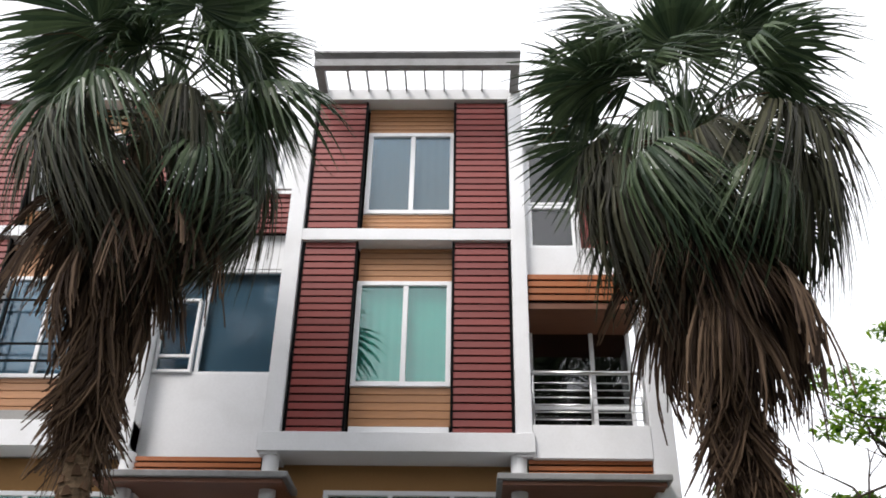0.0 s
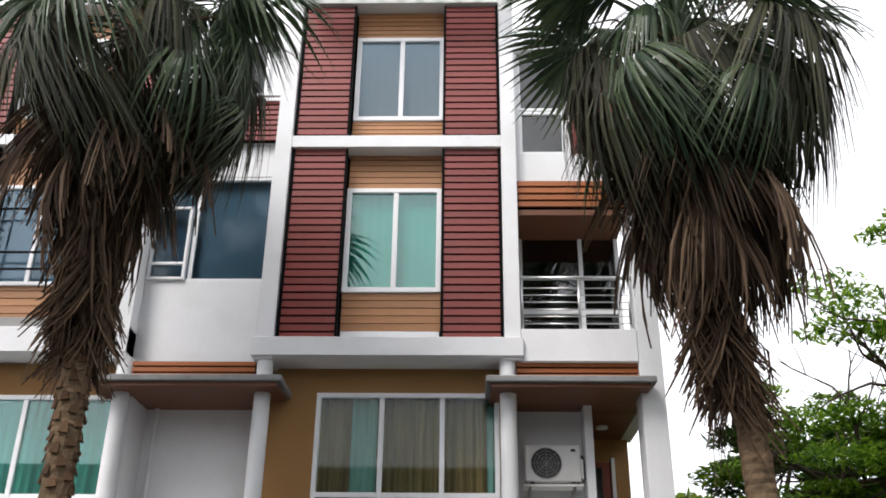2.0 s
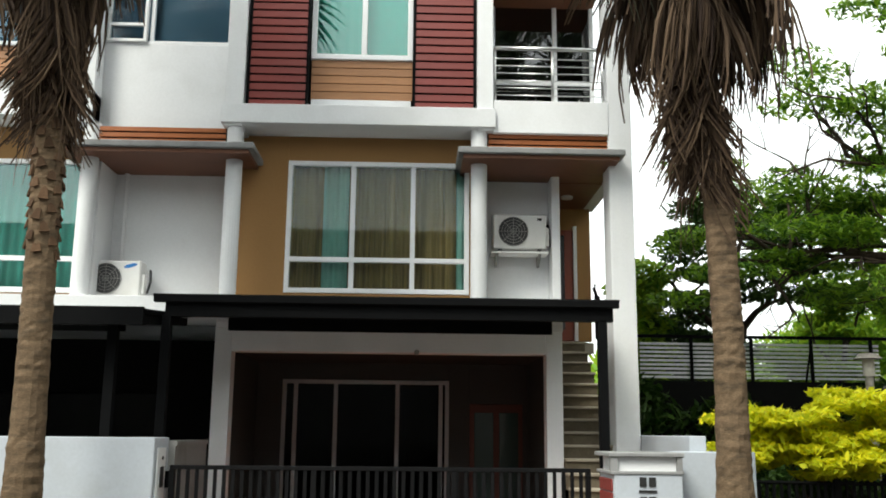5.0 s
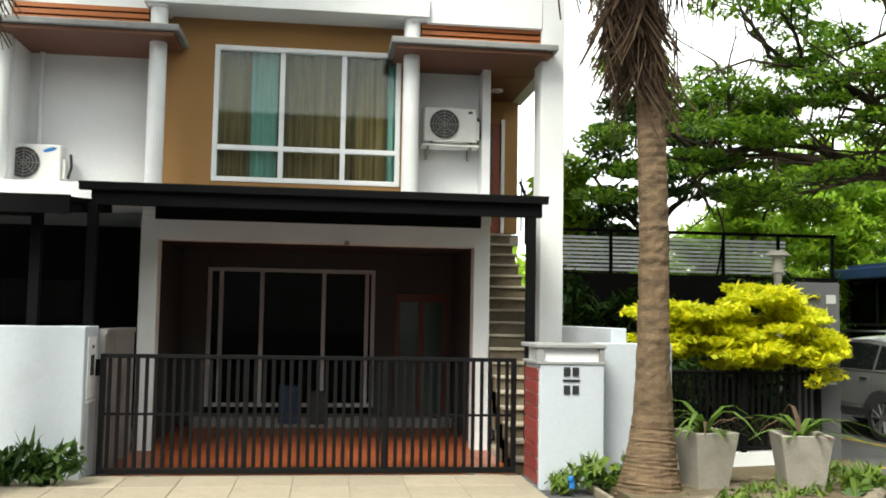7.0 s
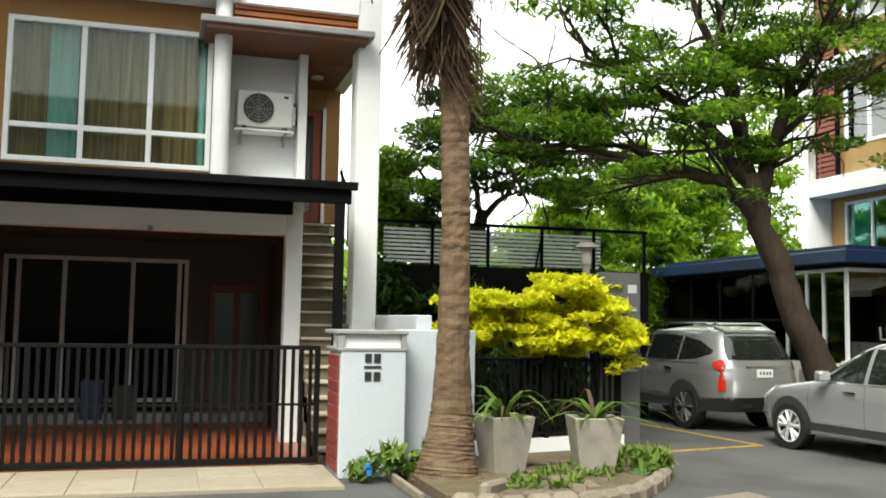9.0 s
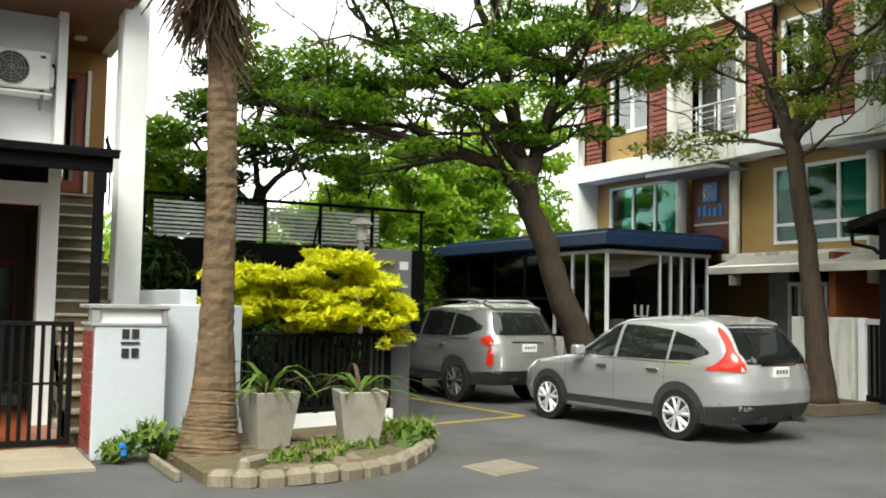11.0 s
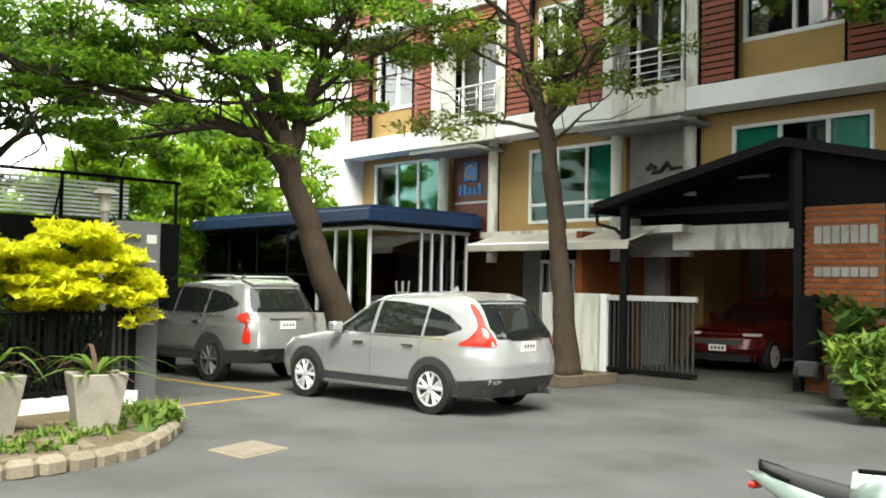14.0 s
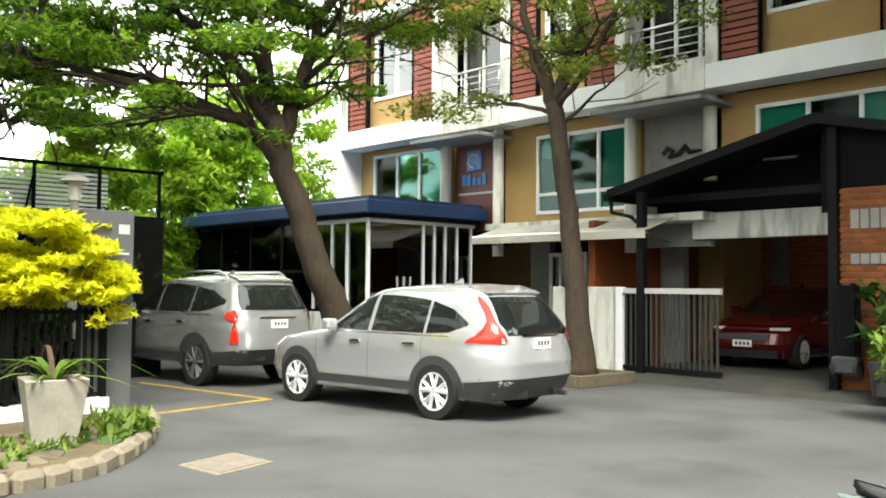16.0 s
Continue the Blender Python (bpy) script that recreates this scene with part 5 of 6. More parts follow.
        bm = bx(bmesh.new(), sm - 0.07, sm + 0.09, sgn * (side(sm, belt) + 0.05), sgn * (side(sm, belt) + 0.24), belt + 0.0, belt + 0.15, bevel=0.03)
        mir = part("wing_mirror", bm, paint, T)
        part("mirror_arm", B(sm, sm + 0.04, *sorted((sgn * (side(sm, belt) - 0.02), sgn * (side(sm, belt) + 0.08))), belt + 0.0, belt + 0.05), PLASTIC, mir)
        for s in wheels:
            yy = side(s, 0.5)
            if arch:
                bm = bmesh.new()
                R = wr + 0.1
                ring = [bm.verts.new((s + R * math.cos(a * math.pi / 24), sgn * (side(s + R * math.cos(a * math.pi / 24), max(low, wr + R * math.sin(a * math.pi / 24))) + 0.012), max(low - 0.02, wr + R * math.sin(a * math.pi / 24)))) for a in range(-6, 31)]
                mid = bm.verts.new((s, sgn * (yy + 0.012), wr))
                for a, b in zip(ring, ring[1:]):
                    bm.faces.new((a, b, mid))
                part("wheel_arch", bm, PLASTIC, T, "dark plastic wheel arch")
            W_ = thing("wheel")
            W_.parent = T
            W_.location = (s, sgn * (yy - 0.09), wr)
            ORG[W_] = Vector((0, 0, 0))
            out = sgn
            bm = bmesh.new()
            prof = [(wr * 0.68, -0.1), (wr * 0.95, -0.11), (wr, -0.08), (wr, 0.09), (wr * 0.97, 0.115), (wr * 0.70, 0.118), (wr * 0.68, 0.09)]
            vs = [[bm.verts.new((r * math.cos(k * math.pi / 16), out * y, r * math.sin(k * math.pi / 16))) for k in range(32)] for r, y in prof]
            for a, b in zip(vs, vs[1:]):
                for k in range(32):
                    bm.faces.new((a[k], a[(k + 1) % 32], b[(k + 1) % 32], b[k]))
            part("tyre", bm, RUBBER, W_, smooth=False)
            bm = bmesh.new()
            bmesh.ops.create_cone(bm, cap_ends=True, segments=28, radius1=wr * 0.69, radius2=wr * 0.69, depth=0.04, matrix=Matrix.Translation((0, out * 0.045, 0)) @ pose(0, 0, 0, 90))
            part("brake_disc", bm, PLASTIC, W_)
            bm = bmesh.new()
            pts = [(wr * 0.67 * math.cos(k * math.pi / 14), out * 0.1, wr * 0.67 * math.sin(k * math.pi / 14)) for k in range(29)]
            tube(bm, pts, 0.02, 5)
            for k in range(10):
                a = k * math.pi / 5 + (0.14 if k % 2 else -0.14)
                b_ = (k // 2) * 2 * math.pi / 5 + math.pi / 10
                a2 = (k // 2) * 2 * math.pi / 5 + math.pi / 10 + (0.26 if k % 2 else -0.26)
                prism_pts = [Vector((0.05 * math.cos(b_), out * 0.098, 0.05 * math.sin(b_))), Vector((wr * 0.66 * math.cos(a2), out * 0.092, wr * 0.66 * math.sin(a2)))]
                tube(bm, prism_pts, [0.03, 0.036], 4)
            rod(bm, (0, out * 0.06, 0), (0, out * 0.115, 0), 0.06, seg=14)
            part("rim", bm, DARKALLOY if rails else ALLOY, W_)
    # tail
    fine = [tuple(a + (b - a) * i / 4 for a, b in zip(p, q)) for p, q in zip(rearwin, rearwin[1:]) for i in range(4)] + [rearwin[-1]]
    endskin("rear_window", fine, CARGLASS, tailx, -0.012, cols=20)
    def corner(pname, rows_, mat, sgn, off, parent, cols=14):
        """A sheet wrapped round a rear corner: rows of height, where it starts along the side, and how far in it ends on the tail."""
        bm = bmesh.new()
        grid = []
        for z, s, y in rows_:
            c, h, w = shape(z)
            t0 = math.acos(-min(0.999, max(0.0, (c - s) / h)) ** (n / 2))
            t1 = math.pi - math.asin(min(0.999, y / w) ** (n / 2))
            row = []
            for k in range(cols + 1):
                t = t0 + (t1 - t0) * k / cols
                ct, st = math.cos(t), math.sin(t)
                row.append(bm.verts.new((c + (h + off) * math.copysign(abs(ct) ** (2 / n), ct), sgn * (w + off) * abs(st) ** (2 / n), z)))
            grid.append(row)
        for a, b in zip(grid, grid[1:]):
            for k in range(cols):
                bm.faces.new((a[k], a[k + 1], b[k + 1], b[k]))
        return part(pname, bm, mat, parent, smooth=True)

    for sgn in (1, -1):
        tl = corner("tail_lamp", tail[0], LAMPRED, sgn, 0.014, T)
        corner("reversing_lens", tail[1], PALEBAR, sgn, 0.019, tl)
    endskin("bumper", [(low, -Wd / 2 * 0.9, Wd / 2 * 0.9), (low + 0.12, -Wd / 2 * 0.93, Wd / 2 * 0.93), (low + 0.26, -Wd / 2 * 0.93, Wd / 2 * 0.93)], PLASTIC, tailx, -0.02)
    for sgn in (1, -1):
        skin("bumper_corner", dense([(-L / 2 + 0.06, low, low + 0.26), (wheels[0] - wr - 0.1, low, low + 0.2)], 5), PLASTIC, sgn, 0.014)
    zp = tail[2]
    bm = B(tailx(0, zp) - 0.03, tailx(0, zp) - 0.012, -0.165, 0.165, zp - 0.07, zp + 0.07, bevel=0.005)
    pl = part("number_plate", bm, PLATE, T, "white number plate")
    for k in range(4):
        part("plate_bar", B(tailx(0, zp) - 0.034, tailx(0, zp) - 0.03, -0.12 + k * 0.065, -0.085 + k * 0.065, zp - 0.02, zp + 0.03), INK, pl)
    endskin("tail_trim", [(zp + 0.09, -0.36, 0.36), (zp + 0.115, -0.36, 0.36)], CHROME, tailx, -0.015)
    zt = top - 0.1
    part("roof_spoiler", prism(bmesh.new(), [(tailx(0, zt) - 0.08, zt - 0.012), (tailx(0, zt) - 0.02, zt + 0.018), (tailx(0, zt) + 0.25, zt + 0.082), (tailx(0, zt) + 0.25, zt), (tailx(0, zt) - 0.07, zt - 0.03)], "y", -Wd * 0.29, Wd * 0.29), paint, T)
    part("fin_antenna", prism(bmesh.new(), [(tailx(0, top) + 0.25, top - 0.01), (tailx(0, top) + 0.42, top - 0.01), (tailx(0, top) + 0.27, top + 0.07)], "y", -0.02, 0.02), paint, T)
    if rails:
        for sgn in (1, -1):
            part("roof_rail", tube(bmesh.new(), [(-1.7, sgn * 0.58, top - 0.04), (-1.5, sgn * 0.6, top + 0.035), (0.3, sgn * 0.6, top + 0.03), (0.55, sgn * 0.58, top - 0.05)], 0.022, 6), STEEL, T)
    part("exhaust", rod(bmesh.new(), (-L / 2 + 0.02, -0.5, low + 0.02), (-L / 2 + 0.2, -0.5, low + 0.02), 0.035), STEEL, T)
    # nose
    endskin("windscreen", [(belt + 0.04, -0.62, 0.62), (belt + 0.2, -0.6, 0.6), (top - 0.1, -0.52, 0.52)], CARGLASS, nosex, 0.008)
    endskin("grille", [(0.52, -0.45, 0.45), (0.62, -0.5, 0.5), (0.74, -0.42, 0.42)], INK, nosex, 0.008)
    endskin("bumper", [(low, -0.8, 0.8), (low + 0.14, -0.82, 0.82)], PLASTIC, nosex, 0.012)
    for sgn in (1, -1):
        endskin("headlamp", [(0.70, *sorted((sgn * 0.46, sgn * 0.74))), (0.75, *sorted((sgn * 0.42, sgn * 0.74)))], PALEBAR, nosex, 0.012, cols=6)
    bm = B(nosex(0, 0.45) + 0.01, nosex(0, 0.45) + 0.025, -0.18, 0.18, 0.4, 0.52, bevel=0.004)
    pl = part("number_plate", bm, PLATE, T)
    for k in range(4):
        part("plate_bar", B(nosex(0, 0.45) + 0.025, nosex(0, 0.45) + 0.029, -0.13 + k * 0.075, -0.085 + k * 0.075, 0.43, 0.49), INK, pl)
    return T


# silver compact SUV: rear left wheel (9.52, 7.08), front left (9.27, 9.69)
head = math.degrees(math.atan2(9.69 - 7.08, 9.27 - 9.52))
ax, ay = math.cos(radians(head)), math.sin(radians(head))
cx, cy = (9.52 + 9.27) / 2 + 0.85 * ay, (7.08 + 9.69) / 2 - 0.85 * ax
car("compact_suv", "silver compact SUV parked on the lane", pose(cx - 0.05 * ax, cy - 0.05 * ay, 0, 0, 0, head), SILVER, 4.55, 1.82,
    front=[(0.28, 2.16), (0.5, 2.26), (0.75, 2.20), (0.9, 2.0), (0.98, 1.55), (1.04, 1.12), (1.1, 0.98), (1.5, 0.3), (1.6, 0.05), (1.66, -0.5), (1.685, -0.9)],
    rear=[(0.28, -2.12), (0.5, -2.27), (0.7, -2.29), (0.9, -2.24), (1.15, -2.16), (1.45, -1.92), (1.58, -1.75), (1.66, -1.5), (1.685, -1.2)],
    width=[(0.28, 0.86), (0.5, 0.905), (0.8, 0.91), (1.0, 0.885), (1.1, 0.86), (1.4, 0.74), (1.56, 0.66), (1.64, 0.56), (1.685, 0.3)],
    wheels=(-1.26, 1.36), wr=0.345, belt=1.05,
    wins=([(-1.72, 1.17, 1.20), (-1.45, 1.08, 1.36), (-1.08, 1.06, 1.46)], [(-1.03, 1.06, 1.47), (-0.5, 1.06, 1.52), (-0.1, 1.06, 1.53)], [(-0.03, 1.06, 1.53), (0.25, 1.06, 1.46), (0.6, 1.06, 1.28), (0.86, 1.06, 1.12)]),
    rearwin=[(1.06, -0.60, 0.60), (1.2, -0.64, 0.64), (1.32, -0.60, 0.60), (1.42, -0.57, 0.57), (1.52, -0.53, 0.53)],
    tail=([(0.96, -1.70, 0.64), (1.0, -1.73, 0.62), (1.06, -1.85, 0.63), (1.14, -1.92, 0.655), (1.22, -1.93, 0.66), (1.32, -1.87, 0.63), (1.40, -1.80, 0.61), (1.47, -1.73, 0.60), (1.53, -1.69, 0.59)], [(0.965, -2.14, 0.65), (1.03, -2.13, 0.67)], 0.95),
    lamps=((-0.82, 0.18), (-1.02, -0.06, 0.98)))
# grey-silver large SUV behind it
car("large_suv", "grey-silver large SUV parked behind the sign pylon", pose(9.85, 13.75, 0, 0, 0, 94), SILVER2, 4.79, 1.82,
    front=[(0.36, 2.2), (0.6, 2.38), (0.9, 2.34), (1.05, 2.1), (1.13, 1.6), (1.18, 1.2), (1.24, 1.0), (1.62, 0.35), (1.72, 0.1), (1.8, -0.6), (1.83, -1.0)],
    rear=[(0.36, -2.2), (0.6, -2.38), (0.9, -2.36), (1.1, -2.32), (1.3, -2.24), (1.6, -2.06), (1.72, -1.95), (1.8, -1.7), (1.83, -1.3)],
    width=[(0.36, 0.85), (0.6, 0.905), (0.95, 0.91), (1.15, 0.88), (1.25, 0.85), (1.55, 0.74), (1.7, 0.68), (1.78, 0.56), (1.83, 0.3)],
    wheels=(-1.3, 1.5), wr=0.385, belt=1.18, low=0.36,
    wins=([(-1.95, 1.34, 1.40), (-1.6, 1.24, 1.55), (-1.1, 1.2, 1.62)], [(-1.04, 1.2, 1.62), (-0.5, 1.2, 1.66), (-0.1, 1.2, 1.66)], [(-0.03, 1.2, 1.66), (0.3, 1.2, 1.58), (0.9, 1.2, 1.26)]),
    rearwin=[(1.25, -0.66, 0.66), (1.33, -0.66, 0.66), (1.42, -0.64, 0.64), (1.52, -0.61, 0.61), (1.65, -0.56, 0.56)],
    tail=([(0.72, -2.26, 0.80), (0.9, -2.25, 0.79), (1.02, -2.20, 0.76), (1.08, -2.08, 0.72), (1.14, -2.0, 0.69), (1.2, -2.02, 0.69), (1.24, -2.12, 0.70)], [(1.09, -2.2, 0.74), (1.12, -2.2, 0.74)], 1.02),
    lamps=((-0.85, 0.2), (-1.05, -0.06, 1.0)), rails=True)
# red hatchback under the gabled carport
car("hatchback", "red hatchback under the gabled carport, paint darkened for shade", pose(19.2, 7.4, 0.21, 0, 0, 184), REDCAR, 4.0, 1.7,
    front=[(0.2, 1.85), (0.45, 2.0), (0.65, 1.96), (0.8, 1.7), (0.92, 1.2), (1.0, 0.8), (1.3, 0.2), (1.42, -0.1), (1.5, -0.6)],
    rear=[(0.2, -1.8), (0.5, -1.98), (0.9, -1.92), (1.2, -1.7), (1.4, -1.4), (1.5, -1.0)],
    width=[(0.2, 0.8), (0.5, 0.845), (0.8, 0.84), (0.95, 0.8), (1.3, 0.66), (1.44, 0.55), (1.5, 0.3)],
    wheels=(-1.25, 1.32), wr=0.31, belt=0.95, low=0.2,
    wins=([(-1.5, 1.05, 1.12), (-1.0, 0.97, 1.32), (-0.5, 0.97, 1.38)], [(-0.45, 0.97, 1.38), (0.0, 0.97, 1.34), (0.55, 0.97, 1.06)]),
    rearwin=[(1.0, -0.55, 0.55), (1.3, -0.5, 0.5)],
    tail=([(0.72, -1.7, 0.62), (0.8, -1.66, 0.6), (0.92, -1.7, 0.62)], [(0.74, -1.8, 0.66), (0.78, -1.8, 0.66)], 0.6),
    lamps=((-0.7, 0.2), (-0.5, 0.65)), arch=False)

# ---- planting ----
def leaves(name, clumps, material, parent, seed, size=(0.05, 0.09), tilt=0.6, long=1.6, kind=""):
    """Many small leaves in one mesh. clumps: rows of centre, radii and number of leaves."""
    g = np.random.default_rng(seed)
    cs, rs, ns = [], [], []
    for c, r, n in clumps:
        v = g.normal(size=(n, 3))
        v /= np.linalg.norm(v, axis=1)[:, None]
        v *= g.uniform(0.25, 1.0, (n, 1)) ** 0.6
        cs.append(np.array(c) + v * np.array(r))
    p = np.concatenate(cs)
    n = len(p)
    az = g.uniform(0, 2 * np.pi, n)
    s = g.uniform(*size, n)
    nx, ny = g.normal(0, tilt, n), g.normal(0, tilt, n)
    u = np.stack([np.cos(az), np.sin(az), nx], 1) * (s * long)[:, None]
    w = np.stack([-np.sin(az), np.cos(az), ny], 1) * s[:, None] * 0.8
    verts = np.empty((n, 4, 3))
    verts[:, 0], verts[:, 1], verts[:, 2], verts[:, 3] = p - u, p + w * 0.7, p + u, p - w * 0.7
    off = ORG.get(parent, Vector((0, 0, 0)))
    verts = verts.reshape(-1, 3) - np.array(off)
    me = bpy.data.meshes.new(name)
    me.vertices.add(4 * n)
    me.vertices.foreach_set("co", verts.ravel())
    me.loops.add(4 * n)
    me.loops.foreach_set("vertex_index", np.arange(4 * n, dtype=np.int32))
    me.polygons.add(n)
    me.polygons.foreach_set("loop_start", np.arange(0, 4 * n, 4, dtype=np.int32))
    me.update(calc_edges=True)
    me.materials.append(material)
    ob = new(name, me)
    if parent:
        ob.parent = parent
    if kind:
        tagged(ob, kind=kind)
    return ob


def fan_mesh(name, material, seed, span=250, R=1.0, petiole=1.1, droop=0.5, closed=0.0, segs=30):
    """A palm's fan leaf: stalk along x, a pleated fan, its tips split and hanging."""
    g = random.Random(seed)
    bm = bmesh.new()
    pts = [(petiole * i / 4, 0, 0.10 * math.sin(i / 4 * 3.1) - 0.04 * i / 4) for i in range(5)]
    tube(bm, pts, [0.028, 0.022, 0.018, 0.015, 0.012], 4)
    c = Vector(pts[-1])
    step = radians(span) / segs
    for k in range(segs):
        a = -radians(span) / 2 + (k + 0.5) * step
        L = R * (0.72 + 0.28 * math.cos(a * 0.55)) * (g.uniform(0.88, 1.06) if closed == 0 else g.uniform(0.6, 1.15))
        dr = droop * g.uniform(0.7, 1.35)
        hw = step * (0.5 if closed == 0 else g.uniform(0.22, 0.5))
        rows = []
        tw = g.uniform(-0.04, 0.04)
        for j, s in enumerate((0.04, 0.35, 0.6, 0.82, 1.0)):
            r = L * s
            wide = hw * r if s <= 0.6 else hw * L * 0.6 * max(0.04, (1.0 - s) / 0.42)
            fold = 0.35 * abs(math.sin(a)) * r * closed
            z = -dr * L * s ** 2.6 - fold + tw * s
            d = Vector((math.cos(a), math.sin(a), 0))
            n = Vector((-math.sin(a), math.cos(a), 0))
            if closed:
                d = Vector((math.cos(a) * (1 - s) + s, math.sin(a) * (1 - 0.62 * s), 0))
                n = Vector((0, 1, 0))
            mid = c + d * r * (1 - 0.25 * dr * s) + Vector((0, 0, z))
            rows.append((bm.verts.new(mid - n * wide), bm.verts.new(mid + Vector((0, 0, 0.03 * min(s, 0.6)))), bm.verts.new(mid + n * wide)))
        for p, q in zip(rows, rows[1:]):
            bm.faces.new((p[0], p[1], q[1], q[0]))
            bm.faces.new((p[1], p[2], q[2], q[1]))
    return mesh_of(name, bm, material)


GREENS = [fan_mesh("frond", PALMGREEN, 11 + i, 230 + 20 * i, 1.0 + 0.07 * i, 1.45 - 0.08 * i, 0.45 + 0.16 * i, segs=36) for i in range(4)]
HANGING = [fan_mesh("frond", m, 51 + i, 190 - 20 * (i % 2), 1.0 + 0.08 * (i % 2), 1.2 + 0.1 * (i % 3), 1.25 + 0.2 * (i % 2), segs=34) for i, m in enumerate((PALMGREEN, OLDLEAF, PALMGREEN, OLDLEAF))]
DEADS = [fan_mesh("dead_frond", DEADLEAF, 31 + i, 50 + 16 * i, 1.25 + 0.1 * (i % 2), 0.55 + 0.15 * i, 0.1 + 0.06 * i, 0.5, 30) for i in range(4)]


def palm(x, y, path, crown, skirt_low, seed, label):
    """A fan palm: ringed trunk, brown skirt of dead leaves, green head."""
    g = random.Random(seed)
    T = thing("fan_palm", (x, y, 0), label, "palm tree", "palms in front of the house")
    bm = bmesh.new()
    pts, rad = [], []
    path = [Vector(p) for p in path]
    m = 170
    for i in range(m + 1):
        f = i / m * (len(path) - 1)
        k = min(int(f), len(path) - 2)
        p = path[k].lerp(path[k + 1], f - k)
        z = p.z
        pts.append(p)
        base = 0.165 + 0.23 * math.exp(-z / 0.7)
        rad.append(base * (1.012 if i % 2 else 0.99) * g.uniform(0.985, 1.015))
    tube(bm, pts, rad, 16)
    for v in bm.verts:
        v.co += Vector((g.gauss(0, 0.004), g.gauss(0, 0.004), g.gauss(0, 0.004)))
    part("trunk", bm, PALMBARK, T, smooth=False)
    # old split leaf bases high on the trunk
    chip = mesh_of("leaf_base", prism(bmesh.new(), [(-0.09, 0), (0.09, 0), (0.05, 0.16), (0, 0.2), (-0.05, 0.16)], "y", -0.018, 0.018), HUSK)

    def at(z):
        for a, b in zip(path, path[1:]):
            if a.z <= z <= b.z:
                return a.lerp(b, (z - a.z) / (b.z - a.z))
        return path[-1]

    zc = skirt_low - 1.7 if x < 0 else skirt_low - 0.4
    k = 0
    while zc < skirt_low + 0.6:
        p = at(zc)
        az = k * 137.5
        r = 0.185
        piece("leaf_base", chip, T, (p.x + r * math.cos(radians(az)), p.y + r * math.sin(radians(az)), zc), (g.uniform(-22, -8), g.uniform(-12, 12), az - 90 + 180), (0.6, 0.6, g.uniform(0.5, 0.8)))
        zc += 0.028
        k += 1
    C = Vector(crown)
    # skirt: wide under the head, narrowing to ragged ends
    nd = 210
    for k in range(nd):
        s = k / nd
        z = C.z - 0.55 - (C.z - skirt_low - 2.0) * s ** 0.9
        p = at(min(z, path[-1].z))
        az = k * 137.5 + g.uniform(-25, 25)
        el = -(50 + 37 * min(1, s * 1.7)) + g.uniform(-10, 6) * (1 - 0.7 * s)
        sc = g.uniform(0.75, 1.25) * (1.15 - 0.35 * s)
        piece("dead_frond", DEADS[g.randrange(4)], T, (p.x, p.y, z), (g.uniform(-50, 50) * (1 - 0.5 * s), min(89, -el), az), (sc, sc * (1 - 0.4 * s), sc))
    # old fans that hang from bent stalks
    for k in range(36):
        s = (k + 0.5) / 36
        el = -4 - 40 * s + g.uniform(-7, 7)
        az = k * 137.5 + 60 + g.uniform(-20, 20)
        sc = g.uniform(0.85, 1.15)
        piece("frond", HANGING[g.randrange(4) if s < 0.6 else g.choice((1, 2, 3))], T, (C.x, C.y, C.z - 0.2 - 0.45 * s), (g.uniform(-25, 25), -el, az), (sc, sc, sc))
    ng = 27
    for k in range(ng):
        s = (k + 0.5) / ng
        el = 84 - 78 * s ** 0.8 + g.uniform(-8, 8)
        az = k * 137.5 + g.uniform(-18, 18)
        sc = g.uniform(0.85, 1.2)
        piece("frond", GREENS[g.randrange(4)] if k % 3 else HANGING[0], T, (C.x, C.y, C.z - 0.15 + 0.35 * (1 - s)), (g.uniform(-35, 35), -el, az), (sc, sc, sc))
    for k in range(7):
        az, L = g.uniform(0, 6.28), g.uniform(1.3, 2.2)
        bm = tube(bmesh.new(), [C, C + Vector((0.5 * L * math.cos(az), 0.5 * L * math.sin(az), 0.45)), C + Vector((L * math.cos(az), L * math.sin(az), 0.35)), C + Vector((L * 1.25 * math.cos(az), L * 1.25 * math.sin(az), 0.05))], [0.02, 0.014, 0.009, 0.004], 5)
        part("flower_stalk", bm, HUSK, T)
    for k in range(9):
        p = at(skirt_low + 0.4)
        az = g.uniform(0, 6.28)
        q = p + Vector((0.35 * math.cos(az), 0.35 * math.sin(az), 0))
        bm = tube(bmesh.new(), [q, q + Vector((g.uniform(-.05, .05), 0, -0.6)), q + Vector((g.uniform(-.1, .1), 0, -g.uniform(0.9, 1.5)))], [0.012, 0.008, 0.003], 4)
        part("hanging_shred", bm, DEADLEAF, T)
    return T


palm(3.28, 7.72, [(3.28, 7.72, 0), (3.35, 7.78, 0.8), (3.37, 7.8, 3.0), (3.32, 7.8, 4.8), (3.12, 7.8, 7.0), (3.06, 7.8, 9.7)], (3.06, 7.8, 9.75), 4.9, 5,
     "fan palm with green head and brown skirt beside pillar")
palm(-4.16, 7.8, [(-4.14, 7.8, 0), (-4.17, 7.8, 2.5), (-4.20, 7.8, 4.2), (-4.22, 7.8, 5.4), (-4.25, 7.8, 8.0), (-4.27, 7.8, 10.2)], (-4.14, 7.8, 10.25), 5.4, 9,
     "fan palm with thick brown skirt of dead leaves")


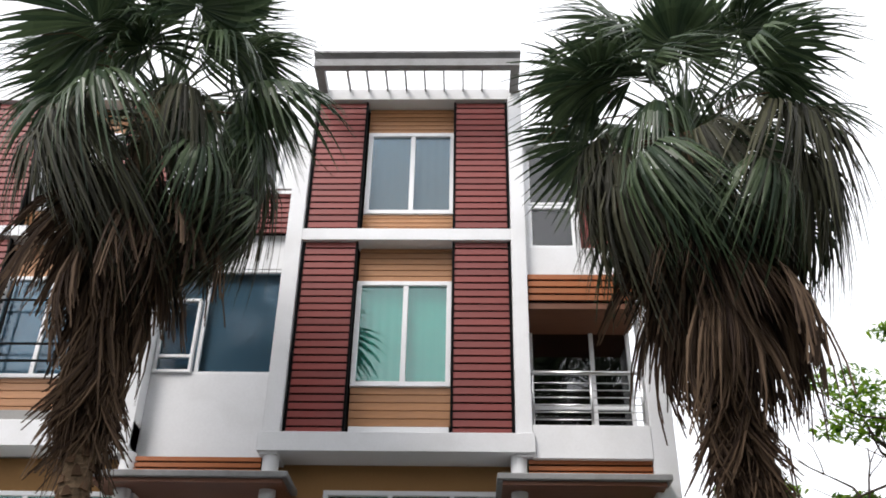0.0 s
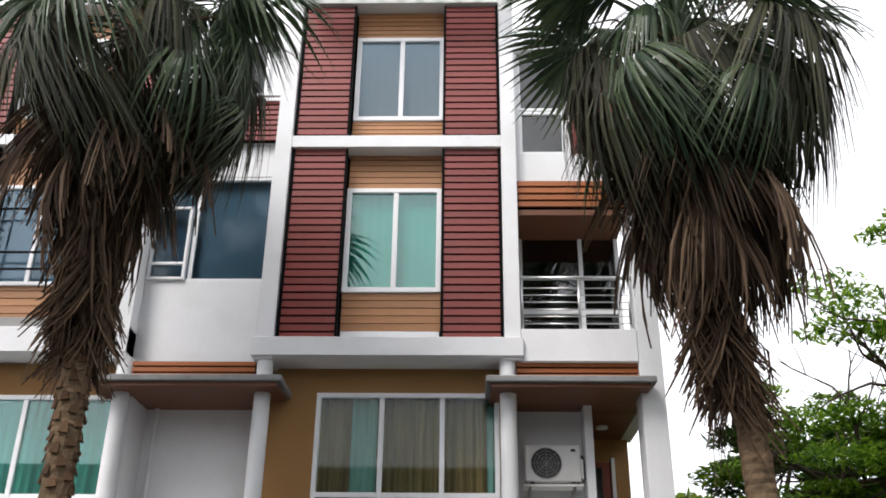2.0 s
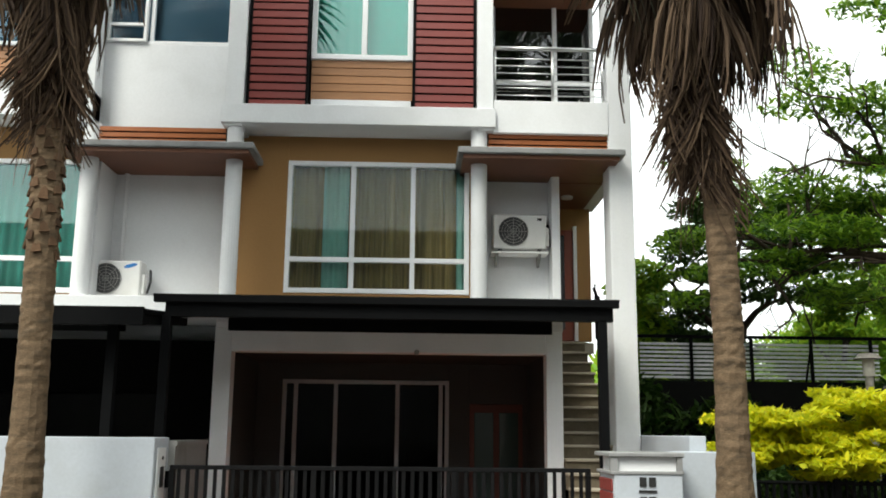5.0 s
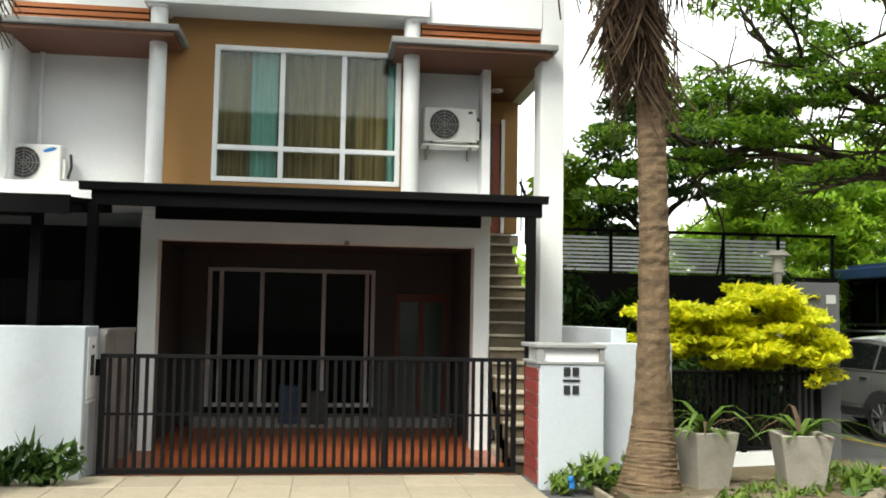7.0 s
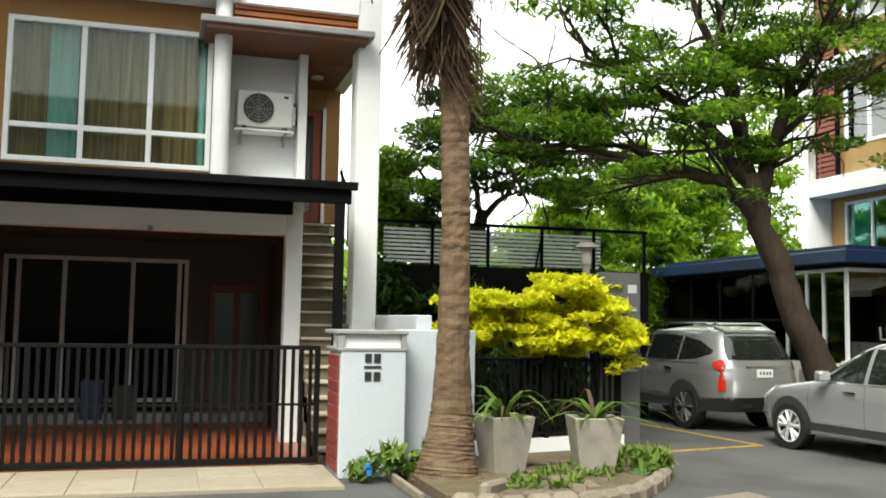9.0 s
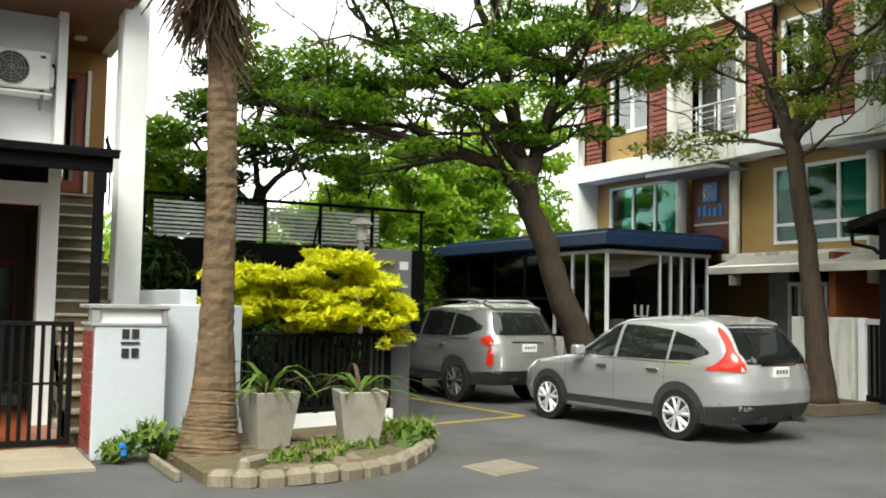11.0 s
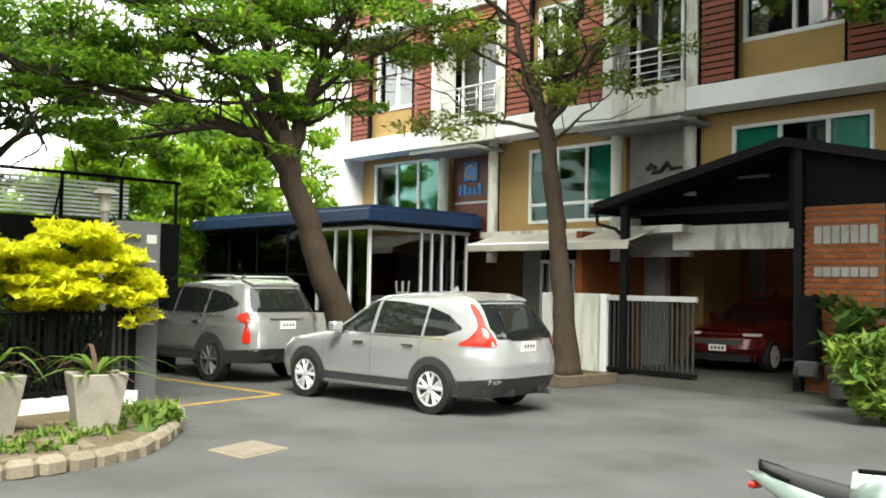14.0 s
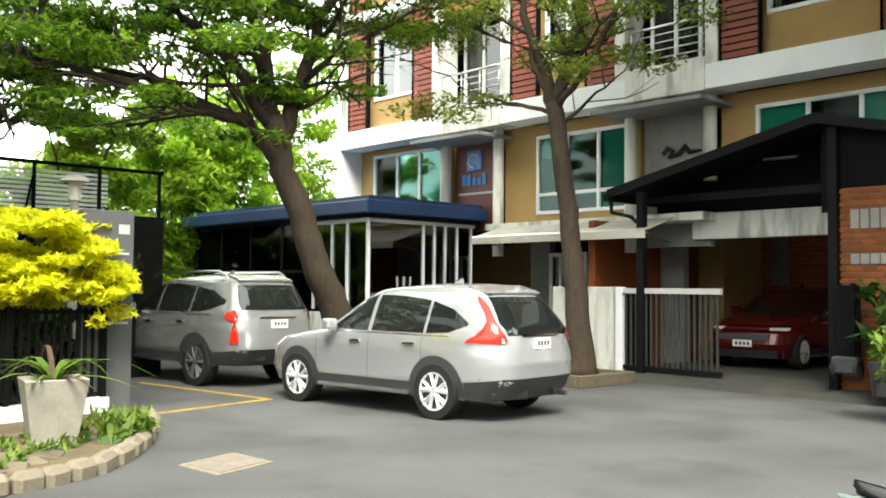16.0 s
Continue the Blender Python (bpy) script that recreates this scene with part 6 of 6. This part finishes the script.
def branching(bm, start, direction, length, radius, depth, g, tips, flat=0.55):
    """A limb that bends and forks; its ends go into tips."""
    pts, rad = [Vector(start)], [radius]
    d = Vector(direction).normalized()
    n = 4
    for i in range(n):
        d = (d + Vector((g.gauss(0, 0.16), g.gauss(0, 0.16), g.gauss(0.02, 0.1)))).normalized()
        pts.append(pts[-1] + d * length / n)
        rad.append(radius * (1 - 0.5 * (i + 1) / n))
    tube(bm, pts, rad, 6 if radius > 0.03 else 4)
    if depth == 0:
        tips.append(pts[-1])
        return
    tips.append(pts[2]) if depth == 1 else None
    for k in range(3 if depth > 1 else 2):
        side = Vector((g.gauss(0, 1), g.gauss(0, 1), g.gauss(0.15, flat)))
        branching(bm, pts[2 + (k % 3)], (d * 1.0 + side.normalized() * 0.85), length * g.uniform(0.55, 0.75), radius * 0.5, depth - 1, g, tips, flat)


def tree(name, label, base, trunk, trunk_r, limbs, material, seed, leaf_n, clump_r, size, depth=2, extra=(), crown_name="crown", flat=0.30, keep=0.6):
    g = random.Random(seed)
    T = thing(name, base, label, "tree")
    bm = bmesh.new()
    pts, rad = [], []
    trunk = [Vector(p) for p in trunk]
    for i in range(25):
        f = i / 24 * (len(trunk) - 1)
        k = min(int(f), len(trunk) - 2)
        pts.append(trunk[k].lerp(trunk[k + 1], f - k) + Vector((g.gauss(0, 0.012), g.gauss(0, 0.012), 0)))
        rad.append(trunk_r * (1 + 0.5 * math.exp(-(i / 24) * 9) - 0.3 * i / 24) * g.uniform(0.95, 1.05))
    tube(bm, pts, rad, 12)
    part("trunk", bm, BARK, T, smooth=True)
    tips = []
    for path, r in limbs:
        bm = bmesh.new()
        path = [Vector(p) for p in path]
        n = 4 * (len(path) - 1)
        lp = []
        for i in range(n + 1):
            f = i / n * (len(path) - 1)
            k = min(int(f), len(path) - 2)
            lp.append(path[k].lerp(path[k + 1], f - k) + Vector((g.gauss(0, 0.04), g.gauss(0, 0.04), g.gauss(0, 0.04))) * (i > 0))
        tube(bm, lp, [r * (1 - 0.75 * i / n) for i in range(n + 1)], 8)
        for i in range(2, n + 1, 1 if depth > 1 else 2):
            d = (lp[i] - lp[i - 1]).normalized()
            side = Vector((g.gauss(0, 1), g.gauss(0, 1), g.gauss(0.2, 0.5))).normalized()
            branching(bm, lp[i], d * 0.6 + side, g.uniform(1.0, 1.9), r * 0.32, depth, g, tips)
        part("limb", bm, BARK, T, smooth=True)
    clumps = []
    for p in tips:
        if g.random() < keep:
            clumps.append(((p.x + g.gauss(0, 0.2), p.y + g.gauss(0, 0.2), p.z + 0.1), (clump_r * g.uniform(0.7, 1.3), clump_r * g.uniform(0.7, 1.3), clump_r * flat), 10))
    for c, r, n in extra:
        for k in range(n):
            v = Vector((g.gauss(0, 1), g.gauss(0, 1), g.gauss(0, 1))).normalized() * g.uniform(0.3, 1.0) ** 0.5
            clumps.append(((c[0] + v.x * r[0], c[1] + v.y * r[1], c[2] + v.z * r[2]), (clump_r * g.uniform(0.7, 1.4), clump_r * g.uniform(0.7, 1.4), clump_r * flat), 10))
    per = max(6, leaf_n // max(1, len(clumps)))
    leaves(crown_name, [(c, r, per) for c, r, _ in clumps], material, T, seed, size, 0.5)
    return T


# broad rain tree leaning out behind the cars
tree("rain_tree", "broad rain tree with a leaning dark trunk and layered crown", (12.75, 12.9, 0),
     [(12.75, 12.9, 0), (12.2, 12.9, 1.25), (11.75, 12.9, 2.05), (11.4, 12.9, 3.0), (11.0, 12.9, 3.75), (10.85, 12.95, 4.7)], 0.29,
     [([(11.0, 12.9, 3.8), (10.2, 12.9, 4.5), (8.6, 13.1, 4.9), (6.8, 13.5, 5.1), (5.6, 13.6, 5.0)], 0.14),
      ([(10.85, 12.95, 4.5), (10.1, 13.1, 5.6), (9.0, 13.4, 6.4), (7.8, 13.8, 6.9)], 0.15),
      ([(10.85, 12.95, 4.6), (10.6, 13.2, 6.2), (10.3, 13.8, 8.0), (10.0, 14.4, 9.6)], 0.15),
      ([(11.0, 12.95, 4.3), (11.35, 12.9, 5.4), (11.75, 12.8, 6.6), (12.3, 12.5, 7.8), (12.6, 12.3, 8.8)], 0.17),
      ([(11.35, 12.9, 5.4), (12.3, 12.7, 6.2), (13.3, 12.3, 6.9)], 0.08),
      ([(10.95, 13.0, 4.2), (10.2, 14.2, 5.0), (9.0, 15.4, 5.6), (7.6, 16.2, 5.8)], 0.11),
      ([(10.7, 13.1, 5.4), (9.9, 12.3, 6.9), (9.2, 11.7, 7.8)], 0.10)],
     TREEGREEN, 21, 46000, 0.72, (0.034, 0.062), 2, flat=0.17, keep=0.15,
     extra=[((11.0, 13.6, 8.6), (3.4, 2.6, 1.8), 16), ((8.8, 13.4, 6.0), (2.6, 1.8, 0.7), 7), ((6.6, 13.5, 5.2), (1.6, 1.2, 0.35), 6), ((10.9, 12.9, 4.7), (0.5, 0.4, 0.7), 5)])
# street tree in front of the office building
here = set(scene.objects)
tree("street_tree", "slender street tree with forked trunk and sparse feathery leaves", (14.3, 8.25, 0.15),
     [(14.3, 8.22, 0.1), (14.3, 8.35, 1.6), (14.3, 8.55, 3.2), (14.3, 8.85, 4.95)], 0.21,
     [([(14.3, 8.84, 4.8), (14.25, 9.1, 5.6), (14.2, 9.62, 6.9), (14.1, 10.55, 7.9)], 0.13),
      ([(14.3, 8.84, 4.9), (14.3, 8.5, 5.8), (14.3, 8.26, 6.62), (14.3, 7.67, 7.6), (14.2, 7.2, 9.0)], 0.13),
      ([(14.3, 8.8, 4.8), (14.2, 8.1, 5.4), (14.2, 7.3, 6.4), (14.2, 6.2, 7.2), (14.2, 4.6, 7.5)], 0.07),
      ([(14.3, 8.84, 4.7), (14.0, 9.8, 5.0), (13.8, 11.1, 5.65)], 0.045),
      ([(14.3, 8.8, 4.9), (14.0, 9.3, 5.9), (13.6, 10.8, 6.9), (13.3, 12.0, 7.2)], 0.06),
      ([(14.3, 8.8, 4.5), (14.5, 8.2, 4.9), (14.5, 7.5, 5.3)], 0.04)],
     TREEGREEN2, 33, 14000, 0.5, (0.028, 0.05), 1,
     extra=[((13.8, 11.2, 6.7), (0.9, 1.5, 0.5), 10), ((13.8, 8.6, 8.6), (1.5, 2.4, 0.7), 16), ((14.2, 4.0, 7.2), (0.8, 1.6, 0.6), 9)])
tree("roadside_tree", "leafy roadside tree whose limbs hang over the carport", (14.5, 0.9, 0),
     [(14.5, 0.9, 0), (14.5, 1.0, 2.4), (14.4, 1.3, 4.6)], 0.22,
     [([(14.4, 1.3, 4.4), (14.3, 2.4, 5.8), (14.3, 3.6, 6.9), (14.6, 5.0, 7.8)], 0.12),
      ([(14.4, 1.3, 4.5), (14.6, 0.8, 6.0), (15.0, 0.2, 7.6)], 0.12),
      ([(14.4, 1.3, 4.5), (13.6, 1.8, 6.0), (12.8, 2.2, 7.4)], 0.10)],
     TREEGREEN, 35, 80000, 0.6, (0.04, 0.07), 1,
     # The last, highest clump is unseen, added to shade the carport and office.
     extra=[((14.8, 3.6, 8.2), (1.6, 2.4, 0.9), 40), ((14.4, 0.5, 7.6), (2.5, 2.0, 1.5), 40), ((15.0, 6.0, 9.6), (1.2, 2.2, 0.8), 42), ((14.0, 2.6, 10.0), (3.2, 3.6, 1.2), 120)])
tb = thing("tree_surround", (14.3, 8.3, 0), "low brick planting box round the street tree", "planter")
part("surround", bx(bx(bx(B(13.7, 15.2, 7.75, 7.87, 0, 0.2, bevel=0.01), 13.7, 15.2, 8.75, 8.87, 0, 0.2, bevel=0.01), 13.7, 13.82, 7.87, 8.75, 0, 0.2, bevel=0.01), 15.08, 15.2, 7.87, 8.75, 0, 0.2, bevel=0.01), PAVER, tb)
part("soil", B(13.82, 15.08, 7.87, 8.75, 0.0, 0.15), SOIL, tb)

for ob in set(scene.objects) - here:
    if ob.parent is None:
        ob.location.y += 0.42

# smaller trees behind the boundary
tree("shade_tree", "dark green shade tree behind the boundary wall", (6.2, 16.6, 0), [(6.2, 16.6, 0), (6.3, 16.6, 2.5), (6.6, 16.4, 4.2)], 0.2,
     [([(6.5, 16.5, 3.6), (5.4, 15.9, 4.6), (4.6, 15.4, 5.0)], 0.08), ([(6.6, 16.4, 4.0), (7.2, 16.2, 4.8), (7.9, 16.4, 5.3)], 0.08), ([(6.6, 16.4, 4.0), (6.4, 16.8, 5.2), (6.4, 17.2, 6.0)], 0.08)],
     DARKGREEN, 41, 15000, 0.6, (0.045, 0.075), 1, extra=[((5.6, 16.2, 4.0), (1.4, 1.0, 0.9), 12), ((5.0, 15.6, 2.6), (1.2, 0.6, 1.6), 18)])
tree("young_tree", "young bright green tree behind the kiosk", (9.9, 19.5, 0), [(9.9, 19.5, 0), (10.0, 19.5, 2.4), (10.2, 19.5, 4.2)], 0.09,
     [([(10.1, 19.5, 3.0), (9.2, 19.2, 4.4), (8.8, 19.0, 5.6)], 0.04), ([(10.2, 19.5, 4.0), (10.9, 19.6, 5.4), (11.2, 19.8, 6.2)], 0.04)],
     BRIGHT, 43, 9000, 0.5, (0.06, 0.1), 1, extra=[((10.0, 19.5, 3.2), (1.6, 0.9, 2.0), 26)])


def hedge(label, lobes, material, seed, size, base):
    T = thing("shrub", base, label, "shrub")
    part("stem", tube(bmesh.new(), [base, (base[0] + 0.05, base[1], base[2] + 0.5), (base[0], base[1], lobes[0][0][2])], [0.05, 0.04, 0.02], 6), BARK, T)
    leaves("foliage", lobes, material, T, seed, size, 0.6)
    return T


g = random.Random(77)
lob = [((4.35 + g.uniform(-0.25, 0.5), 15.3 + g.uniform(-0.4, 0.4), 2.4 + 0.32 * k), (0.6, 0.5, 0.34), 420) for k in range(9)]
hedge("tall bright green shrub behind the boundary wall", lob, BRIGHT, 51, (0.05, 0.085), (4.4, 15.4, 0))
lob = [((10.6 + g.uniform(-1.2, 1.4), 21.5 + g.uniform(-1, 1), 1.2 + 0.3 * k), (0.8, 0.7, 0.45), 300) for k in range(14)]
hedge("bright green shrubs beyond the kiosk", lob, BRIGHT, 52, (0.06, 0.1), (10.6, 21.5, 0))
lob = [((g.uniform(3.5, 8.3), g.uniform(13.6, 14.2), g.uniform(0.6, 2.6)), (0.5, 0.25, 0.35), 130) for k in range(60)]
hedge("dark climbing hedge along the boundary wall", lob, DARKGREEN, 53, (0.045, 0.08), (6.0, 14.1, 0))
for bxx, byy, hh, sd in ((11.2, 23.0, 4.6, 55), (13.6, 25.0, 5.4, 56), (16.5, 27.0, 8.0, 57), (8.0, 22.0, 3.6, 58), (14.4, 24.0, 7.0, 59), (18.5, 27.5, 9.5, 60), (13.4, 22.0, 6.4, 63), (15.3, 22.4, 7.0, 64), (16.6, 22.6, 6.0, 65), (19.2, 24.0, 9.6, 66)):
    lob = [((bxx + g.uniform(-1.3, 1.3), byy + g.uniform(-0.8, 0.8), 1.0 + (hh - 1.0) * g.random() ** 0.8), (g.uniform(0.4, 0.75), 0.5, 0.28), 120) for k in range(46)]
    hedge("loose bright green tree beyond the boundary", lob, BRIGHT, sd, (0.06, 0.1), (bxx, byy, 0))
# golden bush over the fence
lob = []
for k in range(120):
    u = (k + 0.5) / 120
    x = 3.95 + 2.6 * u + g.uniform(-0.1, 0.1)
    top = 2.12 + 0.34 * math.sin(min(1, u * 1.25) * 1.9) - (0.55 if u > 0.88 else 0)
    z = g.uniform(1.5 - (0.1 if 0.4 < u < 0.9 else 0), top)
    lob.append(((x, 9.65 + g.uniform(-0.45, 0.45), z), (g.uniform(0.16, 0.3), 0.26, g.uniform(0.05, 0.1)), 190))
lob += [((6.65, 9.6, 1.62), (0.16, 0.16, 0.05), 60), ((6.5, 9.5, 1.3), (0.2, 0.2, 0.1), 110), ((6.2, 9.4, 1.2), (0.15, 0.15, 0.1), 60)]
GB = thing("golden_shrub", (5.6, 9.9, 0.1), "spreading golden lime shrub above the fence", "shrub")
for k in range(8):
    x = 4.9 + 0.2 * k
    part("stem", tube(bmesh.new(), [(5.5 + 0.04 * k, 9.9, 0.1), (x, 9.85, 0.9), (x + g.uniform(-0.4, 0.4), 9.8, 1.6)], [0.03, 0.022, 0.012], 5), BARK, GB)
leaves("foliage", lob, LIME, GB, 61, (0.026, 0.048), 0.5, 1.6)
# dark undergrowth behind the fence
lob = [((g.uniform(3.9, 6.4), g.uniform(10.0, 11.5), g.uniform(0.2, 1.4)), (0.35, 0.3, 0.25), 120) for k in range(36)]
hedge("dark undergrowth behind the fence", lob, DARKGREEN, 62, (0.04, 0.07), (5.0, 10.8, 0.1))
# weeds
def weeds(label, spots, seed, size, mat=None, long=2.0):
    T = thing("weeds", spots[0][0], label, "weeds", kind="stuff")
    leaves("foliage", spots, mat or WEED, T, seed, size, 0.9, long)
weeds("leafy weeds at the foot of the pillar", [((2.35 + 0.12 * k, 8.0 + 0.1 * math.sin(k * 2.1), 0.12 + 0.06 * (k % 4)), (0.17, 0.14, 0.13), 46) for k in range(8)], 71, (0.032, 0.062), WEED, 1.3)
weeds("low weeds and grass in the bed", [((x, 6.25 + max(0, x - 4.2) * 0.98 + 0.15 + g.uniform(0, 0.9), 0.16), (0.12, 0.11, 0.07), 22) for x in [3.7 + 0.065 * k for k in range(40)]], 72, (0.018, 0.036), None, 1.5)
weeds("grass tuft near the kerb", [((5.5 + 0.08 * k, 7.35 + 0.06 * k, 0.2), (0.14, 0.12, 0.12), 40) for k in range(7)], 73, (0.03, 0.07))
weeds("weeds at the foot of the left wall", [((-3.9 + 0.15 * k, 8.5, 0.2 + 0.08 * (k % 3)), (0.2, 0.15, 0.18), 70) for k in range(6)], 74, (0.03, 0.06), DARKGREEN)
SC = thing("plastic_scrap", (2.42, 7.75, 0.3), "crumpled blue plastic scrap among the weeds", "litter")
part("scrap", bx(B(2.39, 2.45, 7.76, 7.80, 0.1, 0.22, bevel=0.015), 2.37, 2.43, 7.74, 7.77, 0.19, 0.25, bevel=0.012), SIGNBLUE, SC)
# shrubs by the gabled carport
lob = [((15.3 + g.uniform(-0.3, 0.3), 3.75 + g.uniform(-0.45, 0.55), 0.55 + 0.13 * k), (0.3, 0.3, 0.14), 26) for k in range(9)]
hedge("big-leaved potted shrub by the brick pier", lob, DARKGREEN, 81, (0.08, 0.13), (15.3, 3.8, 0.2))
lob = [((13.9 + g.uniform(-0.4, 0.4), 2.75 + g.uniform(-0.5, 0.5), 0.15 + 0.1 * k), (0.4, 0.35, 0.16), 130) for k in range(11)]
hedge("low mixed shrub by the lane edge", lob, WEED, 82, (0.04, 0.07), (13.9, 2.8, 0))
TP = thing("plant_tub", (15.3, 3.95, 0.25), "dark grey round plant tub", "plant pot")
part("tub", rod(bmesh.new(), (15.3, 3.95, 0.15), (15.3, 3.95, 0.62), 0.2, 0.26, seg=16), PLASTIC, TP)
# far woods
fg = np.random.default_rng(5)
fw = [((float(x), 34 + float(fg.normal(0, 1.5)), float(fg.uniform(0.5, 4.2))), (2.2, 1.5, 1.2), 90) for x in fg.uniform(-12, 34, 110)]
leaves("far_woods", fw, BRIGHT, None, 91, (0.16, 0.28), 0.7, 1.4, kind="stuff")

# ---- black hand trolley and motorcycle tail ----
HT = thing("hand_trolley", (15.6, 4.62, 0.35), "black folded hand trolley by the carport post", "trolley")
part("frame", bx(B(15.55, 15.62, 4.45, 4.8, 0.5, 1.72, bevel=0.01), 15.5, 15.56, 4.5, 4.56, 0.5, 1.75), BLACK, HT)
for y in (4.45, 4.78):
    bm = bmesh.new()
    bmesh.ops.create_cone(bm, cap_ends=True, segments=18, radius1=0.14, radius2=0.14, depth=0.06, matrix=Matrix.Translation((15.5, y, 0.46)) @ pose(0, 0, 0, 90))
    part("wheel", bm, RUBBER, HT)
part("load", B(15.4, 15.6, 4.42, 4.82, 0.4, 0.66, bevel=0.03), PLASTIC, HT)

MC = thing("motorcycle", label="parked motorcycle with black seat and silver-green tail", category="motorcycle", m=pose(6.22, 0.55, 0, 0, 0, -106) @ Matrix.Diagonal((0.86, 0.86, 0.86, 1)))
GREENP = car_paint("grey_green_paint", (0.42, 0.52, 0.47), 0.3)
bm = bmesh.new()
tube(bm, [(-0.06, 0, 0.735), (0.15, 0, 0.70), (0.5, 0, 0.64), (0.8, 0, 0.62)], [0.012, 0.065, 0.115, 0.11], 10)
part("tail_fairing", bm, GREENP, MC, smooth=True)
bm = bmesh.new()
tube(bm, [(0.06, 0, 0.815), (0.2, 0, 0.775), (0.5, 0, 0.735), (0.85, 0, 0.72), (1.0, 0, 0.75)], [0.02, 0.05, 0.075, 0.085, 0.06], 10)
part("seat", bm, PLASTIC, MC, "black vinyl seat", smooth=True)
part("grab_rail", tube(bmesh.new(), [(0.4, 0.09, 0.76), (0.15, 0.09, 0.80), (0.06, 0, 0.83), (0.15, -0.09, 0.80), (0.4, -0.09, 0.76)], 0.014, 6), BLACK, MC)
part("tail_lamp", B(-0.02, 0.05, -0.05, 0.05, 0.63, 0.68, bevel=0.015), LAMPRED, MC)
part("tank", tube(bmesh.new(), [(0.9, 0, 0.72), (1.1, 0, 0.8), (1.35, 0, 0.78)], [0.1, 0.16, 0.1], 10), GREENP, MC, smooth=True)
for s in (0.22, 1.5):
    bm = bmesh.new()
    tube(bm, [(s + 0.24 * math.cos(a * 0.2618), 0, 0.3 + 0.24 * math.sin(a * 0.2618)) for a in range(25)], 0.055, 8)
    wq = part("wheel", bm, RUBBER, MC, smooth=True)
    part("hub", rod(bmesh.new(), (s, -0.06, 0.3), (s, 0.06, 0.3), 0.09, seg=12), ALLOY, wq)
part("engine", B(0.6, 1.1, -0.14, 0.14, 0.25, 0.6, bevel=0.05), PLASTIC, MC)
part("fork", tube(bmesh.new(), [(1.5, 0.08, 0.3), (1.25, 0.08, 0.95)], 0.025, 6), STEEL, MC)
part("handlebar", tube(bmesh.new(), [(1.15, -0.32, 0.98), (1.25, 0, 0.95), (1.15, 0.32, 0.98)], 0.016, 6), BLACK, MC)
# Unidentified white round thing, built as a plain disc on the seat.
HM = thing("white_round_thing", (6.02, -0.20, 0.683), "small white round thing on the motorcycle seat", "cap")
part("cap", rod(bmesh.new(), (6.02, -0.20, 0.683), (6.02, -0.20, 0.77), 0.06, 0.05, seg=14), ALU, HM)

# ---- pieces of floors and walls ----
SLAB = surface("beige_paving_slab", (0.33, 0.285, 0.215), 0.85, var=0.14, scale=1.6, stain=(0.24, 0.21, 0.16), stain_amt=0.7, piece_var=0.1, bump=0.25)
me = bar_mesh("paving_slab", 0.635, 0.735, 0.02, SLAB, 0.005)
for i in range(11):
    for j in range(2):
        piece("paving_slab", me, ap, (-4.86 + i * 0.645, 7.98 + j * 0.745, 0.036), (0, 0, RND.uniform(-0.3, 0.3)))
me = bar_mesh("floor_tile", 0.292, 0.292, 0.012, TERRA, 0.003)
for i in range(17):
    for j in range(17):
        piece("floor_tile", me, fl, (-2.85 + i * 0.3, 9.27 + j * 0.3, 0.022))
me = bar_mesh("brick", 0.02, 0.21, 0.065, BRICK, 0.004)
for j in range(32):
    for i in range(6):
        piece("brick", me, bc, (15.857, 3.03 + i * 0.222 + (0.11 if j % 2 else 0) - 0.05, 0.36 + j * 0.098))
bm = bmesh.new()
for j in range(30):
    for i in range(40):
        y = 0.2 + i * 0.23 + (0.115 if j % 2 else 0)
        bx(bm, 21.285, 21.305, y, y + 0.22, 0.4 + j * 0.098, 0.465 + j * 0.098)
tagged(part("bricks", bm, surface("orange_brick_far", (0.36, 0.11, 0.04), 0.85, var=0.15, scale=8, piece_var=0.22, island=True, bump=0.2), bw), kind="stuff")
